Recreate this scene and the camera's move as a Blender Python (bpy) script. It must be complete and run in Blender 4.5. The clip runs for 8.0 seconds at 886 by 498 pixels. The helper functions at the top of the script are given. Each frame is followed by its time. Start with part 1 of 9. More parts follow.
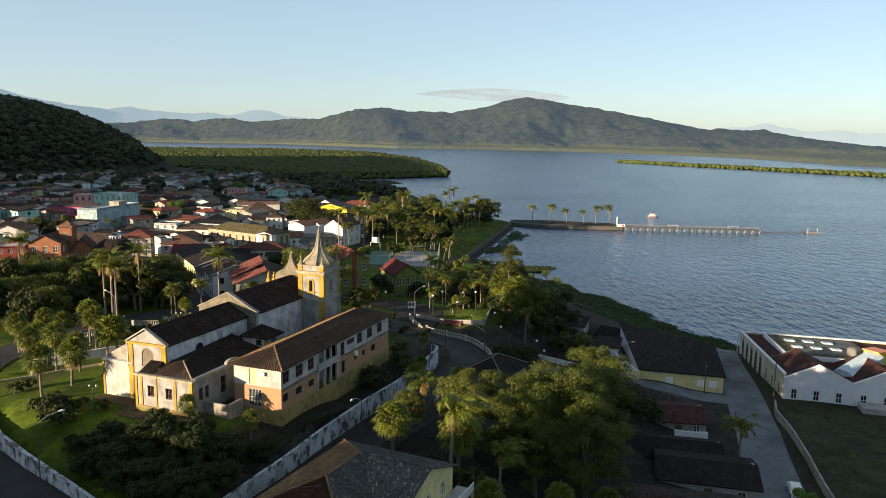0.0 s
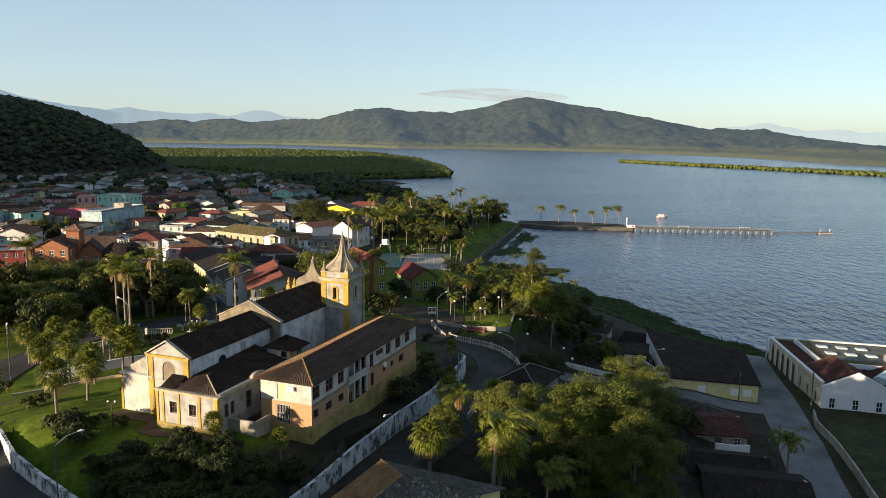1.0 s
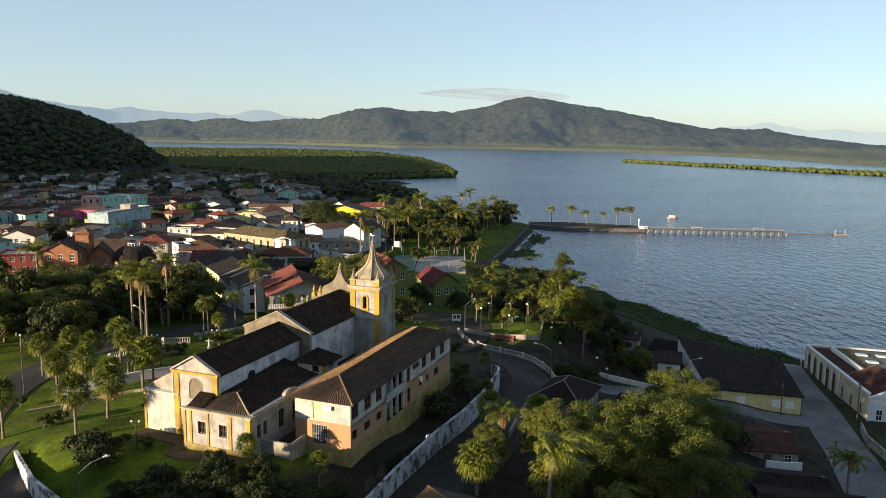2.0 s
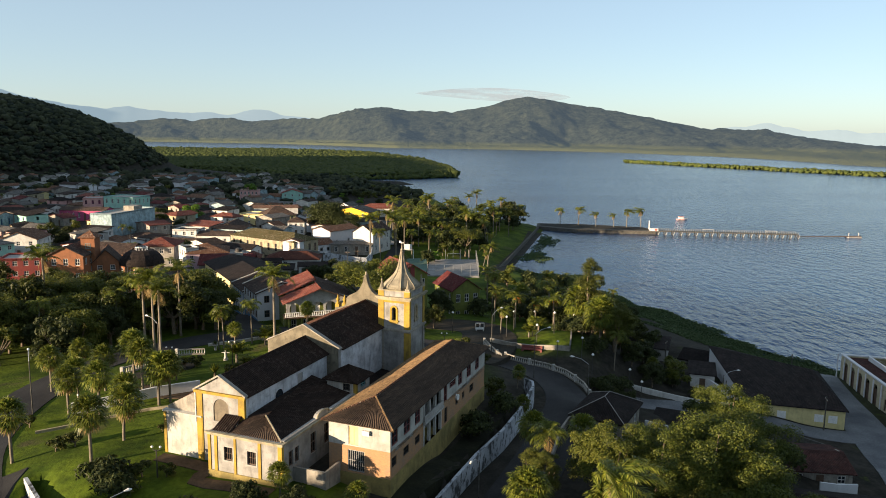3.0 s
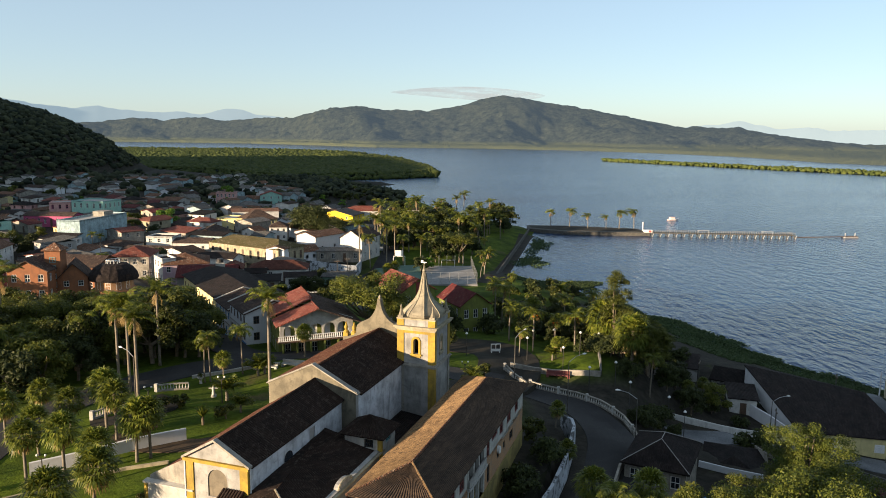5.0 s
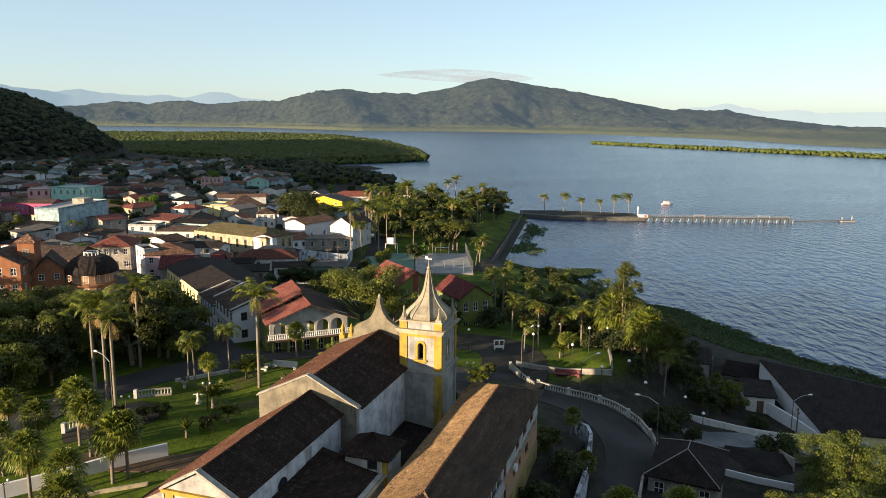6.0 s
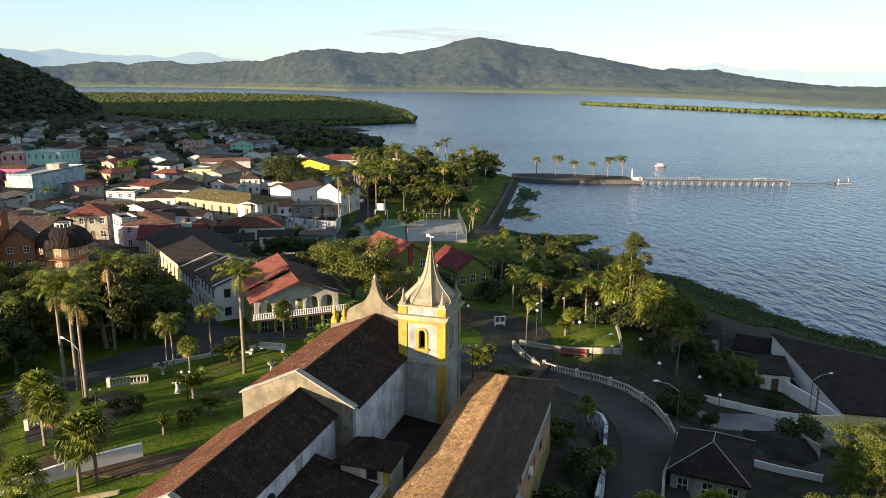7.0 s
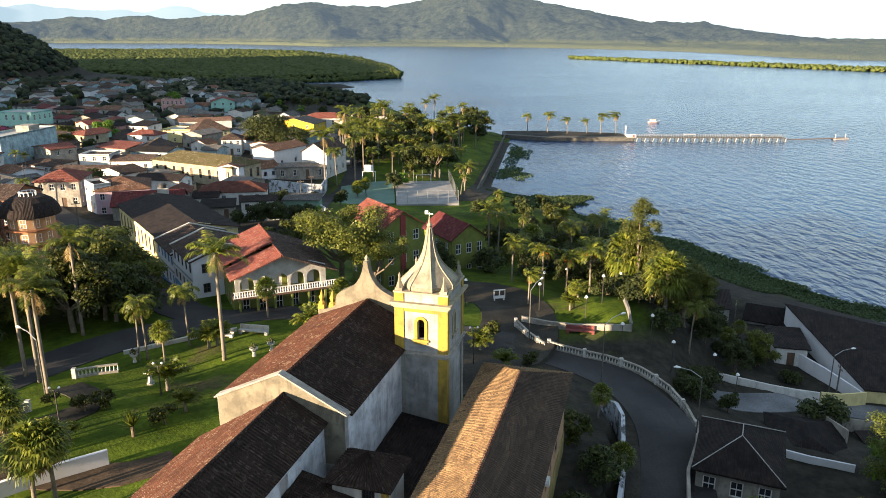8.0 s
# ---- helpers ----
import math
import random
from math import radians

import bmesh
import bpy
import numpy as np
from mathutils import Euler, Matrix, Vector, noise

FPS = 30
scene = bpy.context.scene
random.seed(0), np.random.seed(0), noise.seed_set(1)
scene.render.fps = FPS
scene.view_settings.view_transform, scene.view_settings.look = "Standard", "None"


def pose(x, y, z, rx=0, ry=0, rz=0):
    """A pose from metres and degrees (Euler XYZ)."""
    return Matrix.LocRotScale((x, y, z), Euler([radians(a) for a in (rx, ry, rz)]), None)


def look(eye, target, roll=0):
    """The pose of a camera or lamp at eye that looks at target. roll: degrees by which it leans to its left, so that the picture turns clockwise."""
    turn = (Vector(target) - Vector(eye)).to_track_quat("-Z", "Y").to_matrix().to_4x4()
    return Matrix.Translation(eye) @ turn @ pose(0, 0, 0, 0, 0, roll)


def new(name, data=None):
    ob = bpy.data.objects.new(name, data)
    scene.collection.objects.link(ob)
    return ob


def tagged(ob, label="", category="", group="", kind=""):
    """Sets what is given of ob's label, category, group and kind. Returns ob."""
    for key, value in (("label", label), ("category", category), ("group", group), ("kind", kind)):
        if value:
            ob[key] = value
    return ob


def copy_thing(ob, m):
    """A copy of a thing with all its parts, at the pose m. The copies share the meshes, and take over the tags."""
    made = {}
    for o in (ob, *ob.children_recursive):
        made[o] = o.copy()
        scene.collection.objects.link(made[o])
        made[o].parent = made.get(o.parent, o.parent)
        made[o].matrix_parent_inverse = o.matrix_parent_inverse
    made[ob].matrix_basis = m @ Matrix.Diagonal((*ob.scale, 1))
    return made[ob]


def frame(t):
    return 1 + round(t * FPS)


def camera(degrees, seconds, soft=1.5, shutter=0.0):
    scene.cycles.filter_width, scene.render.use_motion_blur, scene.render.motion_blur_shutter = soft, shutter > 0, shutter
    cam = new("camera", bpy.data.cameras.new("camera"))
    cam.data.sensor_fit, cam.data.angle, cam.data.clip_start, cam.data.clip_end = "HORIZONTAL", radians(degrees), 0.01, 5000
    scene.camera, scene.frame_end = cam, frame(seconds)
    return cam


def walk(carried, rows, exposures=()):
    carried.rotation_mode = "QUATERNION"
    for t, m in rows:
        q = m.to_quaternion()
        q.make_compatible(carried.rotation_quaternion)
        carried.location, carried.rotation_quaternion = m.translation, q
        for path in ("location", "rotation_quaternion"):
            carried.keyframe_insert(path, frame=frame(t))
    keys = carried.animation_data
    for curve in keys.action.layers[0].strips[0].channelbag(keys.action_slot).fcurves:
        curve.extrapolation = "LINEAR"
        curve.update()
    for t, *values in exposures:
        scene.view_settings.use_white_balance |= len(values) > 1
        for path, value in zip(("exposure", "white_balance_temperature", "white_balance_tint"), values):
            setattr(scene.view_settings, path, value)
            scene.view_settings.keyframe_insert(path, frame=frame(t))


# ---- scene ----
# the flight
cam = camera(62.0, 8.0, soft=0.95)
PATH = [
    (0, (0.691, -0.439, 54.063), (0.66, 1.537, 53.757), 0.7),
    (0.5, (-1.889, 2.236, 54.025), (-1.919, 4.213, 53.719), 0.6),
    (1, (-4.379, 4.949, 54.06), (-4.408, 6.925, 53.754), 0.6),
    (1.5, (-7.166, 7.977, 54.095), (-7.195, 9.953, 53.788), 0.6),
    (3, (-15.383, 17.722, 54.298), (-15.407, 19.698, 53.991), 0.7),
    (3.5, (-17.629, 21.502, 54.308), (-17.639, 23.478, 54.001), 0.6),
    (4, (-19.532, 25.464, 54.307), (-19.526, 27.44, 54.0), 0.6),
    (4.5, (-21.031, 29.509, 54.388), (-21.009, 31.486, 54.081), 0.6),
    (5.8, (-24.071, 41.069, 54.455), (-23.999, 43.039, 54.117), 0.4),
    (6, (-24.347, 42.613, 54.417), (-24.271, 44.58, 54.064), 0.4),
    (6.5, (-25.098, 47.015, 54.362), (-25.005, 48.972, 53.962), 0.4),
    (7, (-25.634, 51.534, 54.344), (-25.524, 53.478, 53.89), 0.3),
    (7.5, (-26.063, 56.099, 54.32), (-25.936, 58.028, 53.809), 0.2),
    (8, (-26.342, 60.701, 54.22), (-26.199, 62.614, 53.653), 0.0),
]
walk(cam, [(t, look(eye, target, roll)) for t, eye, target, roll in PATH],
     [(0, 1.6), (4.5, 1.62), (6.0, 1.73), (7.0, 1.97), (8.0, 2.38)])

# ---- world, sun and exposure ----
SUN_AZ, SUN_EL = 58.5, 9.0          # the way the light travels (degrees from +y to +x), and its height
world = bpy.data.worlds.new("world")
scene.world = world
world.use_nodes = True
wn = world.node_tree.nodes
sky = wn.new("ShaderNodeTexSky")
sky.sky_type = "NISHITA"
sky.sun_disc = False
sky.sun_elevation = radians(SUN_EL)
sky.sun_rotation = radians(SUN_AZ + 180)
sky.air_density, sky.dust_density, sky.ozone_density = 0.75, 0.55, 1.6
wn["Background"].inputs["Strength"].default_value = 0.075
# thin high haze evens the clear sky out
veil = wn.new("ShaderNodeMix")
veil.data_type = "RGBA"
veil.inputs[0].default_value = 0.5
veil.inputs[7].default_value = (2.62, 3.13, 3.45, 1)
world.node_tree.links.new(sky.outputs[0], veil.inputs[6])
world.node_tree.links.new(veil.outputs[2], wn["Background"].inputs["Color"])

sun = new("sun", bpy.data.lights.new("sun", "SUN"))
sun.data.energy, sun.data.angle, sun.data.color = 5.0, radians(0.6), (1.0, 0.765, 0.515)
sa, se = radians(SUN_AZ), radians(SUN_EL)
SUNWAY = Vector((math.sin(sa) * math.cos(se), math.cos(sa) * math.cos(se), -math.sin(se)))
sun.matrix_world = look((0, 0, 200), Vector((0, 0, 200)) + SUNWAY)


# ---- materials ----
def rgb(c):
    return (*c, 1.0)


def nodes_of(name):
    m = bpy.data.materials.new(name)
    m.use_nodes = True
    t = m.node_tree
    return m, t.nodes, t.links, t.nodes["Principled BSDF"]


def mixc(n, l, fac, a, b, how="MIX"):
    k = n.new("ShaderNodeMix")
    k.data_type, k.blend_type = "RGBA", how
    for sock, val in ((k.inputs[0], fac), (k.inputs[6], a), (k.inputs[7], b)):
        if hasattr(val, "is_output"):
            l.new(val, sock)
        else:
            sock.default_value = val
    return k.outputs[2]


def noise_of(n, l, vec, scale, detail=4.0, rough=0.55, stretch=None):
    if stretch:
        mp = n.new("ShaderNodeMapping")
        mp.inputs["Scale"].default_value = stretch
        l.new(vec, mp.inputs["Vector"])
        vec = mp.outputs[0]
    k = n.new("ShaderNodeTexNoise")
    k.inputs["Scale"].default_value, k.inputs["Detail"].default_value, k.inputs["Roughness"].default_value = scale, detail, rough
    l.new(vec, k.inputs["Vector"])
    return k.outputs["Fac"]


def ramp_of(n, l, fac, lo, hi, a=0.0, b=1.0):
    k = n.new("ShaderNodeMapRange")
    k.inputs[1].default_value, k.inputs[2].default_value, k.inputs[3].default_value, k.inputs[4].default_value = lo, hi, a, b
    l.new(fac, k.inputs[0])
    return k.outputs[0]


def bump_of(n, l, p, height, strength, distance):
    k = n.new("ShaderNodeBump")
    k.inputs["Strength"].default_value, k.inputs["Distance"].default_value = strength, distance
    l.new(height, k.inputs["Height"])
    l.new(k.outputs[0], p.inputs["Normal"])
    return k


def coords(n, which):
    return n.new("ShaderNodeTexCoord").outputs[which]


def varied(n, l, colour, amount):
    """Lightens or darkens a colour from object to object."""
    r = n.new("ShaderNodeObjectInfo").outputs["Random"]
    h = n.new("ShaderNodeHueSaturation")
    l.new(ramp_of(n, l, r, 0, 1, 1 - amount, 1 + amount), h.inputs["Value"])
    l.new(colour, h.inputs["Color"])
    return h.outputs[0]


def surface(name, c1, c2, scale=0.6, rough=0.85, bump=0.3, bscale=8.0, bdist=0.03, where="Object", vary=0.0, fine=0.25, metal=0.0):
    """Two tones in patches, a finer grain over them, and relief."""
    m, n, l, p = nodes_of(name)
    v = coords(n, where)
    a = ramp_of(n, l, noise_of(n, l, v, scale), 0.32, 0.68)
    c = mixc(n, l, a, rgb(c1), rgb(c2))
    g = ramp_of(n, l, noise_of(n, l, v, bscale, 5), 0.25, 0.75, 1 - fine, 1 + fine)
    h = n.new("ShaderNodeHueSaturation")
    l.new(g, h.inputs["Value"])
    l.new(c, h.inputs["Color"])
    c = h.outputs[0]
    if vary:
        c = varied(n, l, c, vary)
    l.new(c, p.inputs["Base Color"])
    p.inputs["Roughness"].default_value, p.inputs["Metallic"].default_value = rough, metal
    if rough > 0.8:
        p.inputs["Specular IOR Level"].default_value = 0.15
    if bump:
        bump_of(n, l, p, noise_of(n, l, v, bscale, 5), bump, bdist)
    return m


def plaster(name, c, dirt=(0.10, 0.09, 0.07), amount=0.5, vary=0.0):
    """Lime-washed wall: blotches, dark runs down from the top, fine grain."""
    m, n, l, p = nodes_of(name)
    v = coords(n, "UV")
    blot = ramp_of(n, l, noise_of(n, l, v, 0.45, 6, 0.62), 0.42, 0.64, 0, amount)
    runs = ramp_of(n, l, noise_of(n, l, v, 1.0, 5, 0.6, (1.3, 0.3, 1.0)), 0.52, 0.72, 0, amount)
    col = mixc(n, l, blot, rgb(c), rgb([0.45 * a + 0.55 * b for a, b in zip(c, dirt)]))
    col = mixc(n, l, runs, col, rgb([0.3 * a + 0.7 * b for a, b in zip(c, dirt)]))
    speck = ramp_of(n, l, noise_of(n, l, v, 1.5, 8, 0.75), 0.52, 0.66, 0, amount * 0.75)
    col = mixc(n, l, speck, col, rgb([0.35 * a + 0.65 * b for a, b in zip(c, dirt)]))
    if vary:
        col = varied(n, l, col, vary)
    l.new(col, p.inputs["Base Color"])
    p.inputs["Roughness"].default_value = 0.9
    p.inputs["Specular IOR Level"].default_value = 0.2
    bump_of(n, l, p, noise_of(n, l, v, 5.0, 6), 0.35, 0.03)
    return m


def peeling(name, c, under):
    """Limewash flaking off in patches, with runs of dark mould under the coping."""
    m, n, l, p = nodes_of(name)
    v = coords(n, "UV")
    flake = ramp_of(n, l, noise_of(n, l, v, 0.75, 9, 0.72, (1.0, 0.55, 1.0)), 0.5, 0.57, 0, 0.9)
    col = mixc(n, l, ramp_of(n, l, noise_of(n, l, v, 0.2, 4), 0.35, 0.65), rgb(c), rgb([0.62 * q for q in c]))
    col = mixc(n, l, flake, col, rgb(under))
    col = mixc(n, l, ramp_of(n, l, noise_of(n, l, v, 6.0, 6, 0.7), 0.55, 0.72, 0, 0.6), col, rgb([0.3 * q for q in c]))
    l.new(col, p.inputs["Base Color"])
    p.inputs["Roughness"].default_value = 0.92
    p.inputs["Specular IOR Level"].default_value = 0.15
    bump_of(n, l, p, flake, -0.5, 0.04)
    return m


def tiles(name, c1, c2, spots=0.25, spot=(0.34, 0.31, 0.25), wave=True, vary=0.0):
    """Clay roof tiles: rolls down the slope, courses across it, weathering and pale lichen."""
    m, n, l, p = nodes_of(name)
    v = coords(n, "UV")
    a = ramp_of(n, l, noise_of(n, l, v, 0.5, 6, 0.65), 0.35, 0.65)
    c = mixc(n, l, a, rgb(c1), rgb(c2))
    br = n.new("ShaderNodeTexBrick")
    br.offset = 0.5
    br.inputs["Scale"].default_value = 1.0
    br.inputs["Brick Width"].default_value, br.inputs["Row Height"].default_value = 0.24, 0.4
    br.inputs["Mortar Size"].default_value = 0.012
    br.inputs["Color1"].default_value, br.inputs["Color2"].default_value = (0.72, 0.72, 0.72, 1), (1.2, 1.2, 1.2, 1)
    br.inputs["Mortar"].default_value = (0.4, 0.4, 0.4, 1)
    l.new(v, br.inputs["Vector"])
    c = mixc(n, l, 0.8, c, br.outputs["Color"], "MULTIPLY")
    s = ramp_of(n, l, noise_of(n, l, v, 1.7, 2.5, 0.6, (1.5, 0.85, 1.0)), 0.555, 0.615, 0, spots * 3.6)
    dense = ramp_of(n, l, noise_of(n, l, v, 0.25, 3), 0.38, 0.62, 0.25, 1.0)
    s = mixc(n, l, dense, rgb((0, 0, 0)), s)
    c = mixc(n, l, s, c, rgb(spot))
    if vary:
        c = varied(n, l, c, vary)
    l.new(c, p.inputs["Base Color"])
    p.inputs["Roughness"].default_value = 0.92
    p.inputs["Specular IOR Level"].default_value = 0.12
    if wave:
        w = n.new("ShaderNodeTexWave")
        w.wave_type, w.bands_direction, w.wave_profile = "BANDS", "X", "SIN"
        w.inputs["Scale"].default_value = 1.3
        l.new(v, w.inputs["Vector"])
        bump_of(n, l, p, w.outputs["Fac"], 0.7, 0.1)
    else:
        bump_of(n, l, p, noise_of(n, l, v, 9.0, 4), 0.4, 0.03)
    return m


def leafy(name, c1, c2, shine=0.45, through_light=0.35, relief=0.0):
    """Leaves: each its own tone, some light coming through."""
    m, n, l, p = nodes_of(name)
    r = n.new("ShaderNodeNewGeometry").outputs["Random Per Island"]
    c = mixc(n, l, r, rgb(c1), rgb(c2))
    c = varied(n, l, c, 0.22)
    l.new(c, p.inputs["Base Color"])
    p.inputs["Roughness"].default_value = shine
    p.inputs["Specular IOR Level"].default_value = 0.18
    if relief:
        bump_of(n, l, p, noise_of(n, l, coords(n, "Object"), 0.55, 6, 0.7), 1.0, relief)
    t = n.new("ShaderNodeBsdfTranslucent")
    l.new(c, t.inputs["Color"])
    k = n.new("ShaderNodeMixShader")
    k.inputs[0].default_value = through_light
    l.new(p.outputs[0], k.inputs[1])
    l.new(t.outputs[0], k.inputs[2])
    l.new(k.outputs[0], n["Material Output"].inputs["Surface"])
    return m


M = {}
M["white"] = plaster("white_limewash", (0.385, 0.375, 0.345), (0.055, 0.05, 0.043), amount=0.6)
M["white_old"] = plaster("stained_limewash", (0.29, 0.268, 0.23), (0.035, 0.032, 0.028), 0.9)
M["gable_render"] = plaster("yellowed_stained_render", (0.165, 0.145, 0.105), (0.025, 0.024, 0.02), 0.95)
M["church_white"] = plaster("mildewed_church_limewash", (0.285, 0.277, 0.262), (0.035, 0.035, 0.032), 0.8)
# brighter and bluer than the other walls: skylight on the shaded sides painted in
M["skylit_wash"] = plaster("skylit_white_limewash", (0.5, 0.52, 0.55), (0.06, 0.06, 0.055), 0.85)
M["arch_fill"] = plaster("weathered_arch_infill", (0.15, 0.128, 0.095), (0.04, 0.036, 0.03), 0.8)
M["limewall"] = peeling("peeling_limewash", (0.46, 0.49, 0.53), (0.035, 0.036, 0.034))
M["cream"] = plaster("cream_paint", (0.32, 0.28, 0.19), (0.06, 0.05, 0.04), amount=0.8)
M["ochre"] = plaster("ochre_paint", (0.335, 0.225, 0.036), (0.06, 0.05, 0.03), amount=0.9)
M["paleyellow"] = plaster("pale_yellow_paint", (0.562, 0.484, 0.234), amount=0.5)
M["brightyellow"] = plaster("bright_yellow_paint", (0.608, 0.437, 0.0312), amount=0.25)
M["pink"] = plaster("pink_paint", (0.484, 0.281, 0.265), amount=0.45)
M["magenta"] = plaster("magenta_paint", (0.39, 0.078, 0.172), amount=0.35)
M["mint"] = plaster("mint_paint", (0.265, 0.468, 0.406), amount=0.4)
M["bluepaint"] = plaster("blue_paint", (0.078, 0.203, 0.39), amount=0.3)
M["paleblue"] = plaster("pale_blue_paint", (0.3, 0.4, 0.43), (0.03, 0.035, 0.035), amount=0.95)
M["lilac"] = plaster("lilac_paint", (0.429, 0.312, 0.359), amount=0.4)
M["orange"] = plaster("brick_orange_paint", (0.24, 0.1, 0.05), (0.05, 0.04, 0.03), amount=0.6)
M["redpaint"] = plaster("red_paint", (0.2, 0.045, 0.04), (0.04, 0.03, 0.03), amount=0.5)
M["green"] = plaster("olive_green_paint", (0.15, 0.17, 0.04), (0.04, 0.04, 0.025), amount=0.6)
M["fresh_white"] = plaster("fresh_white_paint", (0.55, 0.56, 0.58), (0.1, 0.1, 0.09), amount=0.16)
M["town_white"] = plaster("town_whitewash", (0.54, 0.53, 0.5), (0.08, 0.075, 0.065), amount=0.5)
M["grey"] = plaster("grey_render", (0.312, 0.304, 0.289), amount=0.7)
M["plinth"] = plaster("mossy_plinth", (0.27, 0.21, 0.075), dirt=(0.035, 0.04, 0.02), amount=0.95)
# tan carries the sunlight of west slopes in its colour, umber the duller east
M["tile_tan"] = tiles("sunlit_tan_tiles", (0.095, 0.06, 0.034), (0.235, 0.15, 0.075), 0.24, (0.024, 0.021, 0.019), wave=False)
M["tile_umber"] = tiles("umber_blotched_tiles", (0.034, 0.026, 0.021), (0.092, 0.062, 0.043), 0.2, (0.02, 0.018, 0.017), wave=False)
M["tile_slate"] = tiles("grey_lichened_tiles", (0.03, 0.03, 0.03), (0.075, 0.073, 0.068), 0.27, (0.2, 0.19, 0.16), wave=False)
M["spire"] = plaster("weathered_stone_render", (0.26, 0.23, 0.17), dirt=(0.03, 0.028, 0.022), amount=0.9)
M["tile_dark"] = tiles("dark_lichened_tiles", (0.0125, 0.009, 0.0075), (0.034, 0.021, 0.016), 0.13, (0.115, 0.09, 0.07), wave=False)
M["tile_black"] = tiles("black_town_tiles", (0.009, 0.0075, 0.0075), (0.024, 0.018, 0.0165), 0.05, (0.07, 0.06, 0.055), vary=0.4)
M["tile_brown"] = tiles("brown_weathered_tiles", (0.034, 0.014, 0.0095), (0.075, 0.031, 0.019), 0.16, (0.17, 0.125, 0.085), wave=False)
M["tile_town"] = tiles("old_town_tiles", (0.024, 0.018, 0.016), (0.066, 0.042, 0.033), 0.12, (0.2, 0.165, 0.13), vary=0.45)
M["tile_red"] = tiles("red_tiles", (0.125, 0.037, 0.028), (0.175, 0.055, 0.04), 0.08, vary=0.15)
M["tile_maroon"] = tiles("maroon_tiles", (0.07, 0.016, 0.018), (0.12, 0.028, 0.026), 0.05)
M["tile_clay"] = tiles("clay_tiles", (0.09, 0.045, 0.029), (0.15, 0.074, 0.045), 0.15, vary=0.2)
M["fibre"] = tiles("fibre_cement_sheets", (0.072, 0.069, 0.066), (0.12, 0.114, 0.108), 0.1, vary=0.3)
M["moss_roof"] = tiles("mossy_tiles", (0.06, 0.054, 0.018), (0.096, 0.072, 0.03), 0.2)
M["tile_maroon_old"] = tiles("old_maroon_tiles", (0.03, 0.014, 0.013), (0.075, 0.03, 0.024), 0.08, (0.12, 0.08, 0.06))
M["tile_rust"] = tiles("rusty_red_tiles", (0.07, 0.026, 0.02), (0.125, 0.05, 0.035), 0.12, (0.05, 0.035, 0.03), vary=0.15)
M["green_sheet"] = plaster("faded_green_paint", (0.12, 0.21, 0.16), amount=0.6)
M["paleyellow_wash"] = plaster("cream_limewash", (0.46, 0.41, 0.28), amount=0.5)
M["slate_deck"] = surface("grey_roof_deck", (0.06, 0.07, 0.065), (0.12, 0.125, 0.115), 0.5, 0.85, 0.2, 5)
M["concrete"] = surface("concrete", (0.265, 0.257, 0.242), (0.351, 0.343, 0.32), 0.5, 0.9, 0.3, 6)
M["old_concrete"] = surface("old_concrete", (0.1, 0.098, 0.09), (0.19, 0.183, 0.17), 0.6, 0.92, 0.4, 6)
M["stonewall"] = surface("rubble_stone", (0.05, 0.048, 0.043), (0.11, 0.105, 0.094), 1.2, 0.95, 0.8, 3, 0.12)
M["asphalt"] = surface("worn_asphalt", (0.02, 0.02, 0.021), (0.042, 0.041, 0.041), 0.14, 0.88, 0.3, 9, 0.02, fine=0.4)
M["cobble"] = surface("pale_worn_setts", (0.075, 0.08, 0.088), (0.16, 0.166, 0.175), 0.16, 0.88, 0.4, 5, 0.03, fine=0.35)
M["paving"] = surface("stone_paving", (0.016, 0.015, 0.012), (0.038, 0.034, 0.027), 0.22, 0.92, 0.4, 4, 0.03, fine=0.45)
M["soil"] = surface("bare_soil", (0.035, 0.026, 0.018), (0.075, 0.052, 0.034), 0.5, 0.95, 0.5, 3, 0.06)
# ground colour darkened to paint the shade beside the long house
M["strip_soil"] = surface("shade_dark_soil", (0.008, 0.009, 0.005), (0.02, 0.021, 0.01), 0.5, 0.95, 0.6, 3, 0.08)
M["wood_dark"] = surface("dark_wood", (0.06, 0.035, 0.02), (0.11, 0.065, 0.04), 2, 0.7, 0.3, 12)
M["shutter_red"] = surface("maroon_shutter", (0.12, 0.03, 0.03), (0.17, 0.05, 0.04), 2, 0.6, 0.2, 12)
M["bluegreen"] = surface("blue_green_paint", (0.08, 0.20, 0.22), (0.12, 0.27, 0.28), 2, 0.5, 0.1, 12)
M["metal"] = surface("galvanised_metal", (0.30, 0.31, 0.32), (0.42, 0.43, 0.44), 1.5, 0.45, 0.1, 9, metal=0.7)
M["dark_metal"] = surface("dark_iron", (0.03, 0.03, 0.032), (0.06, 0.055, 0.05), 2, 0.55, 0.1, 9, metal=0.4)
M["white_paint"] = surface("white_paint", (0.562, 0.562, 0.546), (0.624, 0.624, 0.608), 1.0, 0.6, 0.1, 9)
M["red_thing"] = surface("red_gloss_paint", (0.45, 0.03, 0.02), (0.5, 0.05, 0.03), 1, 0.4, 0, 5)
M["orange_sheet"] = surface("orange_sheet", (0.6, 0.16, 0.06), (0.66, 0.22, 0.08), 1, 0.5, 0.1, 5)
M["blue_sheet"] = surface("blue_grey_sheet", (0.30, 0.38, 0.42), (0.40, 0.47, 0.50), 0.6, 0.4, 0.1, 5)
M["lamp_glass"] = surface("white_lamp_glass", (0.585, 0.585, 0.562), (0.624, 0.624, 0.608), 1, 0.25, 0, 5)
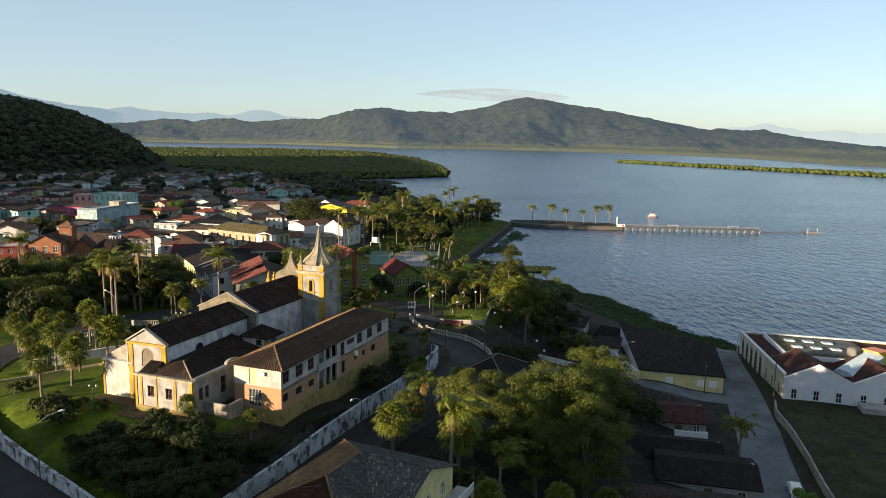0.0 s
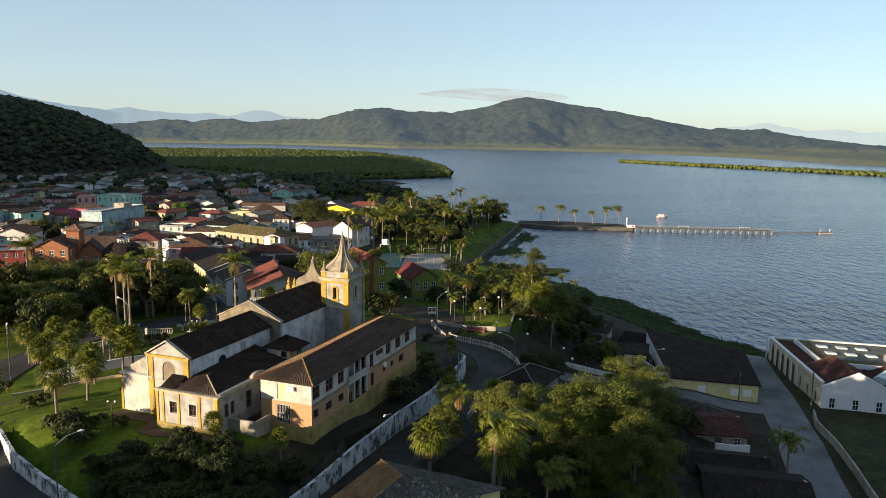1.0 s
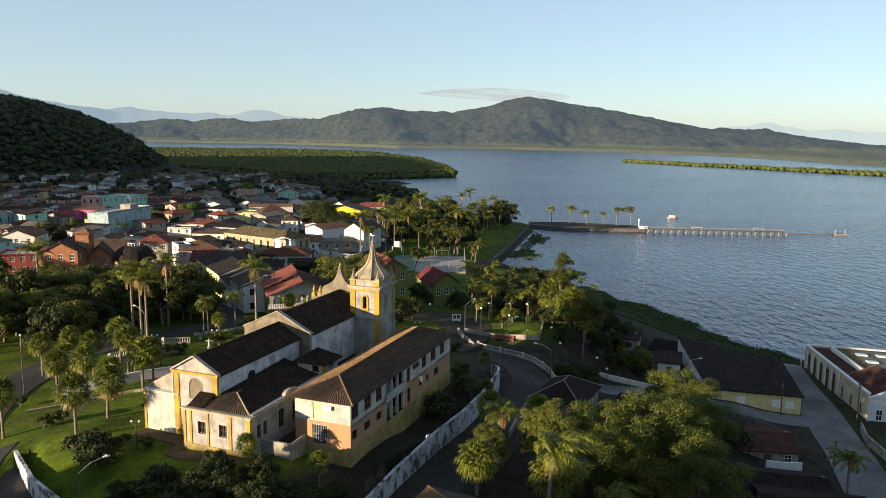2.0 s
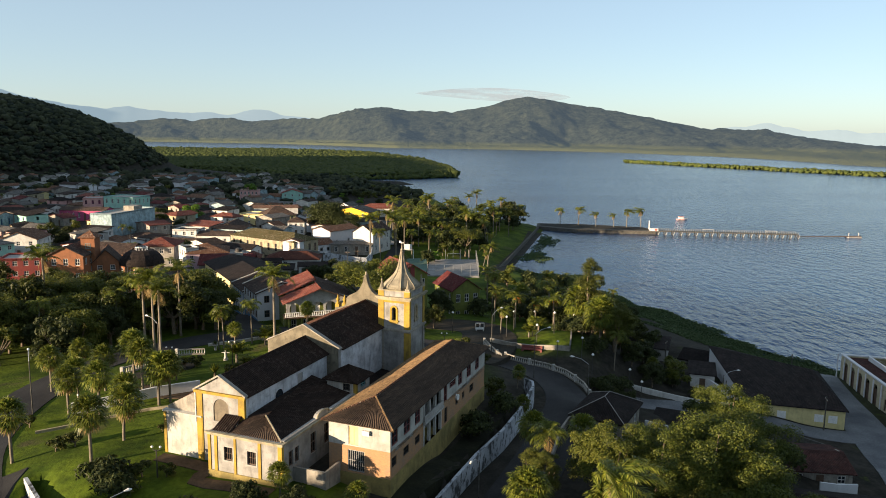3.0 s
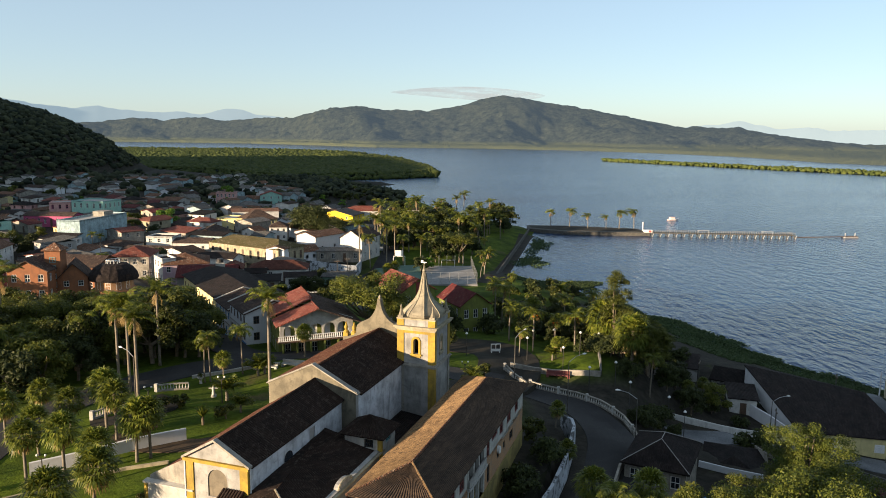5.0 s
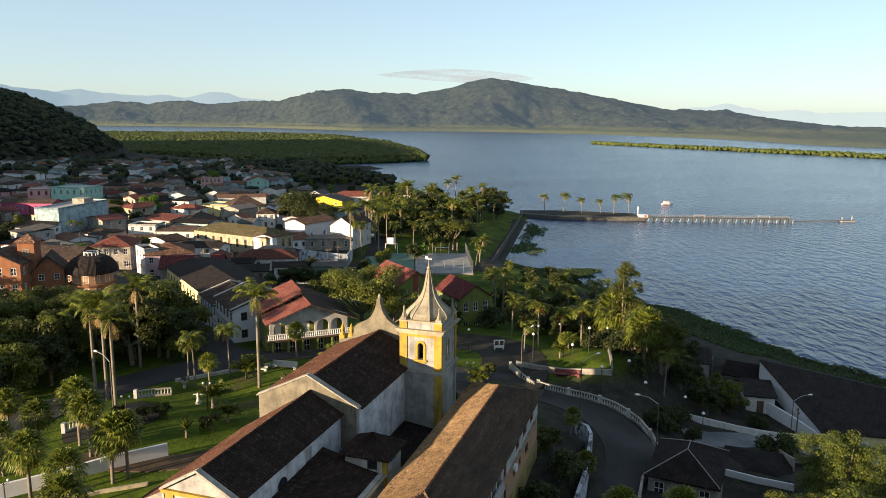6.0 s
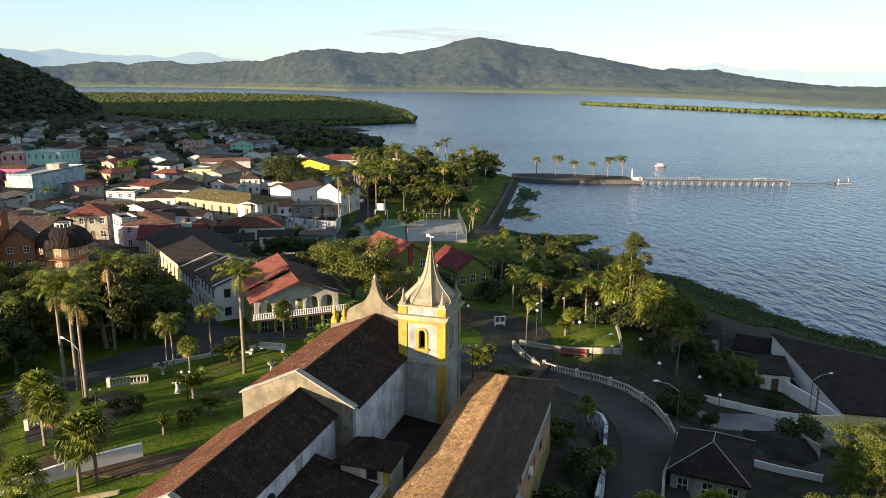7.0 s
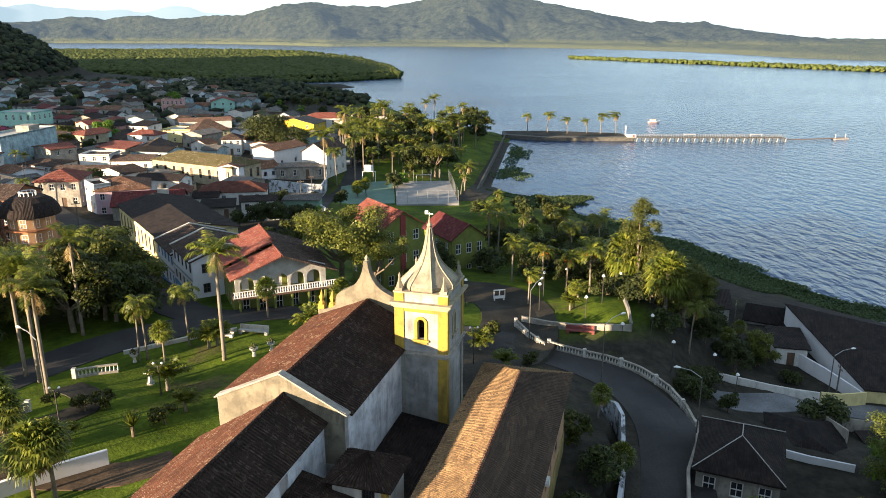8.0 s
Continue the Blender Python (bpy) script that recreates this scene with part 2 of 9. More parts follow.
M["bark"] = surface("bark", (0.088, 0.068, 0.048), (0.16, 0.132, 0.096), 1.6, 0.95, 0.8, 5, 0.06)
M["palm_bark"] = surface("grey_palm_bark", (0.11, 0.095, 0.075), (0.19, 0.165, 0.13), 1.2, 0.9, 0.5, 5, 0.04)
M["reed"] = leafy("reed_blades", (0.03, 0.055, 0.02), (0.075, 0.105, 0.042), 0.7, 0.3)
M["leaf_a"] = leafy("broad_leaves", (0.019, 0.03, 0.006), (0.076, 0.08, 0.015))
M["leaf_d"] = leafy("mixed_green_leaves", (0.028, 0.045, 0.008), (0.105, 0.118, 0.02))
M["leaf_b"] = leafy("yellowish_leaves", (0.04, 0.056, 0.009), (0.13, 0.135, 0.024))
M["leaf_c"] = leafy("dark_leaves", (0.018, 0.028, 0.009), (0.054, 0.064, 0.018), 0.6, 0.3)
M["leaf_lime"] = leafy("bright_green_leaves", (0.072, 0.144, 0.0135), (0.126, 0.216, 0.027))
M["frond"] = leafy("palm_fronds", (0.042, 0.066, 0.008), (0.155, 0.165, 0.024), 0.45, 0.3)
M["frond_dry"] = leafy("dry_fronds", (0.16, 0.11, 0.04), (0.26, 0.18, 0.07), 0.6, 0.2)
M["forest"] = leafy("forest_canopy", (0.009, 0.016, 0.011), (0.055, 0.062, 0.031), 0.95, 0.0, 1.6)
M["mangrove"] = leafy("mangrove_canopy", (0.034, 0.05, 0.012), (0.07, 0.085, 0.02), 0.8, 0.0, 1.6)
M["flowers"] = leafy("orange_flowers", (0.45, 0.08, 0.01), (0.6, 0.2, 0.02), 0.5, 0.2)

m, n, l, p = nodes_of("window_glass")
p.inputs["Base Color"].default_value = (0.02, 0.025, 0.03, 1)
p.inputs["Roughness"].default_value = 0.12
M["pane"] = m

# grass and bare earth, patch by patch
m, n, l, p = nodes_of("ground_cover")
v = coords(n, "Object")
c = mixc(n, l, ramp_of(n, l, noise_of(n, l, v, 0.16, 6, 0.6), 0.36, 0.64), rgb((0.022, 0.04, 0.0032)), rgb((0.07, 0.1, 0.0075)))
c = mixc(n, l, ramp_of(n, l, noise_of(n, l, v, 0.07, 5, 0.65), 0.57, 0.68), c, rgb((0.06, 0.05, 0.025)))
sep = n.new("ShaderNodeSeparateXYZ")
l.new(v, sep.inputs[0])


def both(a, b, op="MULTIPLY"):
    k = n.new("ShaderNodeMath")
    k.operation, k.use_clamp = op, True
    l.new(a, k.inputs[0])
    l.new(b, k.inputs[1])
    return k.outputs[0]


# trodden yards of the town and of the plots below the street;
# the dark earth also paints shade under the trees and by the shore
yards = both(ramp_of(n, l, sep.outputs[1], 172, 206), ramp_of(n, l, sep.outputs[0], -40, -52))
plots = both(ramp_of(n, l, sep.outputs[0], -13, -6), ramp_of(n, l, sep.outputs[1], 186, 172))
turf = both(ramp_of(n, l, sep.outputs[0], 14, 10), ramp_of(n, l, sep.outputs[1], 153, 159))
shore = both(ramp_of(n, l, sep.outputs[0], 14, 22), ramp_of(n, l, sep.outputs[1], 275, 255))
plots = both(both(plots, turf, "SUBTRACT"), shore, "MAXIMUM")
# the strip between the long house and the street wall, its shade painted dark
across = n.new("ShaderNodeVectorMath")
across.operation = "DOT_PRODUCT"
l.new(v, across.inputs[0])
across.inputs[1].default_value = (0.926, -0.379, 0)
strip_shade = both(both(ramp_of(n, l, across.outputs["Value"], -60.0, -57.0), ramp_of(n, l, across.outputs["Value"], -46.5, -47.5)), both(ramp_of(n, l, sep.outputs[1], 72, 77), ramp_of(n, l, sep.outputs[1], 133, 129)))
plots = both(both(plots, ramp_of(n, l, sep.outputs[0], 53, 59, 1.0, 0.8)), strip_shade, "MAXIMUM")
wear_shade = both(both(yards, plots, "MAXIMUM"), ramp_of(n, l, noise_of(n, l, v, 0.22, 6, 0.65), 0.2, 0.38))
earth = mixc(n, l, ramp_of(n, l, noise_of(n, l, v, 0.4, 5), 0.35, 0.65), rgb((0.017, 0.016, 0.013)), rgb((0.036, 0.032, 0.025)))
c = mixc(n, l, wear_shade, c, earth)
g = n.new("ShaderNodeHueSaturation")
l.new(ramp_of(n, l, noise_of(n, l, v, 1.3, 5), 0.25, 0.75, 0.65, 1.35), g.inputs["Value"])
l.new(c, g.inputs["Color"])
l.new(g.outputs[0], p.inputs["Base Color"])
p.inputs["Roughness"].default_value = 0.95
p.inputs["Specular IOR Level"].default_value = 0.1
bump_of(n, l, p, noise_of(n, l, v, 3.0, 6), 0.6, 0.12)
M["grass"] = m

# brackish bay: wind ripples in two sizes, calm streaks
m, n, l, p = nodes_of("bay_water")
v = coords(n, "Object")
r1 = noise_of(n, l, v, 0.34, 3, 0.5, (1.0, 0.42, 1.0))
r2 = noise_of(n, l, v, 1.1, 3, 0.5, (1.0, 0.5, 1.0))
calm = ramp_of(n, l, noise_of(n, l, v, 0.012, 4, 0.6, (0.35, 1.0, 1.0)), 0.35, 0.65, 0.55, 1.0)
add = n.new("ShaderNodeMath")
add.operation = "MULTIPLY_ADD"
l.new(r2, add.inputs[0])
add.inputs[1].default_value = 0.2
l.new(r1, add.inputs[2])
b = bump_of(n, l, p, add.outputs[0], 1.0, 1.7)
l.new(calm, b.inputs["Strength"])
l.new(mixc(n, l, calm, rgb((0.009, 0.044, 0.108)), rgb((0.006, 0.032, 0.09))), p.inputs["Base Color"])
p.inputs["Roughness"].default_value = 0.16
p.inputs["IOR"].default_value = 1.33
M["water"] = m


# ---- mesh helpers ----
def metric_uv(bm):
    """UVs in metres: along the level of a face, and up it."""
    uv = bm.loops.layers.uv.verify()
    bm.normal_update()
    for f in bm.faces:
        nn = f.normal
        if abs(nn.z) > 0.985 or nn.length < 0.1:
            t, b = Vector((1, 0, 0)), Vector((0, 1, 0))
        else:
            t = Vector((-nn.y, nn.x, 0)).normalized()
            b = nn.cross(t)
        for lp in f.loops:
            lp[uv].uv = (lp.vert.co.dot(t), lp.vert.co.dot(b))


def mesh_of(name, bm, *mats, smooth=False, uv=True):
    if uv:
        metric_uv(bm)
    me = bpy.data.meshes.new(name)
    bm.to_mesh(me)
    bm.free()
    for k in mats:
        me.materials.append(k)
    if smooth:
        me.polygons.foreach_set("use_smooth", [True] * len(me.polygons))
    return me


def part(name, bm, material, parent, label="", smooth=False, at=None):
    mats = material if isinstance(material, (list, tuple)) else (material,)
    me = bm if isinstance(bm, bpy.types.Mesh) else mesh_of(name, bm, *mats, smooth=smooth)
    ob = new(name, me)
    ob.parent = parent
    if at is not None:
        ob.matrix_basis = at
    return tagged(ob, label)


def thing(name, label, category, at, group="", kind=""):
    e = new(name)
    e.empty_display_size = 0.5
    e.matrix_basis = at
    return tagged(e, label, category, group, kind)


def solid(name, bm, material, label, category, at=None, group="", kind="", smooth=False):
    mats = material if isinstance(material, (list, tuple)) else (material,)
    me = bm if isinstance(bm, bpy.types.Mesh) else mesh_of(name, bm, *mats, smooth=smooth)
    ob = new(name, me)
    if at is not None:
        ob.matrix_basis = at
    return tagged(ob, label, category, group, kind)


def poly(bm, pts, mi=0):
    f = bm.faces.new([bm.verts.new(q) for q in pts])
    f.material_index = mi
    return f


def bx(bm, x0, x1, y0, y1, z0, z1, mi=0):
    c = [bm.verts.new(q) for q in ((x0, y0, z0), (x1, y0, z0), (x1, y1, z0), (x0, y1, z0), (x0, y0, z1), (x1, y0, z1), (x1, y1, z1), (x0, y1, z1))]
    for i in ((3, 2, 1, 0), (4, 5, 6, 7), (0, 1, 5, 4), (1, 2, 6, 5), (2, 3, 7, 6), (3, 0, 4, 7)):
        bm.faces.new([c[k] for k in i]).material_index = mi


def box(x0, x1, y0, y1, z0, z1):
    bm = bmesh.new()
    bx(bm, x0, x1, y0, y1, z0, z1)
    return bm


def slab(bm, pts, thick, mi=0):
    """A sheet through pts with thickness straight down."""
    top = [bm.verts.new(q) for q in pts]
    bot = [bm.verts.new((q[0], q[1], q[2] - thick)) for q in pts]
    bm.faces.new(top).material_index = mi
    bm.faces.new(bot[::-1]).material_index = mi
    for i in range(len(pts)):
        j = (i + 1) % len(pts)
        bm.faces.new((top[i], bot[i], bot[j], top[j])).material_index = mi


def prism(bm, pts, z0, z1, mi=0):
    slab(bm, [(q[0], q[1], z1) for q in pts], z1 - z0, mi)


def tube(bm, rings, n=8, cap=True, mi=0):
    """rings: (centre, radius) from end to end."""
    loops = []
    for i, (c, r) in enumerate(rings):
        c = Vector(c)
        a = Vector(rings[max(i - 1, 0)][0])
        b = Vector(rings[min(i + 1, len(rings) - 1)][0])
        d = (b - a).normalized()
        s = d.cross(Vector((0.31, 0.95, 0.05)) if abs(d.y) < 0.9 else Vector((1, 0, 0))).normalized()
        w = d.cross(s)
        loops.append([bm.verts.new(c + (s * math.cos(k * math.tau / n) + w * math.sin(k * math.tau / n)) * r) for k in range(n)])
    for p0, p1 in zip(loops, loops[1:]):
        for k in range(n):
            bm.faces.new((p0[k], p0[(k + 1) % n], p1[(k + 1) % n], p1[k])).material_index = mi
    if cap:
        bm.faces.new(loops[0][::-1]).material_index = mi
        bm.faces.new(loops[-1]).material_index = mi


def panel(bm, p0, p1, z0, z1, thick, holes=(), top=None, mi=0):
    """An upright wall from p0 to p1 (its outside to the right of that way), with openings (s0, s1, low, high, arched) cut through. top: extra outline above z1, as (s, z)."""
    p0, p1 = Vector((*p0, 0)), Vector((*p1, 0))
    d = p1 - p0
    L = d.length
    d /= L
    inn = Vector((-d.y, d.x, 0)) * thick
    xs = sorted({0, L, *[h[0] for h in holes], *[h[1] for h in holes]})
    zs = sorted({z0, z1, *[h[2] for h in holes], *[h[3] for h in holes]})

    def at(s, z, deep=0):
        return p0 + d * s + inn * deep + Vector((0, 0, z))
    for xa, xb in zip(xs, xs[1:]):
        for za, zb in zip(zs, zs[1:]):
            if any(h[0] - 1e-6 <= xa and xb <= h[1] + 1e-6 and h[2] - 1e-6 <= za and zb <= h[3] + 1e-6 for h in holes):
                continue
            for k in (0, 1):
                q = [at(xa, za, k), at(xb, za, k), at(xb, zb, k), at(xa, zb, k)]
                poly(bm, q if not k else q[::-1], mi)
    for h in holes:
        s0, s1, a, b = h[:4]
        rim = [(s0, a), (s1, a), (s1, b), (s0, b)]
        if len(h) > 4 and h[4]:
            r = (s1 - s0) / 2
            spring = b - r
            arc = [(s0 + r - r * math.cos(t), spring + r * math.sin(t)) for t in [k * math.pi / 8 for k in range(9)]]
            for k in (0, 0.98):
                poly(bm, [at(*q, k) for q in arc[:5]][::-1] + [at(s0, b, k)], mi)
                poly(bm, [at(*q, k) for q in arc[4:]][::-1] + [at(s1, b, k)][::-1], mi)
            rim = [(s0, a), (s1, a)] + arc[::-1]
        for (sa_, za_), (sb_, zb_) in zip(rim, rim[1:] + rim[:1]):
            poly(bm, [at(sa_, za_), at(sb_, zb_), at(sb_, zb_, 1), at(sa_, za_, 1)], mi)
    if top:
        q = [at(s, z) for s, z in top]
        r = [at(s, z, 1) for s, z in top]
        poly(bm, q, mi)
        poly(bm, r[::-1], mi)
        for i in range(len(q)):
            j = (i + 1) % len(q)
            poly(bm, [q[i], r[i], r[j], q[j]], mi)
    else:
        poly(bm, [at(0, z1), at(L, z1), at(L, z1, 1), at(0, z1, 1)], mi)
    for s in (0, L):
        poly(bm, [at(s, z0), at(s, z0, 1), at(s, z1, 1), at(s, z1)], mi)


WINDOWS = {}


def window_mesh(w, h, frame_mat, kind="sash", arch=False):
    """Frame, glazing bars and panes of a window that fills an opening w by h; it faces -y, its sill at z = 0."""
    key = (round(w, 2), round(h, 2), frame_mat.name, kind, arch)
    if key in WINDOWS:
        return WINDOWS[key]
    bm = bmesh.new()
    f = min(0.09, w * 0.12)
    nx, nz = {"sash": (2, 2), "bars": (max(3, int(w / 0.25)), 2), "shutter": (2, 1), "plain": (1, 1)}[kind]
    t = 0.06 if kind != "bars" else 0.035
    cw, chh = (w - 2 * f - (nx - 1) * t) / nx, (h - 2 * f - (nz - 1) * t) / nz
    holes = [(f + i * (cw + t), f + i * (cw + t) + cw, f + k * (chh + t), f + k * (chh + t) + chh) for i in range(nx) for k in range(nz)]
    panel(bm, (-w / 2, -0.04), (w / 2, -0.04), 0, h, 0.1, holes=holes)
    bmesh.ops.remove_doubles(bm, verts=bm.verts, dist=1e-4)
    if kind == "shutter":
        bx(bm, -w / 2 + f, w / 2 - f, -0.015, 0.03, f, h - f)
    glass = mesh_of("pane", box(-w / 2 + f, w / 2 - f, 0.062, 0.075, f, h - f), M["pane"]) if kind != "shutter" else None
    WINDOWS[key] = (mesh_of("window", bm, frame_mat), glass)
    return WINDOWS[key]


def set_window(parent, x, y, z, w, h, turn=0, frame_mat=None, kind="sash", name="window", label="", glazed=True):
    frame_mesh, glass = window_mesh(w, h, frame_mat or M["white_paint"], kind)
    ob = part(name, frame_mesh, None, parent, label, at=pose(x, y, z, 0, 0, turn))
    if glass and glazed:
        part("pane", glass, None, ob)
    return ob


def rolled_roof(name, corners, parent, material, label="", pitch=0.3, thick=0.12, depth=0.07):
    """A tiled slope: rolls of clay tile running down it, cut to the outline. corners: eave left, eave right, top right, top left (outward normal up)."""
    a, b, c, d = [Vector(q) for q in corners]
    n = max(2, round((b - a).length / pitch))
    prof = []
    for i in range(n):
        for k, hgt in ((0.0, 0.0), (0.28, 1.0), (0.62, 1.0), (0.86, 0.0)):
            prof.append(((i + k) / n, hgt))
    prof.append((1.0, 0.0))
    nrm = (b - a).cross(d - a).normalized()
    rows = max(2, round(((d - a).length) / 0.8))
    bm = bmesh.new()
    lines = []
    for j in range(rows + 1):
        t = j / rows
        row = []
        for s, hgt in prof:
            lo, hi = a.lerp(b, s), d.lerp(c, s)
            lift = hgt * depth + (0.03 if j % 2 else 0.0) + 0.02 * noise.noise(lo * 0.4 + Vector((t * 3, 0, 0)))
            row.append(bm.verts.new(lo.lerp(hi, t) + nrm * lift))
        lines.append(row)
    for r0, r1 in zip(lines, lines[1:]):
        for i in range(len(r0) - 1):
            bm.faces.new((r0[i], r0[i + 1], r1[i + 1], r1[i]))
    e = [lines[0][0], lines[0][-1], lines[-1][-1], lines[-1][0]]
    low = [bm.verts.new(v.co - nrm * thick) for v in e]
    bm.faces.new(low[::-1])
    for i in range(4):
        j = (i + 1) % 4
        if (e[i].co - e[j].co).length > 0.05:
            bm.faces.new((e[j], e[i], low[i], low[j]))
    return part(name, bm, material, parent, label)


def ridge_cap(parent, p0, p1, material, r=0.16):
    bm = bmesh.new()
    p0, p1 = Vector(p0), Vector(p1)
    k = max(2, int((p1 - p0).length / 0.45))
    for i in range(k):
        a, b = p0.lerp(p1, i / k), p0.lerp(p1, (i + 1.08) / k)
        tube(bm, [(a, r * 1.12), (b, r * 0.92)], 6)
    return part("ridge_tiles", bm, material, parent)


# ---- the lie of the land ----
KNOLL = [(-40, 108, 18.2), (-52, 97, 17.5), (-33, 88, 17.7), (-19, 93, 16.2), (-9, 120, 16.0), (-58, 126, 16.8), (-55, 148, 15.2), (-44, 152, 16.0), (-28, 142, 16.4),
         (-14, 138, 15.2), (-72, 112, 16.0), (-60, 84, 14.6), (-45, 72, 14.2), (-30, 66, 12.8)]
SLOPE = [(-14, 84, 12.2), (-3, 108, 12.5), (3, 130, 12.6), (0, 149, 12.2), (-14, 158, 14.2), (8, 163, 14.6), (13, 130, 8.0), (14, 114, 7.6), (24, 148, 5.6), (36, 154, 3.4),
         (46, 110, 2.4), (20, 92, 6.0), (6, 72, 10.0), (57, 143, 2.0), (63, 166, 1.8), (30, 178, 4.5), (90, 140, 2.0)]
TOWN = [(10, 180, 11.0), (-9, 173, 13.0), (20, 204, 7.0), (34, 232, 2.5), (0, 212, 9.0), (-8, 240, 5.0), (-3, 288, 4.0), (-33, 294, 4.3), (-15, 290, 4.3), (24, 410, 2.6), (-45, 174, 14.0), (-66, 200, 11.5),
        (-95, 218, 11.5), (-112, 196, 13.0), (-84, 300, 7.5), (-50, 322, 6.0), (-155, 320, 9.0), (-210, 410, 9.0), (-60, 440, 4.5), (-150, 560, 6.0), (-320, 600, 9.0), (-95, 150, 15.5),
        (-30, 195, 11.0), (-60, 250, 8.5), (-150, 230, 12.0)]
SHORE = [(260, 160), (110, 178), (70, 184), (56, 204), (45, 230), (35, 258), (28, 282), (14, 308), (7, 322), (36, 450), (30, 470), (5, 500), (-15, 560), (-40, 660), (-75, 720),
         (-110, 790), (-60, 815), (-60, 835), (-190, 850), (-330, 1000), (-700, 1250), (-1500, 1250), (-1500, -400), (260, -400)]
LEVELS = np.array(KNOLL + SLOPE + TOWN, float)
COAST = np.array(SHORE, float)


def shore_distance(x, y):
    """Metres inland (plus) or out in the water (minus)."""
    best = np.full(x.shape, 1e9)
    inside = np.zeros(x.shape, bool)
    for (ax, ay), (bx_, by_) in zip(COAST, np.roll(COAST, -1, 0)):
        dx, dy = bx_ - ax, by_ - ay
        t = np.clip(((x - ax) * dx + (y - ay) * dy) / (dx * dx + dy * dy), 0, 1)
        best = np.minimum(best, np.hypot(x - ax - t * dx, y - ay - t * dy))
        if ay != by_:
            inside ^= ((ay > y) != (by_ > y)) & (x < dx * (y - ay) / dy + ax)
    return np.where(inside, best, -best)


def heights(x, y):
    x, y = np.asarray(x, float), np.asarray(y, float)
    top = np.zeros(x.shape)
    wsum = np.zeros(x.shape)
    for lx, ly, lz in LEVELS:
        w = 1 / ((x - lx) ** 2 + (y - ly) ** 2 + 30) ** 2
        top += w * lz
        wsum += w
    z = top / wsum
    far = np.clip((np.hypot(x + 40, y - 150) - 420) / 300, 0, 1)
    z = z * (1 - far) + 6.0 * far
    # the wooded hill behind the town
    d = np.hypot(x + 606, (y - 900) / 1.05)
    z = np.maximum(z, z * 0.5 + 92 * np.clip(1 - (d / 246) ** 2, 0, 1) ** 0.85)
    # a long unseen shoulder added west, keeping low sun off the near mangrove
    t = np.clip(((x + 700) * -120 + (y - 600) * 600) / 374400, 0, 1)
    d = np.hypot(x + 700 + 120 * t, y - 600 - 600 * t)
    z = np.maximum(z, 130 * np.clip(1 - (d / 200) ** 2, 0, 1) ** 0.85)
    # an unseen lower spur added west of the town, to shade its far houses
    t = np.clip(((x + 540) * -160 + (y - 300) * 300) / 115600, 0, 1)
    d = np.hypot(x + 540 + 160 * t, y - 300 - 300 * t)
    z = np.maximum(z, 112 * np.clip(1 - (d / 150) ** 2, 0, 1) ** 0.85)
    # an unseen rise added at the walk's back, its crest shaped to cast shade
    s, q = x * 0.883 + y * 0.469, x * 0.469 - y * 0.883
    crest = np.clip(33.5 + np.clip((q + 94) * 0.3, -1.5, 2.2) + np.maximum(q + 71, 0), 30, 50) * np.clip((q + 112) / 14, 0, 1)
    z = np.maximum(z, crest * np.exp(-((s + 95) / 34) ** 2))
    # the street runs below the churchyard, held by its east wall
    wx = np.interp(y, [66, 74.7, 84.3, 93.2, 104, 111.5, 119, 128.2, 134], [-29, -24.3, -19.9, -16.6, -12, -8.2, -5.2, -2.4, -2.2])
    on = (y > 64) & (y < 133)
    z = np.where(on & (x > wx - 1.1) & (x < wx + 8), np.minimum(z, 12.5), z)
    z = np.where(on & (x <= wx - 1.1) & (x > wx - 7), np.maximum(z, 14.3 + (y - 66) * 0.012), z)
    # and below the lawn on the west
    wz = np.interp(x, [-62, -56.3, -50, -44.4, -35.5, -29], [93.5, 87, 81.8, 77.7, 71.6, 66])
    on = (x > -62) & (x < -29)
    z = np.where(on & (y < wz + 1.3) & (y > wz - 9), np.minimum(z, 14.0 - np.maximum(x + 45, 0) * 0.06), z)
    z = np.where(on & (y >= wz + 1.3) & (y < wz + 6) & (x <= wx - 1.1), np.maximum(z, 15.2 - np.maximum(x + 45, 0) * 0.05), z)
    sd = shore_distance(x, y)
    return np.where(sd > 0, np.minimum(z, 0.35 + sd * 0.22 + np.maximum(sd - 40, 0) ** 2 * 0.01), np.maximum(-3.0, 0.35 + sd * 0.12))


def G(x, y):
    return float(heights(np.array([x]), np.array([y]))[0])


def sheet(name, xs, ys, zs, material, label, category, kind="structure", smooth=True):
    nx, ny = len(xs), len(ys)
    co = np.empty((ny, nx, 3))
    co[:, :, 0], co[:, :, 1], co[:, :, 2] = xs[None, :], ys[:, None], zs
    idx = np.arange(nx * ny).reshape(ny, nx)
    faces = np.stack([idx[:-1, :-1], idx[:-1, 1:], idx[1:, 1:], idx[1:, :-1]], -1).reshape(-1, 4)
    me = bpy.data.meshes.new(name)
    me.from_pydata(co.reshape(-1, 3).tolist(), [], faces.tolist())
    me.materials.append(material)
    me.polygons.foreach_set("use_smooth", [smooth] * len(me.polygons))
    return tagged(new(name, me), label, category, kind=kind)


gx = np.concatenate([[-4500, -3000, -2000], np.arange(-1480, -420, 24), np.arange(-420, -130, 8), np.arange(-130, -66, 2.5), np.arange(-66, 14, 1.0), np.arange(14, 112, 2.5), np.arange(112, 300, 8), [400, 700, 1400, 2600, 4500]])
gy = np.concatenate([[-4500, -2500, -1200, -500], np.arange(-300, 40, 9), np.arange(40, 60, 2.5), np.arange(60, 135, 1.2), np.arange(135, 262, 2.5), np.arange(262, 520, 6), np.arange(520, 1300, 16), [1400, 1800, 2600, 4500]])
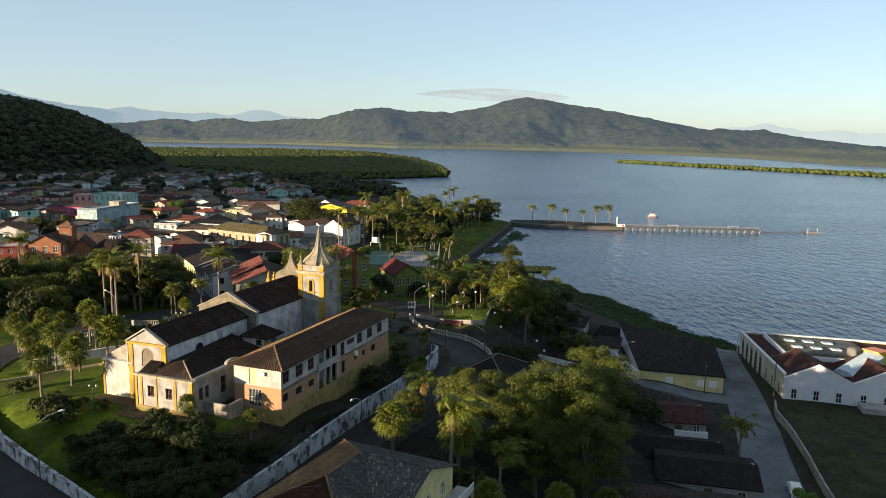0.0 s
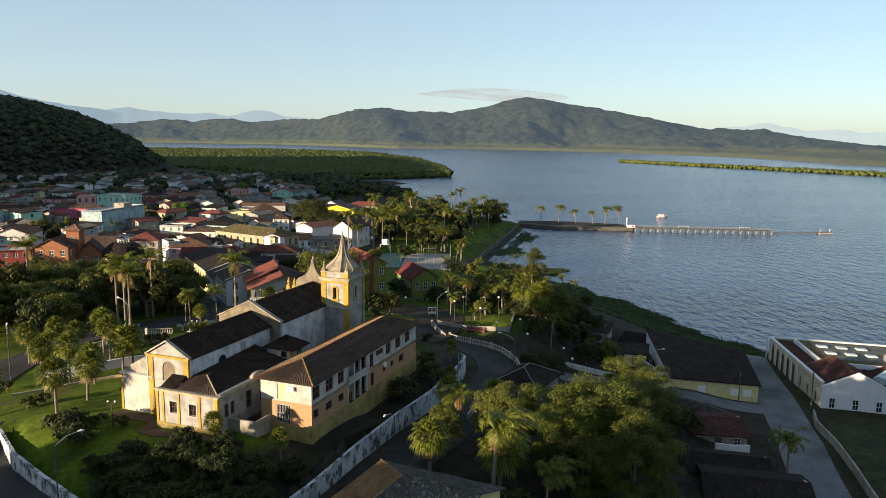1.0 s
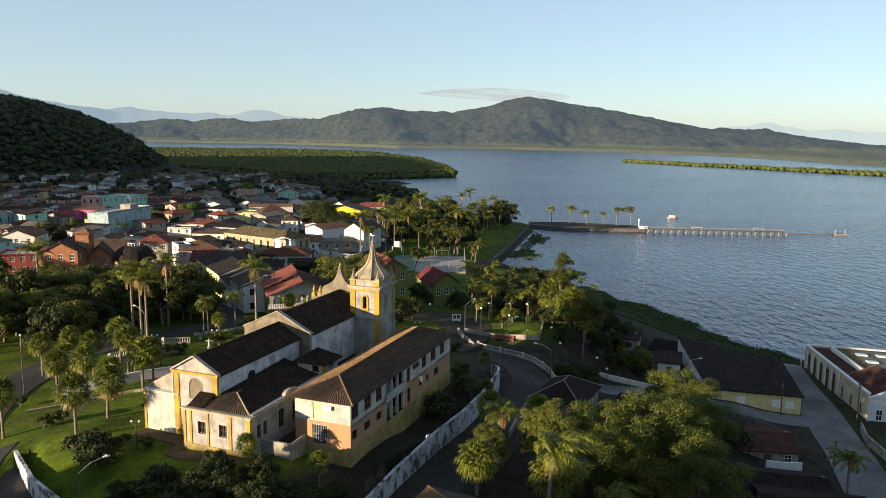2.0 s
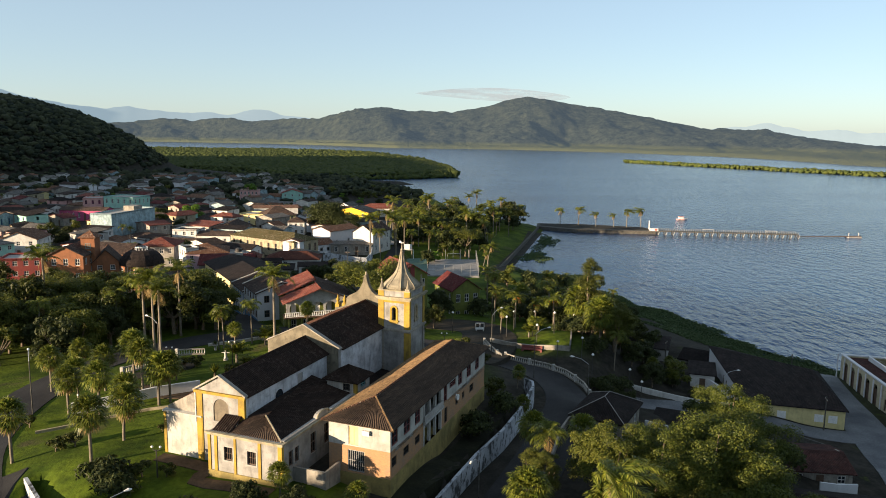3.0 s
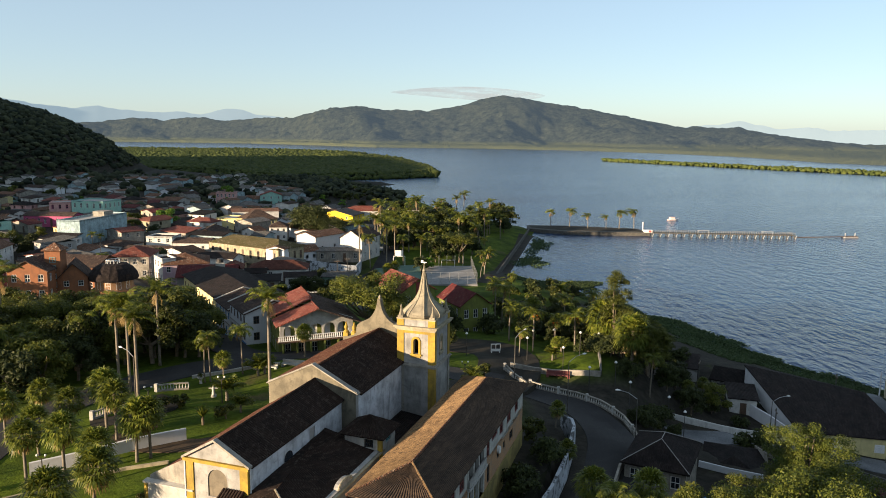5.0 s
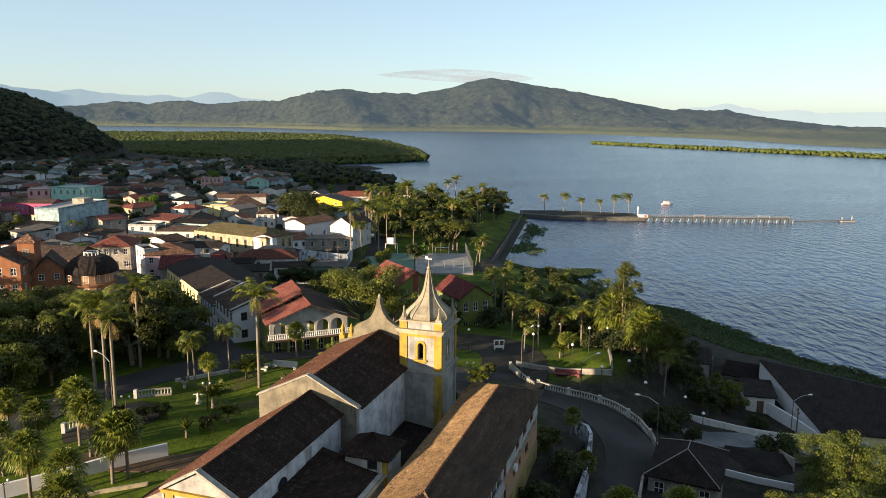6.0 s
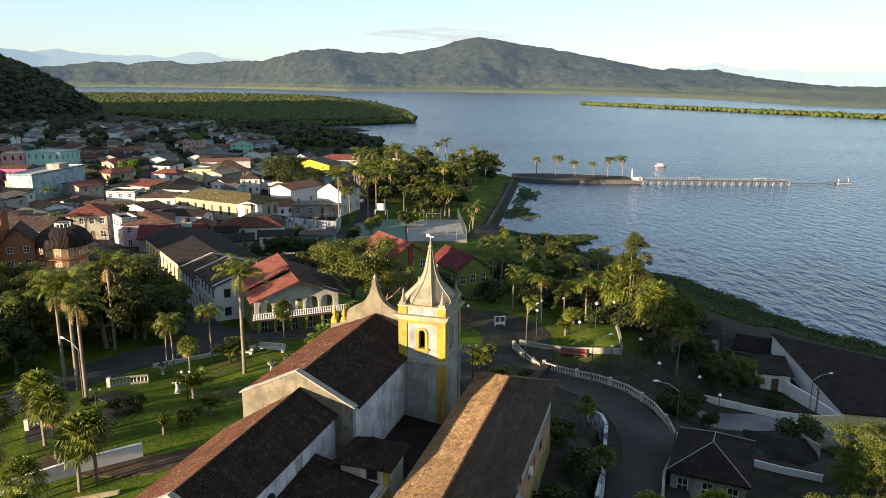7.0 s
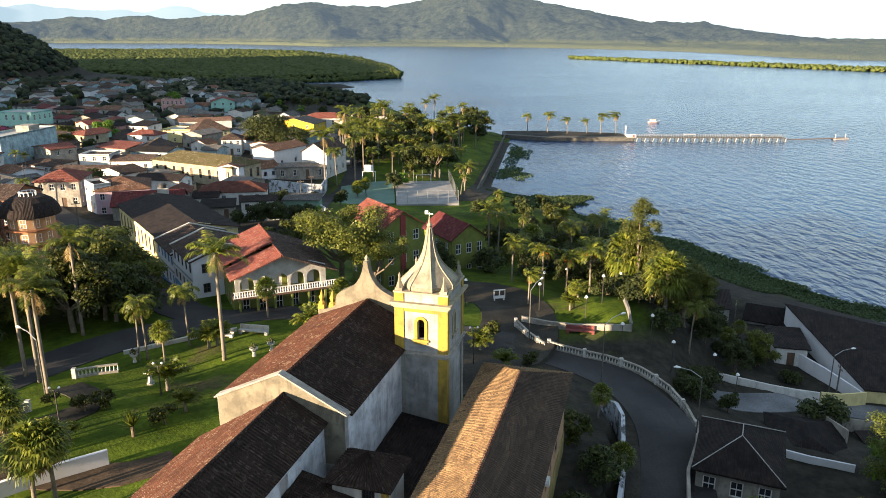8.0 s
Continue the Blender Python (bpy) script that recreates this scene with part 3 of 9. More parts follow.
XX, YY = np.meshgrid(gx, gy)
sheet("ground", gx, gy, heights(XX, YY), M["grass"], "grassy hillside and flat town ground down to the bay", "ground")

bm = bmesh.new()
poly(bm, [(-4700, -4700, 0), (4700, -4700, 0), (4700, 4700, 0), (-4700, 4700, 0)])
solid("water", bm, M["water"], "wind-rippled blue-grey bay water", "water", kind="structure")


def ribbon(name, pts, width, material, label, category, lift=0.1, kind="structure"):
    """A road or path laid over the ground along pts."""
    pts = [Vector((*q, 0)) for q in pts]
    fine = []
    for i in range(len(pts) - 1):
        p0, p1, p2, p3 = pts[max(i - 1, 0)], pts[i], pts[i + 1], pts[min(i + 2, len(pts) - 1)]
        k = max(2, int((p2 - p1).length / 2.5))
        for j in range(k):
            t = j / k
            fine.append(0.5 * ((2 * p1) + (p2 - p0) * t + (2 * p0 - 5 * p1 + 4 * p2 - p3) * t * t + (3 * p1 - p0 - 3 * p2 + p3) * t ** 3))
    fine.append(pts[-1])
    bm = bmesh.new()
    rows = []
    for i, c in enumerate(fine):
        d = (fine[min(i + 1, len(fine) - 1)] - fine[max(i - 1, 0)]).normalized()
        s = Vector((-d.y, d.x, 0))
        mid = G(c.x, c.y)
        row = []
        for k in (-0.52, -0.5, -0.25, 0, 0.25, 0.5, 0.52):
            q = c + s * width * k
            z = max(G(q.x, q.y), mid - 0.4) + lift if abs(k) < 0.51 else G(q.x, q.y) - 0.6
            row.append(bm.verts.new((q.x, q.y, z)))
        rows.append(row)
    for r0, r1 in zip(rows, rows[1:]):
        for k in range(6):
            bm.faces.new((r0[k], r0[k + 1], r1[k + 1], r1[k])[::-1])
    return solid(name, bm, material, label, category, kind=kind)


LOOP = [(-44, -60), (-38, 10), (-30, 50), (-22, 68), (-13, 86), (-6, 102), (0, 118), (3.6, 131), (2.6, 141), (-3, 148.5), (-13, 152), (-26, 157), (-42, 161), (-58, 155.5), (-68, 146), (-74, 132), (-76, 118), (-73, 102), (-64, 86), (-52, 70), (-42, 52), (-38, 10)]
STREET = [(-50, 160), (-57.3, 165.4), (-64, 177.1), (-76, 198.5), (-88.6, 221), (-103, 236), (-120, 262), (-136, 292), (-150, 345), (-165, 420), (-172, 520), (-240, 640), (-300, 760)]


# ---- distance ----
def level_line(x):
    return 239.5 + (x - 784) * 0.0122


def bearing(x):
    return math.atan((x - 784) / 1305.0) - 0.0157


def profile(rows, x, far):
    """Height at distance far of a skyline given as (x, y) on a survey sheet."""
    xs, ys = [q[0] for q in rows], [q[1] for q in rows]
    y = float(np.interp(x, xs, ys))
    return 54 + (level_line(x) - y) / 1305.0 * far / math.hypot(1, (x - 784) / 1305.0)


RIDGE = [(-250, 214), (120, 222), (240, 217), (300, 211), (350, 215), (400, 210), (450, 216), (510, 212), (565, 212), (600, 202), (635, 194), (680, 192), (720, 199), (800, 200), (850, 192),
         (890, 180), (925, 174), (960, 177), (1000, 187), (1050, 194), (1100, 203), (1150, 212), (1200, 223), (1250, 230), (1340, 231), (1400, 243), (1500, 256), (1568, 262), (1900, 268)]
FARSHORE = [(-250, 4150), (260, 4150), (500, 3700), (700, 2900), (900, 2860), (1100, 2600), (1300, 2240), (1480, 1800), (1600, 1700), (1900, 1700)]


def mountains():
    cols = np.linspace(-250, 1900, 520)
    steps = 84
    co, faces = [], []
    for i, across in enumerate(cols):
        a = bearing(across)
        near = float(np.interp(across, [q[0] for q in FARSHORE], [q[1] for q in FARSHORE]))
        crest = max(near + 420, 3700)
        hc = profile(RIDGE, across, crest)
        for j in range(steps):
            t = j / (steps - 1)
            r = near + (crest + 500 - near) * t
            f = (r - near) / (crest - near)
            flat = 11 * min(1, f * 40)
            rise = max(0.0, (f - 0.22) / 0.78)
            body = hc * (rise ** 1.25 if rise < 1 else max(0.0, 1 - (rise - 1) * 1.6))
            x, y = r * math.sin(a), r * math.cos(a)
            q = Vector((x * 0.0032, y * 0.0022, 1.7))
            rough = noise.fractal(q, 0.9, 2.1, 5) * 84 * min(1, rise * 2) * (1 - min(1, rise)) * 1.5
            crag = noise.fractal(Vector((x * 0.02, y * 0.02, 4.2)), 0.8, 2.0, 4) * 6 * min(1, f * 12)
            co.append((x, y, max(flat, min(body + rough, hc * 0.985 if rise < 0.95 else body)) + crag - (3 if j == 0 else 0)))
            if i and j:
                k = i * steps + j
                faces.append((k - steps - 1, k - 1, k, k - steps))
    me = bpy.data.meshes.new("backdrop")
    me.from_pydata(co, [], faces)
    me.polygons.foreach_set("use_smooth", [True] * len(faces))
    m, n, l, p = nodes_of("hazed_distant_forest")
    v = coords(n, "Object")
    c = mixc(n, l, ramp_of(n, l, noise_of(n, l, v, 0.032, 9, 0.78), 0.34, 0.66), rgb((0.006, 0.011, 0.009)), rgb((0.047, 0.051, 0.033)))
    # brighter mangrove and meadow along the foot
    low = n.new("ShaderNodeSeparateXYZ")
    l.new(v, low.inputs[0])
    c = mixc(n, l, ramp_of(n, l, low.outputs[2], 14, 26, 1, 0), c, rgb((0.062, 0.066, 0.024)))
    l.new(c, p.inputs["Base Color"])
    p.inputs["Roughness"].default_value = 1.0
    p.inputs["Specular IOR Level"].default_value = 0.0
    # a faint blue glow stands in for the haze over the bay
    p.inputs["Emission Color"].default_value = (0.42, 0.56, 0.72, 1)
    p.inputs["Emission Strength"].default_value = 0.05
    bump_of(n, l, p, noise_of(n, l, v, 0.05, 8, 0.75), 1.0, 15.0)
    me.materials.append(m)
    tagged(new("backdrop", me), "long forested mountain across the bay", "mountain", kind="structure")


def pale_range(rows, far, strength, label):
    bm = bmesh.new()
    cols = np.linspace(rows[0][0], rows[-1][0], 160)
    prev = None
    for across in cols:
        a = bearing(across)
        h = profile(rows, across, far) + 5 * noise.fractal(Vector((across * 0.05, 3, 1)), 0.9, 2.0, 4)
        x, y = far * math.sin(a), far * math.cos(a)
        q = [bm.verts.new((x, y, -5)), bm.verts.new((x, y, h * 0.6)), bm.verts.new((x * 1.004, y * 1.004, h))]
        if prev:
            bm.faces.new((prev[0], q[0], q[1], prev[1]))
            bm.faces.new((prev[1], q[1], q[2], prev[2]))
        prev = q
    m, n, l, p = nodes_of("hazed_far_range")
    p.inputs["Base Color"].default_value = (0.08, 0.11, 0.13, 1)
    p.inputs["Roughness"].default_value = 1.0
    # pale blue emission paints the haze of distance over the range
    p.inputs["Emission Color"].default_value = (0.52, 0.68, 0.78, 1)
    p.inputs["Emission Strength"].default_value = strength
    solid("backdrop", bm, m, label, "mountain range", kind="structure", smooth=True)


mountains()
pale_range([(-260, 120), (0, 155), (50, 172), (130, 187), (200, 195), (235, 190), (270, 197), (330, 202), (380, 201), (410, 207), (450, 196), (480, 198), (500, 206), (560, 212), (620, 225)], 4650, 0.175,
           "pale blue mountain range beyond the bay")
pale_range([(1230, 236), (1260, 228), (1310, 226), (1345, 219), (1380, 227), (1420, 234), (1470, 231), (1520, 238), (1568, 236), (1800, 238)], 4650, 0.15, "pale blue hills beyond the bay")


def clumps(name, spots, material, label, category, group="", squash=0.75, fine=2):
    """Crowns of a far wood as one mesh: uneven little domes of faceted leaves. spots: (x, y, z, radius)."""
    base = bmesh.new()
    bmesh.ops.create_icosphere(base, subdivisions=fine, radius=1)
    vs = np.array([q.co for q in base.verts])
    fs = np.array([[q.index for q in f.verts] for f in base.faces])
    base.free()
    rng = np.random.default_rng(5)
    co, fa = [], []
    for i, (x, y, z, r) in enumerate(spots):
        w = vs * (1 + rng.uniform(-0.32, 0.28, (len(vs), 1)))
        w = w * np.array([r, r, r * squash]) * rng.uniform(0.85, 1.2, 3) + np.array([x, y, z])
        co.append(w)
        fa.append(fs + i * len(vs))
    me = bpy.data.meshes.new(name)
    me.from_pydata(np.concatenate(co).tolist(), [], np.concatenate(fa).tolist())
    me.materials.append(material)
    me.polygons.foreach_set("use_smooth", [True] * len(me.polygons))
    return tagged(new(name, me), label, category, group, "stuff")


rng = np.random.default_rng(11)


def hill_wood():
    spots = []
    while len(spots) < 14000:
        x, y = rng.uniform(-900, -300), rng.uniform(600, 1000)
        z = G(x, y)
        if z > 13 + rng.uniform(0, 8):
            spots.append((x, y, z + rng.uniform(0, 2.5), 1.6 + 3.6 * rng.random() ** 2))
    clumps("hill_forest", spots, M["forest"], "dark dense forest covering the steep hill", "forest", fine=1)


def mangrove_wood():
    near = [(-900, 1230), (-330, 1010), (-183, 872), (-73, 917), (-15, 968)]
    far = [(-1000, 2150), (-785, 2072), (-487, 2080), (-223, 1880), (-70, 1410), (-15, 975)]
    spots = []
    while len(spots) < 17000:
        x = rng.uniform(-1000, -12)
        ya = np.interp(x, [q[0] for q in near], [q[1] for q in near])
        yb = np.interp(x, [q[0] for q in far], [q[1] for q in far])
        t = rng.uniform(0, 1) ** 1.6
        y = ya + (yb - ya) * t
        edge = min((y - ya) / 12, 1)
        spots.append((x, y, 1.5 + 5.0 * edge + rng.uniform(-0.5, 0.8), rng.uniform(2.2, 3.6) * (1 + 1.2 * t)))
    clumps("mangrove", spots, M["mangrove"], "low dense green mangrove along the bay", "mangrove", fine=1)
    spots = []
    for k in range(2600):
        t = rng.uniform(0, 1)
        x, y = 350 + 420 * t, 1600 - 700 * t + rng.uniform(-1, 1) * (10 + 55 * t)
        spots.append((x, y, 1.0 + rng.uniform(0, 3.5), 1.6 + 2.6 * rng.random() ** 2))
    clumps("islet_mangrove", spots, M["mangrove"], "long low mangrove islet in the bay", "mangrove", fine=1)


def point_wood():
    spots = []
    while len(spots) < 900:
        x, y = rng.uniform(-210, -40), rng.uniform(570, 790)
        if shore_distance(np.array([x]), np.array([y]))[0] > 4:
            spots.append((x, y, G(x, y) + rng.uniform(1.5, 5.5), rng.uniform(1.5, 3.2)))
    clumps("shore_wood", spots, M["forest"], "wooded shore point beyond the houses", "trees", fine=1)


def foot_wood():
    """Trees at the foot of the hill, down to the last houses."""
    spots = []
    while len(spots) < 520:
        y = rng.uniform(600, 840)
        x = rng.uniform(-480, -25 - (y - 51) * 0.385)
        spots.append((x, y, G(x, y) + rng.uniform(1.5, 6.0), 2.0 + 3.2 * rng.random() ** 2))
    clumps("hill_forest", spots, M["forest"], "dark trees at the foot of the hill", "forest", fine=1)


hill_wood()
foot_wood()
mangrove_wood()
point_wood()


def cloud():
    """A thin grey cloud bank over the mountain."""
    bm = bmesh.new()
    far, a0, a1 = 4720.0, -0.055, 0.15
    g = np.random.default_rng(2)
    prev = None
    for k in range(41):
        t = k / 40
        a = a0 + (a1 - a0) * t
        z = 306 + 6 * math.sin(t * 5) - 10 * t
        h = 92 * math.sin(math.pi * t) ** 0.7 * (0.6 + 0.5 * t) + 1
        q = [bm.verts.new((far * math.sin(a), far * math.cos(a), z - h * 0.5)), bm.verts.new((far * math.sin(a), far * math.cos(a), z + h * 0.5))]
        if prev:
            bm.faces.new((prev[0], q[0], q[1], prev[1]))
        prev = q
    m, n, l, p = nodes_of("thin_cloud")
    v = coords(n, "Object")
    soft = ramp_of(n, l, noise_of(n, l, v, 0.012, 5, 0.6, (0.35, 0.35, 2.2)), 0.28, 0.58, 0, 0.75)
    p.inputs["Base Color"].default_value = (0.06, 0.06, 0.065, 1)
    # the cloud's daylight is put in as emission
    p.inputs["Emission Color"].default_value = (0.45, 0.52, 0.56, 1)
    p.inputs["Emission Strength"].default_value = 0.24
    l.new(soft, p.inputs["Alpha"])
    ob = solid("backdrop", bm, m, "thin grey cloud bank above the mountain", "cloud", kind="structure")
    ob.visible_shadow = False


cloud()


# ---- the church on its knoll ----
CHX, CHY, CHZ, CHR = -35.5, 112.3, 18.0, -20.2
AT = pose(CHX, CHY, CHZ, 0, 0, CHR)


def arched_frame(bm, w, h, t, deep, proud):
    """A raised surround of an arched opening w by h, standing on z = 0, facing -y."""
    r = w / 2
    inner = [(-r, 0), (-r, h - r)] + [(-r * math.cos(k * math.pi / 8), h - r + r * math.sin(k * math.pi / 8)) for k in range(1, 8)] + [(r, h - r), (r, 0)]
    R = r + t
    outer = [(-R, 0), (-R, h - r)] + [(-R * math.cos(k * math.pi / 8), h - r + R * math.sin(k * math.pi / 8)) for k in range(1, 8)] + [(R, h - r), (R, 0)]
    for (a, b), (c, d) in zip(zip(inner, inner[1:]), zip(outer, outer[1:])):
        f = [Vector((q[0], -proud, q[1])) for q in (a, b, d, c)]
        poly(bm, f)
        g = [q + Vector((0, proud + deep, 0)) for q in f]
        poly(bm, [f[3], f[2], g[2], g[3]])
        poly(bm, [f[1], f[0], g[0], g[1]])


def gable_points(x0, x1, xr, ze, zr):
    return [(0, ze), (x1 - x0, ze), (xr - x0, zr)]


def church():
    ch = thing("church", "old white-and-ochre colonial church with one bell tower and dark tiled roofs", "church", AT)
    W, Y = M["church_white"], M["ochre"]
    # nave
    bm = bmesh.new()
    x0, x1, xr, y0, y1, ze, zr = -5.3, 5.6, 0.3, 0.6, 19.0, 8.2, 10.6
    panel(bm, (x0, y0), (x1, y0), -1.5, ze, 0.6, top=[(0, ze), (x1 - x0, ze), (x1 - x0 + 0.1, ze + 0.35), (xr - x0, zr + 0.45), (-0.1, ze + 0.35)])
    panel(bm, (x0, y1), (x0, y0 + 0.6), -1.5, ze, 0.6, holes=[(2.5, 3.9, 4.6, 6.8), (8.5, 9.9, 4.6, 6.8), (14.0, 15.4, 4.6, 6.8)])
    part("nave_wall", bm, W, ch, "mildewed white nave walls")
    # this wall's skylit blue-white is put into its paint
    bm = bmesh.new()
    panel(bm, (x1, y0 + 0.6), (x1, y1), -1.5, ze, 0.6)
    part("nave_wall", bm, M["skylit_wash"], ch, "nave side wall in a skylit blue-white")
    # stained render, its colour also darkened to dull the sunlight on the gable
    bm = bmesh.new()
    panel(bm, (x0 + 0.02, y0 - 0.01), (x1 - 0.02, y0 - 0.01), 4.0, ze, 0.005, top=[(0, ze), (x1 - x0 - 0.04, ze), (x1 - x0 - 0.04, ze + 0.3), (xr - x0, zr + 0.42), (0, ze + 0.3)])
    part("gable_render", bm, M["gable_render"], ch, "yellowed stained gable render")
    for s in (2.5, 8.5, 14.0):
        set_window(ch, x0 + 0.25, y1 - s - 0.7, 4.6, 1.4, 2.2, -90, M["wood_dark"])
    bm = bmesh.new()
    for sx, ex in ((x0 - 0.25, -1), (x1 + 0.25, 1)):
        slab(bm, [(sx, y0 - 0.12, ze + 0.22), (xr, y0 - 0.12, zr + 0.62), (xr, y0 + 0.6, zr + 0.62), (sx, y0 + 0.6, ze + 0.22)][::ex], 0.13)
    part("gable_coping", bm, M["white_old"], ch, "white mortar coping")
    # lighter red tiles west, darker ones east: sun and shade put into the colour
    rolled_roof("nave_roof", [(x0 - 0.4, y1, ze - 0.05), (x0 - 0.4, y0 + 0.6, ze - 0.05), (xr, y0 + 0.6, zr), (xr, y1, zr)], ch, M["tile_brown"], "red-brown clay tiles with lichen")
    rolled_roof("nave_roof", [(x1 + 0.4, y0 + 0.6, ze - 0.05), (x1 + 0.4, 13.7, ze - 0.05), (xr, 13.7, zr), (xr, y0 + 0.6, zr)], ch, M["tile_dark"], "dark clay tiles with pale lichen")
    rolled_roof("nave_roof", [(5.05, 13.7, ze + 0.24), (5.05, y1, ze + 0.24), (xr, y1, zr), (xr, 13.7, zr)], ch, M["tile_dark"], "dark clay tiles with pale lichen")
    ridge_cap(ch, (xr, y0 + 0.7, zr + 0.05), (xr, y1 - 0.2, zr + 0.05), M["tile_brown"])
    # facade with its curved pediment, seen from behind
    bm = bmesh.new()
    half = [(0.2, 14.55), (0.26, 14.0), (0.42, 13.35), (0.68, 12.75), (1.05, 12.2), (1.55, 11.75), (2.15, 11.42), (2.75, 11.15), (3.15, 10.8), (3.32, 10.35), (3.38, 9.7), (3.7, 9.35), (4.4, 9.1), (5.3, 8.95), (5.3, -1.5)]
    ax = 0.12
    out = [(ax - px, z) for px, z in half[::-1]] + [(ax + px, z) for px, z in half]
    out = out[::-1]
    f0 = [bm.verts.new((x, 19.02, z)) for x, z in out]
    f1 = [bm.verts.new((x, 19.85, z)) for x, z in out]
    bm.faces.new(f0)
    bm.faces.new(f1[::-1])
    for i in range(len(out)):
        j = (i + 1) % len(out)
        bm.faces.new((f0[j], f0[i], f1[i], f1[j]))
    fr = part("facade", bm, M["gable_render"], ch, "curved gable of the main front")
    bm = bmesh.new()
    tube(bm, [((ax, 19.43, 14.5), 0.3), ((ax, 19.43, 14.62), 0.16), ((ax, 19.43, 14.78), 0.22), ((ax, 19.43, 15.1), 0.04)], 8)
    part("finial", bm, M["spire"], fr)
    for px, k in ((-3.7, 1.0), (-4.9, 0.85)):
        bm = bmesh.new()
        bx(bm, px - 0.35, px + 0.35, 19.1, 19.77, 8.6, 9.5)
        tube(bm, [((px, 19.43, 9.5), 0.42 * k), ((px, 19.43, 9.65), 0.42 * k), ((px, 19.43, 9.85), 0.2 * k), ((px, 19.43, 10.2), 0.34 * k), ((px, 19.43, 10.6), 0.16 * k), ((px, 19.43, 11.0), 0.03)], 8)
        part("pinnacle", bm, M["ochre"], fr, "ochre vase pinnacle")

    # chancel, lower and narrower
    x0, x1, xr, y0, y1, ze, zr = -2.5, 3.85, 0.62, -17.4, 0.6, 7.65, 9.5
    bm = bmesh.new()
    panel(bm, (x0, y0), (x1, y0), -1.0, ze, 0.5, holes=[(2.2, 4.25, 4.3, 6.95, True)], top=gable_points(x0, x1, xr, ze, zr))
    panel(bm, (x0, y1), (x0, y0 + 0.5), -1.0, ze, 0.5)
    cw = part("chancel_wall", bm, W, ch)
    bm = bmesh.new()
    panel(bm, (x1, y0 + 0.5), (x1, y1), -1.0, ze, 0.5, holes=[(5.75, 6.75, 5.1, 6.1), (10.4, 11.5, 5.0, 6.9)])
    part("chancel_side_wall", bm, M["skylit_wash"], cw, "stained side wall in a skylit blue-white")
    bm = bmesh.new()
    panel(bm, (x1 - 0.1, y0 + 0.5 + 10.4), (x1 - 0.1, y0 + 0.5 + 11.5), 5.0, 6.9, 0.2)
    part("blind_window", bm, M["grey"], cw, "walled-up grey window")
    bm = bmesh.new()
    panel(bm, (x0 + 2.2, y0 + 0.1), (x0 + 4.25, y0 + 0.1), 4.3, 6.95, 0.2)
    part("blocked_arch", bm, M["arch_fill"], cw, "walled-up grey-brown arch")
    bm = bmesh.new()
    tube(bm, [((x1 + 0.08, y0 + 6.75, 5.6), 0.74), ((x1 - 0.2, y0 + 6.75, 5.6), 0.7)], 20)
    part("round_window", bm, M["pane"], cw)
    for a, b in ((x0 - 0.06, x0 + 0.75), (x1 - 0.75, x1 + 0.06)):
        part("pilaster", box(a, b, y0 - 0.1, y0 + 0.45, -1, ze - 0.25), Y, cw, "ochre corner pilaster")
    part("cornice", box(x0 - 0.25, x1 + 0.25, y0 - 0.28, y0 + 0.02, ze - 0.25, ze + 0.05), Y, cw, "ochre cornice")
    bm = bmesh.new()
    for sx, ex in ((x0 - 0.35, -1), (x1 + 0.35, 1)):
        slab(bm, [(sx, y0 - 0.3, ze + 0.14), (xr, y0 - 0.3, zr + 0.3), (xr, y0 + 0.25, zr + 0.3), (sx, y0 + 0.25, ze + 0.14)][::ex], 0.2)
    part("gable_coping", bm, M["white_old"], cw, "mortar coping")
    rolled_roof("chancel_roof", [(x1 + 0.4, y0 + 0.2, ze - 0.1), (x1 + 0.4, y1, ze - 0.1), (xr, y1, zr), (xr, y0 + 0.2, zr)], ch, M["tile_dark"], "dark clay tiles with pale lichen")
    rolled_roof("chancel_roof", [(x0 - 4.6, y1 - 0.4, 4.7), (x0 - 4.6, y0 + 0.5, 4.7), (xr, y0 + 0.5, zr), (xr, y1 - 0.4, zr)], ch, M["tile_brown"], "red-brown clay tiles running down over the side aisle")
    ridge_cap(ch, (xr, y0 + 0.1, zr + 0.05), (xr, y1, zr + 0.05), M["tile_dark"])
    bm = bmesh.new()
    tube(bm, [((x1 + 0.12, y0 + 0.25, -0.5), 0.06), ((x1 + 0.12, y0 + 0.25, ze), 0.06)], 6)
    part("downpipe", bm, M["white_paint"], ch)
    bm = bmesh.new()
    tube(bm, [((x0 - 0.1, y0 - 0.14, 3.9), 0.06), ((x0 - 0.1, y0 - 0.14, ze), 0.06)], 6)
    part("downpipe", bm, M["white_paint"], ch)
    # aisle beside the chancel, with a high blank front
    bm = bmesh.new()
    panel(bm, (-7.0, -17.0), (-2.75, -17.0), -1.0, 4.7, 0.5, top=[(0, 4.7), (4.2, 4.7), (4.2, 7.3), (0, 5.0)])
    panel(bm, (-7.0, 0.2), (-7.0, -16.5), -1.0, 4.5, 0.5, holes=[(3, 4.2, 1.5, 3.2), (8, 9.2, 1.5, 3.2), (13, 14.2, 1.5, 3.2)])
    aw = part("aisle_wall", bm, M["white_old"], ch)
    for s in (3.6, 8.6, 13.6):
        set_window(ch, -6.8, 0.2 - s, 1.5, 1.2, 1.7, -90, M["wood_dark"], "bars")
    bm = bmesh.new()
    panel(bm, (-7.2, -17.45), (-1.9, -17.45), -1.0, 4.45, 0.5)
    slab(bm, [(-7.35, -17.6, 4.62), (-1.85, -17.6, 4.62), (-1.85, -16.95, 4.7), (-7.35, -16.95, 4.7)], 0.16)
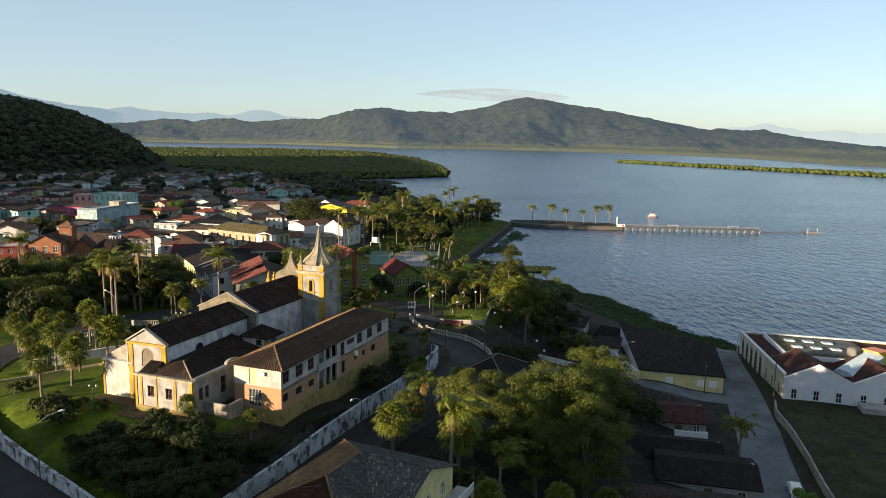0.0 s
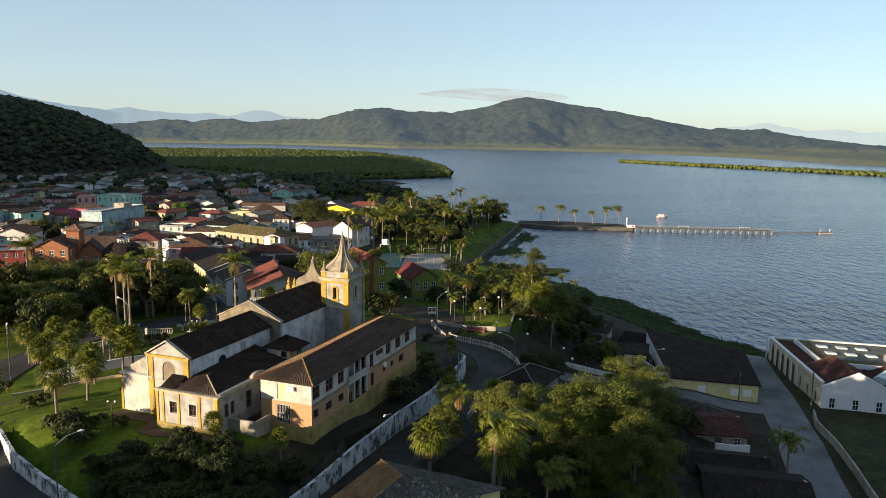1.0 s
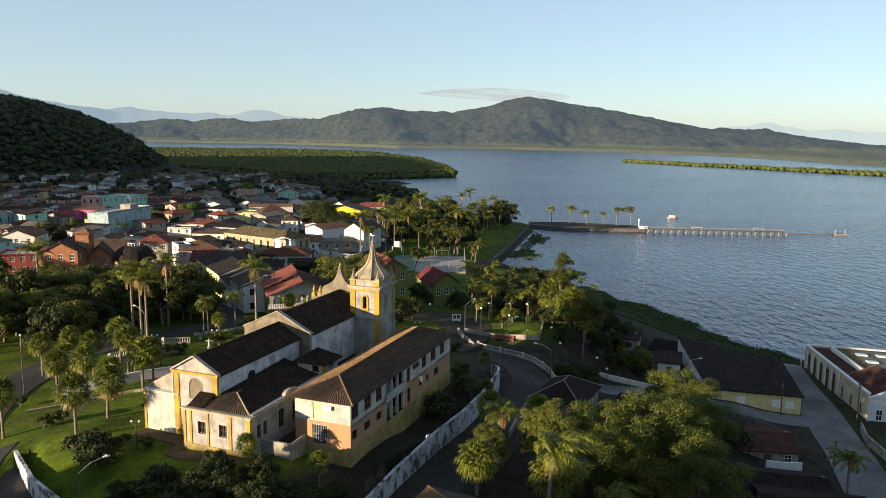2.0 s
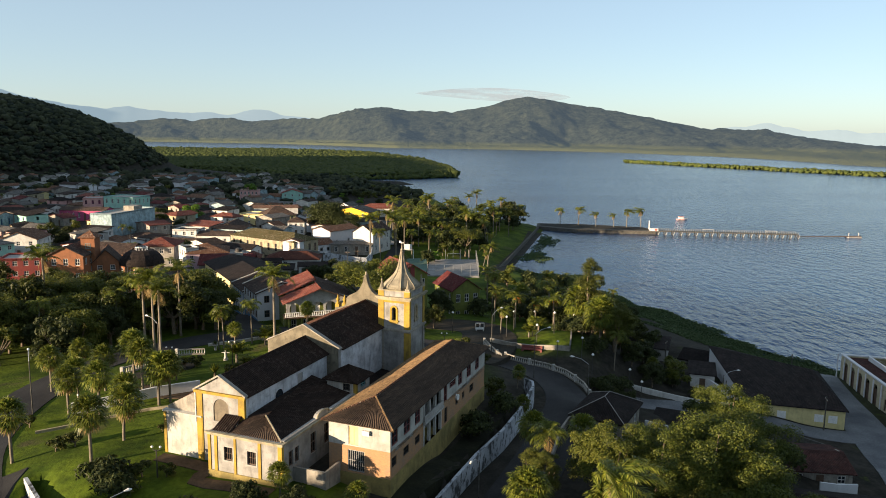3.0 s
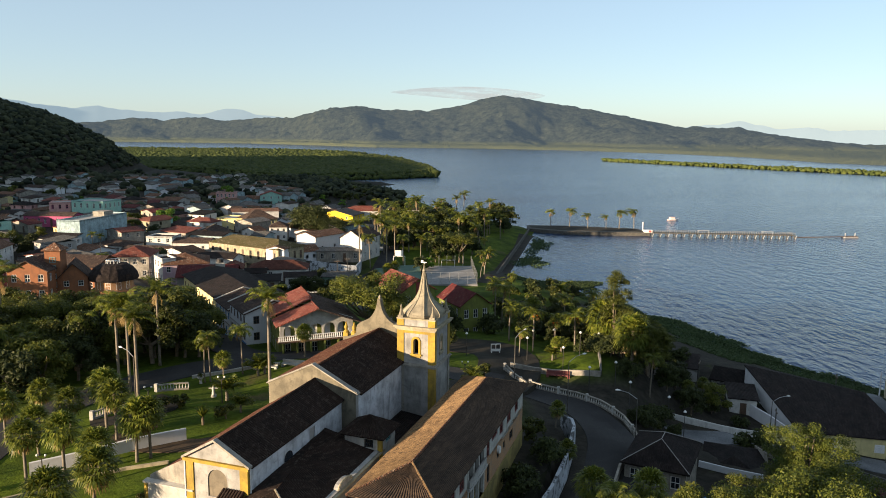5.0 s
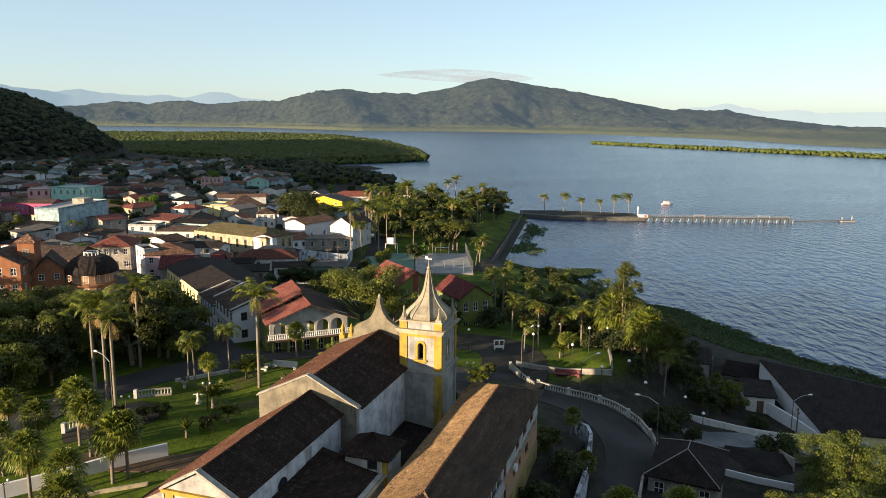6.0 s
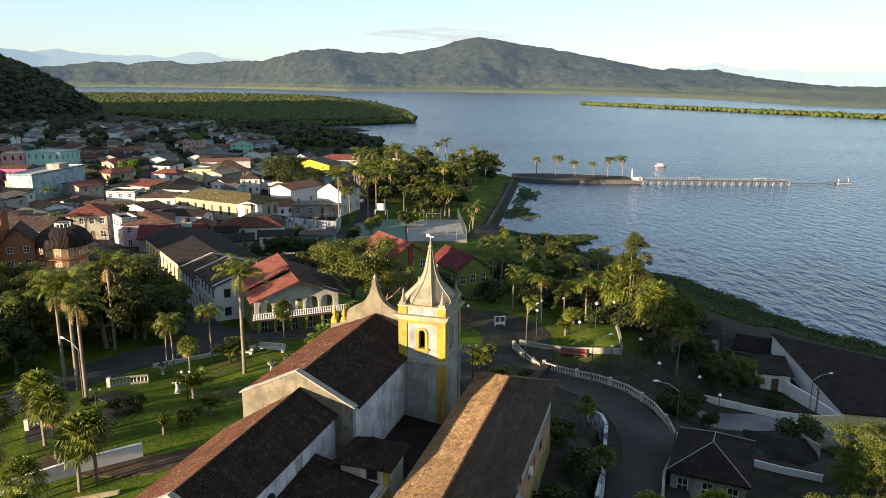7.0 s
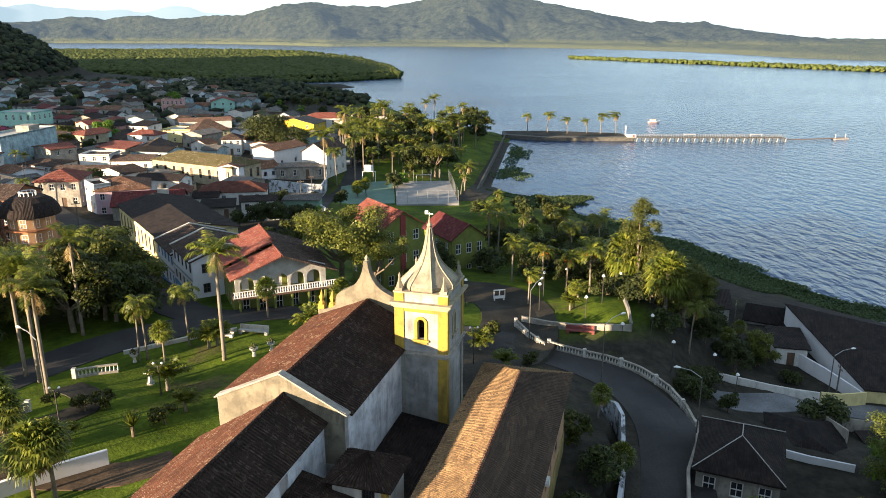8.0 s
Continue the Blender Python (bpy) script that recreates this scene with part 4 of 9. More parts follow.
    part("lower_wall", bm, M["white"], ch)
    for a, b in ((-7.26, -6.92), (-2.5, -1.85)):
        part("pilaster", box(a, b, -17.53, -17.0, -1, 4.44), Y, aw, "ochre corner pilaster")
    # sacristy: front range and a lean-to along the chancel
    bm = bmesh.new()
    x0, x1, y0, et = 1.15, 10.4, -20.2, 4.4
    panel(bm, (x0, y0), (x1, y0), -0.9, et, 0.5, holes=[(2.0, 3.1, 1.45, 2.95), (4.95, 6.05, 1.45, 2.95)])
    arc = [(6.6 + 1.35 - 1.35 * math.cos(k * math.pi / 8), et + 0.15 + 0.55 * math.sin(k * math.pi / 8)) for k in range(9)]
    panel(bm, (x1, y0 + 0.5), (x1, -3.2), -1.2, et, 0.5, holes=[(0.8, 1.6, 1.3, 3.0), (2.0, 2.8, 1.3, 3.0), (5.2, 6.4, 0.9, 3.3), (8.2, 9.4, 0.9, 3.3), (11.0, 12.0, 0.0, 3.1), (13.2, 14.2, 0.9, 3.1)],
          top=[(0, et), (16.5, et), (16.5, et + 0.15)] + arc[::-1] + [(0, et + 0.15)])
    panel(bm, (x0, -16.0), (x0, y0 + 0.5), -0.9, et, 0.5)
    sw = part("sacristy_wall", bm, M["church_white"], ch)
    for s in (2.55, 5.5):
        bm = bmesh.new()
        panel(bm, (-0.72, 0), (0.72, 0), -0.17, 1.67, 0.1, holes=[(0.17, 1.27, 0, 1.5)])
        part("window_surround", bm, M["grey"], sw, "grey stone window surround", at=pose(x0 + s, y0 - 0.03, 1.45))
        set_window(ch, x0 + s, y0 + 0.2, 1.45, 1.1, 1.5, 0, M["wood_dark"], "bars")
    for s in (1.2, 2.4):
        set_window(ch, x1 - 0.2, y0 + 0.5 + s, 1.3, 0.8, 1.7, 90, M["wood_dark"])
    for s, a, b in ((5.8, 0.9, 3.3), (8.8, 0.9, 3.3), (11.5, 0.0, 3.1), (13.7, 0.9, 3.1)):
        set_window(ch, x1 - 0.2, y0 + 0.5 + s, a, 1.2 if a else 1.0, b - a, 90, M["wood_dark"], "shutter" if s > 11 else "sash")
    for a, b in ((x0 - 0.05, x0 + 0.3), (1.95, 2.3), (4.45, 4.72), (7.5, 7.85), (x1 - 0.45, x1 + 0.05)):
        part("pilaster", box(a, b, y0 - 0.09, y0 + 0.3, -0.9, et - 0.3), Y, sw, "ochre pilaster")
    bm = bmesh.new()
    for z0_, z1_, o in ((et - 0.3, et - 0.12, 0.14), (et - 0.12, et + 0.04, 0.28)):
        bx(bm, x0 - o, x1 + o, y0 - o, y0 + 0.1, z0_, z1_)
        bx(bm, x1 - 0.1, x1 + o, y0 + 0.1, -3.2, z0_, z1_)
    part("cornice", bm, M["cream"], sw, "mossy moulded cornice")
    bm = bmesh.new()
    tube(bm, [((x1 + 0.02, y0 + 0.5 + q[0], q[1] + 0.04), 0.11) for q in arc], 6)
    part("gable_moulding", bm, M["cream"], sw)
    part("base_band", box(x0 - 0.1, x1 + 0.1, y0 - 0.12, y0 + 0.2, -1.2, 0.1), M["plinth"], sw, "damp mossy base")
    hx, hy, hz = 6.0, y0 + 3.7, 5.45
    rolled_roof("sacristy_roof", [(3.6, y0 + 0.25, et - 0.1), (x1 - 0.1, y0 + 0.25, et - 0.1), (hx + 0.05, hy, hz), (hx - 0.05, hy, hz)], ch, M["tile_umber"], "brown clay tiles with dark blotches")
    rolled_roof("sacristy_roof", [(x1 - 0.1, y0 + 0.25, et - 0.1), (x1 - 0.1, -3.2, et - 0.1), (3.8, -3.2, 5.75), (hx, hy, hz)], ch, M["tile_dark"], "dark clay tiles with pale lichen")
    rolled_roof("sacristy_roof", [(x0 + 0.2, y0 + 0.25, et - 0.1), (3.6, y0 + 0.25, et - 0.1), (3.6, -17.5, et + 0.95), (x0 + 0.2, -17.5, et + 0.95)], ch, M["tile_dark"], "dark tiles over the corner room")
    bm = bmesh.new()
    slab(bm, [(hx, hy, hz), (3.8, -3.2, 5.75), (3.8, hy - 0.4, hz - 0.2)], 0.15)
    slab(bm, [(3.6, y0 + 0.25, et - 0.1), (hx, hy, hz), (3.8, hy - 0.4, hz - 0.2), (3.6, -17.4, et + 0.6)], 0.15)
    part("sacristy_roof", bm, M["tile_dark"], ch)
    ridge_cap(ch, (x1 - 0.2, y0 + 0.35, et - 0.02), (hx, hy, hz + 0.08), M["spire"], 0.11)
    # little raised room with a hipped roof
    bm = bmesh.new()
    x0, x1, y0, y1 = 6.5, 10.6, -4.0, -0.4
    panel(bm, (x0, y0), (x1, y0), -1, 6.0, 0.4, holes=[(2.2, 3.2, 4.7, 5.6)])
    panel(bm, (x1, y0 + 0.4), (x1, y1), -1, 6.0, 0.4, holes=[(0.8, 2.2, 4.9, 5.6)])
    panel(bm, (x0, y1), (x0, y0 + 0.4), -1, 6.0, 0.4)
    panel(bm, (x1 - 0.4, y1), (x0 + 0.4, y1), -1, 6.0, 0.4)
    part("upper_room_wall", bm, M["white"], ch)
    part("pilaster", box(x1 - 0.4, x1 + 0.05, y0 - 0.06, y0 + 0.3, 2, 5.8), Y, ch, "ochre corner pilaster")
    set_window(ch, x0 + 2.7, y0 + 0.15, 4.7, 1.0, 0.9, 0, M["dark_metal"], "bars")
    set_window(ch, x1 - 0.15, y0 + 0.4 + 1.5, 4.9, 1.4, 0.7, 90, M["bluegreen"])
    c = (x0 + x1) / 2, (y0 + y1) / 2
    e = [(x0 - 0.5, y0 - 0.5, 5.95), (x1 + 0.5, y0 - 0.5, 5.95), (x1 + 0.5, y1 + 0.5, 5.95), (x0 - 0.5, y1 + 0.5, 5.95)]
    for i in range(4):
        a, b = e[i], e[(i + 1) % 4]
        rolled_roof("upper_room_roof", [a, b, (c[0] + 0.01, c[1], 7.45), (c[0], c[1] + 0.01, 7.45)], ch, M["tile_dark"], "dark hipped tile roof")
    # inner yard roof, low, its black standing in for the yard's deep shade
    bm = bmesh.new()
    slab(bm, [(5.65, 0.5, 1.9), (11.6, 0.5, 1.1), (11.6, 13.4, 1.1), (5.65, 13.4, 1.9)], 0.2)
    part("yard_roof", bm, M["tile_black"], ch, "low yard roof, black for the deep shade")
    part("yard_wall", box(11.3, 11.6, 0.6, 13.3, -1.5, 0.9), M["grey"], ch)

    # bell tower
    tx0, tx1, ty0, ty1 = 5.1, 9.92, 13.75, 19.3
    cx, cy = (tx0 + tx1) / 2, (ty0 + ty1) / 2
    bm = bmesh.new()
    L, D = tx1 - tx0, ty1 - ty0
    w0, w1, wl, wh = L / 2 - 0.34, L / 2 + 0.34, 9.35, 11.3
    panel(bm, (tx0, ty0), (tx1, ty0), -1.5, 12.3, 0.5, holes=[(w0, w1, wl, wh, True)])
    panel(bm, (tx1, ty0 + 0.5), (tx1, ty1), -1.5, 12.3, 0.5, holes=[(D / 2 - 0.84, D / 2 - 0.16, wl, wh, True)])
    panel(bm, (tx1 - 0.5, ty1), (tx0, ty1), -1.5, 12.3, 0.5, holes=[(w0 - 0.5, w1 - 0.5, wl, wh, True)])
    panel(bm, (tx0, ty1 - 0.5), (tx0, ty0 + 0.5), -1.5, 12.3, 0.5)
    tw = part("tower", bm, M["church_white"], ch, "square bell tower, white with ochre corners")
    part("belfry_floor", box(tx0 + 0.5, tx1 - 0.5, ty0 + 0.5, ty1 - 0.5, 8.2, 8.4), M["wood_dark"], tw)
    bm = bmesh.new()
    tube(bm, [((cx, cy, 9.6), 0.62), ((cx, cy, 9.8), 0.5), ((cx, cy, 10.3), 0.4), ((cx, cy, 10.7), 0.3), ((cx, cy, 10.9), 0.08)], 14)
    part("bell", bm, M["dark_metal"], tw, "dark bronze bell")
    part("bell_beam", box(tx0 + 0.5, tx1 - 0.5, cy - 0.1, cy + 0.1, 10.9, 11.15), M["wood_dark"], tw)
    for (px, py) in ((tx0, ty0), (tx1, ty0), (tx1, ty1), (tx0, ty1)):
        sx, sy = (1 if px == tx0 else -1), (1 if py == ty0 else -1)
        a, b = sorted((px - sx * 0.1, px + sx * 0.8))
        c2, d2 = sorted((py - sy * 0.1, py + sy * 0.55))
        part("corner_pilaster", box(a, b, c2, d2, -1.5, 7.7), Y if (px, py) == (tx1, ty0) else M["white_old"], tw, "faded corner pilaster")
        part("corner_pilaster", box(a, b, c2, d2, 8.1, 12.32), Y, tw, "ochre corner pilaster")
        part("attic_pier", box(a, b, c2, d2, 12.9, 13.78), Y, tw, "ochre attic pier")
    bm = bmesh.new()
    for z0_, z1_, o in ((7.66, 7.86, 0.2), (7.86, 8.0, 0.32), (8.0, 8.12, 0.22)):
        bx(bm, tx0 - o, tx1 + o, ty0 - o, ty1 + o, z0_, z1_)
    part("string_course", bm, M["white_old"], tw, "mildewed string course")
    bm = bmesh.new()
    bx(bm, tx0 + 0.8, tx1 - 0.8, ty0 - 0.05, ty0, 11.95, 12.3)
    part("frieze", bm, M["ochre"], tw, "ochre frieze band")
    bm = bmesh.new()
    for z0_, z1_, o in ((12.3, 12.48, 0.16), (12.48, 12.7, 0.32), (12.7, 12.88, 0.46)):
        bx(bm, tx0 - o, tx1 + o, ty0 - o, ty1 + o, z0_, z1_)
    part("cornice", bm, M["cream"], tw, "yellowed moulded cornice")
    part("parapet", box(tx0, tx1, ty0, ty1, 12.88, 13.7), M["church_white"], tw, "white attic band")
    bm = bmesh.new()
    bx(bm, tx0 - 0.16, tx1 + 0.16, ty0 - 0.16, ty1 + 0.16, 13.7, 13.86)
    part("parapet_cap", bm, M["cream"], tw)
    for k, (fx, fy, turn) in enumerate(((cx, ty0, 0), (tx1, cy - 0.25, 90), (cx + 0.25, ty1, 180))):
        bm = bmesh.new()
        arched_frame(bm, 0.68, 1.95, 0.27, 0.1, 0.1)
        bx(bm, -0.75, 0.75, -0.18, 0.05, -0.2, 0)
        bx(bm, -0.62, 0.62, -0.1, 0.05, -0.45, -0.2)
        part("window_surround", bm, M["ochre"] if turn == 0 else M["cream"], tw, "moulded arched surround", at=pose(fx, fy, wl, 0, 0, turn))
    for px in (tx0 + 0.32, tx1 - 0.32):
        for py in (ty0 + 0.3, ty1 - 0.3):
            bm = bmesh.new()
            bx(bm, px - 0.34, px + 0.34, py - 0.34, py + 0.34, 13.86, 14.12)
            tube(bm, [((px, py, 14.12), 0.36), ((px, py, 14.32), 0.3), ((px, py, 14.7), 0.16), ((px, py, 15.1), 0.09), ((px, py, 15.22), 0.12), ((px, py, 15.5), 0.02)], 6)
            part("pinnacle", bm, M["spire"], tw, "small weathered pinnacle")
    bm = bmesh.new()
    prof = [(13.82, 2.58), (14.0, 2.7), (14.25, 2.66), (14.5, 2.48), (14.8, 2.16), (15.1, 1.83), (15.45, 1.46), (15.8, 1.17), (16.2, 0.92), (16.6, 0.74), (17.0, 0.6), (17.5, 0.48), (18.0, 0.38), (18.5, 0.29), (18.9, 0.23), (19.15, 0.18)]
    rings = []
    for z, r in prof:
        rings.append([bm.verts.new((cx + r * 1.0 * math.cos((k + 0.5) * math.tau / 8), cy + r * 1.1 * math.sin((k + 0.5) * math.tau / 8), z)) for k in range(8)])
    for r0, r1 in zip(rings, rings[1:]):
        for k in range(8):
            bm.faces.new((r0[k], r0[(k + 1) % 8], r1[(k + 1) % 8], r1[k]))
    bm.faces.new(rings[-1])
    sp = part("spire", bm, M["spire"], tw, "weathered flared eight-sided spire")
    for k in range(8):
        bm = bmesh.new()
        tube(bm, [((cx + r * 1.01 * math.cos((k + 0.5) * math.tau / 8), cy + r * 1.11 * math.sin((k + 0.5) * math.tau / 8), z), 0.07) for z, r in prof], 5)
        part("rib", bm, M["spire"], sp)
    bm = bmesh.new()
    tube(bm, [((cx, cy, 19.1), 0.3), ((cx, cy, 19.2), 0.17), ((cx, cy, 19.4), 0.27), ((cx, cy, 19.6), 0.12), ((cx, cy, 20.3), 0.04)], 8)
    part("finial", bm, M["spire"], sp)
    bm = bmesh.new()
    bx(bm, cx - 0.03, cx + 0.03, cy - 0.03, cy + 0.03, 20.2, 20.55)
    bx(bm, cx - 0.42, cx + 0.34, cy - 0.03, cy + 0.03, 20.4, 20.48)
    prism(bm, [(cx - 0.42, cy - 0.02), (cx - 0.12, cy - 0.02), (cx - 0.12, cy + 0.02), (cx - 0.42, cy + 0.02)], 20.42, 20.72)
    part("weather_vane", bm, M["white_paint"], sp, "pale metal weather vane")
    return ch


def parish_house():
    ph = thing("parish_house", "long two-storey parish house, white over brick, with a hipped tile roof", "building", AT)
    x0, x1, y0, y1 = 13.0, 20.35, -15.0, 17.4
    upper = [(-13.9, 1.7, "shutter", 3.5, 5.2), (-10.6, 1.8, "sash", 3.5, 5.2), (-7.6, 1.6, "sash", 3.5, 5.2), (1.4, 1.2, "shutter", 2.6, 5.1), (4.0, 2.3, "sash", 4.2, 5.0), (6.9, 1.6, "sash", 3.5, 5.2),
             (10.4, 1.8, "shutter", 3.5, 5.2), (14.0, 1.7, "shutter", 3.5, 5.2)]
    lower = [(-14.0, 1.2, 1.1, 2.2), (-10.8, 1.5, 1.1, 2.1), (-7.6, 1.4, 1.1, 2.1), (1.6, 1.0, 0.2, 2.2), (5.6, 0.9, 1.2, 2.1), (8.2, 0.9, 1.2, 2.1), (11.6, 1.6, 1.0, 2.1)]
    bm = bmesh.new()
    up = [(yy - w / 2 - y0 - 0.35, yy + w / 2 - y0 - 0.35, a, b) for yy, w, k, a, b in upper] + [(y0 * -1 - 5.9 - 0.35, y0 * -1 + 0.0 - 0.35, 3.05, 5.55)]
    panel(bm, (x1, y0 + 0.35), (x1, y1), 3.05, 5.75, 0.35, holes=up)
    panel(bm, (x0, y0), (x1, y0), 3.05, 5.75, 0.35, holes=[(2.4, 3.6, 3.2, 5.3)])
    panel(bm, (x1 - 0.35, y1), (x0, y1), 3.05, 5.75, 0.35)
    panel(bm, (x0, y1 - 0.35), (x0, y0 + 0.35), 3.05, 5.75, 0.35)
    part("upper_wall", bm, M["white"], ph, "whitewashed upper storey")
    bm = bmesh.new()
    lo = [(yy - w / 2 - y0 - 0.35, yy + w / 2 - y0 - 0.35, a, b) for yy, w, a, b in lower] + [(y0 * -1 - 5.9 - 0.35, y0 * -1 - 0.35, 0.0, 2.75)]
    panel(bm, (x1, y0 + 0.35), (x1, y1), 0.0, 3.05, 0.35, holes=lo)
    panel(bm, (x0, y0), (x1, y0), 0.0, 3.05, 0.35, holes=[(2.3, 4.3, 0.2, 2.6)])
    panel(bm, (x1 - 0.35, y1), (x0, y1), 0.0, 3.05, 0.35)
    panel(bm, (x0, y1 - 0.35), (x0, y0 + 0.35), 0.0, 3.05, 0.35)
    part("lower_wall", bm, M["brick"], ph, "bare orange brick lower storey")
    part("plinth", box(x0, x1 + 0.08, y0 - 0.08, y1, -3.2, 0.0), M["plinth"], ph, "mossy yellow plinth")
    part("floor_slab", box(x0 + 0.36, x1 - 0.36, y0 + 0.36, y1 - 0.36, 2.8, 3.0), M["concrete"], ph)
    for yy, w, k, a, b in upper:
        set_window(ph, x1 - 0.12, yy, a, w, b - a, 90, M["shutter_red"], "sash")
    for yy, w, a, b in lower:
        set_window(ph, x1 - 0.12, yy, a, w, b - a, 90, M["dark_metal"], "bars")
    set_window(ph, x0 + 3.0, y0 + 0.12, 3.2, 1.2, 2.1, 0, M["paleyellow"], "shutter")
    set_window(ph, x0 + 3.3, y0 + 0.12, 0.2, 2.0, 2.4, 0, M["metal"], "bars")
    # two-storey gallery of piers let into the long side
    for z0_, z1_ in ((0.0, 2.75), (3.05, 5.55)):
        for k in range(4):
            yy = -5.7 + k * 1.85
            part("gallery_pier", box(x1 - 0.28, x1 + 0.04, yy - 0.16, yy + 0.16, z0_, z1_), M["white"], ph)
        part("gallery_back", box(x1 - 2.0, x1 - 1.9, -6, 0.1, z0_, z1_), M["grey"], ph)
        for k in range(3):
            set_window(ph, x1 - 2.05, -4.8 + k * 1.85, z0_ + 0.1, 0.95, 2.1, 90, M["wood_dark"])
    part("gallery_floor", box(x1 - 2.0, x1 + 0.35, -6.0, 0.1, 2.75, 3.04), M["concrete"], ph)
    part("gallery_parapet", box(x1 + 0.1, x1 + 0.25, -5.9, 0.0, 3.05, 3.75), M["grey"], ph)
    # roof
    o, ze, zr, xr = 0.6, 5.75, 7.4, 16.7
    A, B, C, Dd = (x0 - o, y0 - o, ze), (x1 + o, y0 - o, ze), (x1 + o, y1 + o, ze), (x0 - o, y1 + o, ze)
    r0, r1 = (xr, -11.0, zr), (xr, 13.7, zr)
    # west slope tan, east slope umber: the difference in light is painted in
    rolled_roof("roof", [A, B, (xr + 0.01, -11, zr), (xr - 0.01, -11, zr)], ph, M["tile_umber"], "brown clay tiles with dark blotches")
    rolled_roof("roof", [B, C, r1, r0], ph, M["tile_umber"], "brown clay tiles with dark blotches")
    rolled_roof("roof", [C, Dd, (xr - 0.01, 13.7, zr), (xr + 0.01, 13.7, zr)], ph, M["tile_tan"], "clay tiles in a sunlit tan")
    rolled_roof("roof", [Dd, A, r0, r1], ph, M["tile_tan"], "clay tiles in a sunlit tan")
    ridge_cap(ph, r0, r1, M["tile_clay"])
    ridge_cap(ph, B, r0, M["tile_tan"], 0.13)
    ridge_cap(ph, A, r0, M["tile_clay"], 0.13)
    bm = bmesh.new()
    tube(bm, [((x1 - 0.02, 5.4, 2.3), 0.42), ((x1 + 0.3, 5.4, 2.3), 0.42)], 14)
    part("dish", bm, M["white_paint"], ph, "white satellite dish")
    part("air_conditioner", box(x0 + 4.2, x0 + 5.0, y0 - 0.35, y0, 4.6, 5.1), M["white_paint"], ph)
    # yard wall between the two buildings
    bm = bmesh.new()
    bx(bm, 10.4, 14.4, -18.2, -17.95, -2.2, 1.1)
    bx(bm, 14.15, 14.4, -17.95, -15.0, -2.2, 1.1)
    part("yard_wall", bm, M["white_old"], ph, "stained low yard wall")
    part("yard_floor", box(10.45, 14.1, -17.9, -4.0, -1.6, -0.4), M["paving"], ph)
    return ph


m, n, l, p = nodes_of("bare_brick")
v = coords(n, "UV")
br = n.new("ShaderNodeTexBrick")
br.inputs["Scale"].default_value = 1.0
br.inputs["Brick Width"].default_value, br.inputs["Row Height"].default_value, br.inputs["Mortar Size"].default_value = 0.26, 0.09, 0.012
br.inputs["Color1"].default_value, br.inputs["Color2"].default_value, br.inputs["Mortar"].default_value = (0.37, 0.19, 0.08, 1), (0.28, 0.145, 0.065, 1), (0.24, 0.17, 0.11, 1)
l.new(v, br.inputs["Vector"])
st = ramp_of(n, l, noise_of(n, l, v, 0.4, 6, 0.65), 0.48, 0.7, 0, 0.7)
l.new(mixc(n, l, st, br.outputs["Color"], rgb((0.16, 0.13, 0.10))), p.inputs["Base Color"])
p.inputs["Roughness"].default_value = 0.92
bump_of(n, l, p, br.outputs["Fac"], -0.4, 0.02)
M["brick"] = m

church()
parish_house()


# ---- houses ----
def roof_on(parent, w, d, h, rh, kind, ridge, material, over=0.45, label=""):
    """Roof over a plan w by d centred on the parent, eaves at h."""
    bm = bmesh.new()
    x, y, t = w / 2 + over, d / 2 + over, 0.18
    e = h - 0.02
    if kind == "gable":
        if ridge == "x":
            slab(bm, [(-x, -y, e), (x, -y, e), (x, 0, h + rh), (-x, 0, h + rh)], t)
            slab(bm, [(x, y, e), (-x, y, e), (-x, 0, h + rh), (x, 0, h + rh)], t)
        else:
            slab(bm, [(x, -y, e), (x, y, e), (0, y, h + rh), (0, -y, h + rh)], t)
            slab(bm, [(-x, y, e), (-x, -y, e), (0, -y, h + rh), (0, y, h + rh)], t)
    elif kind == "hip":
        if w >= d:
            a, b = (-(x - y * 0.92), 0, h + rh), (x - y * 0.92, 0, h + rh)
        else:
            a, b = (0, -(y - x * 0.92), h + rh), (0, y - x * 0.92, h + rh)
        A, B, C, D = (-x, -y, e), (x, -y, e), (x, y, e), (-x, y, e)
        if w >= d:
            for q in ([A, B, b, a], [C, D, a, b], [B, C, b], [D, A, a]):
                slab(bm, q, t)
        else:
            for q in ([B, C, b, a], [D, A, a, b], [A, B, a], [C, D, b]):
                slab(bm, q, t)
    elif kind == "shed":
        slab(bm, [(-x, -y, e), (x, -y, e), (x, y, h + rh), (-x, y, h + rh)], t)
    else:
        slab(bm, [(-w / 2 + 0.2, -d / 2 + 0.2, h - 0.45), (w / 2 - 0.2, -d / 2 + 0.2, h - 0.45), (w / 2 - 0.2, d / 2 - 0.2, h - 0.35), (-w / 2 + 0.2, d / 2 - 0.2, h - 0.35)], t)
    return part("roof", bm, material, parent, label)


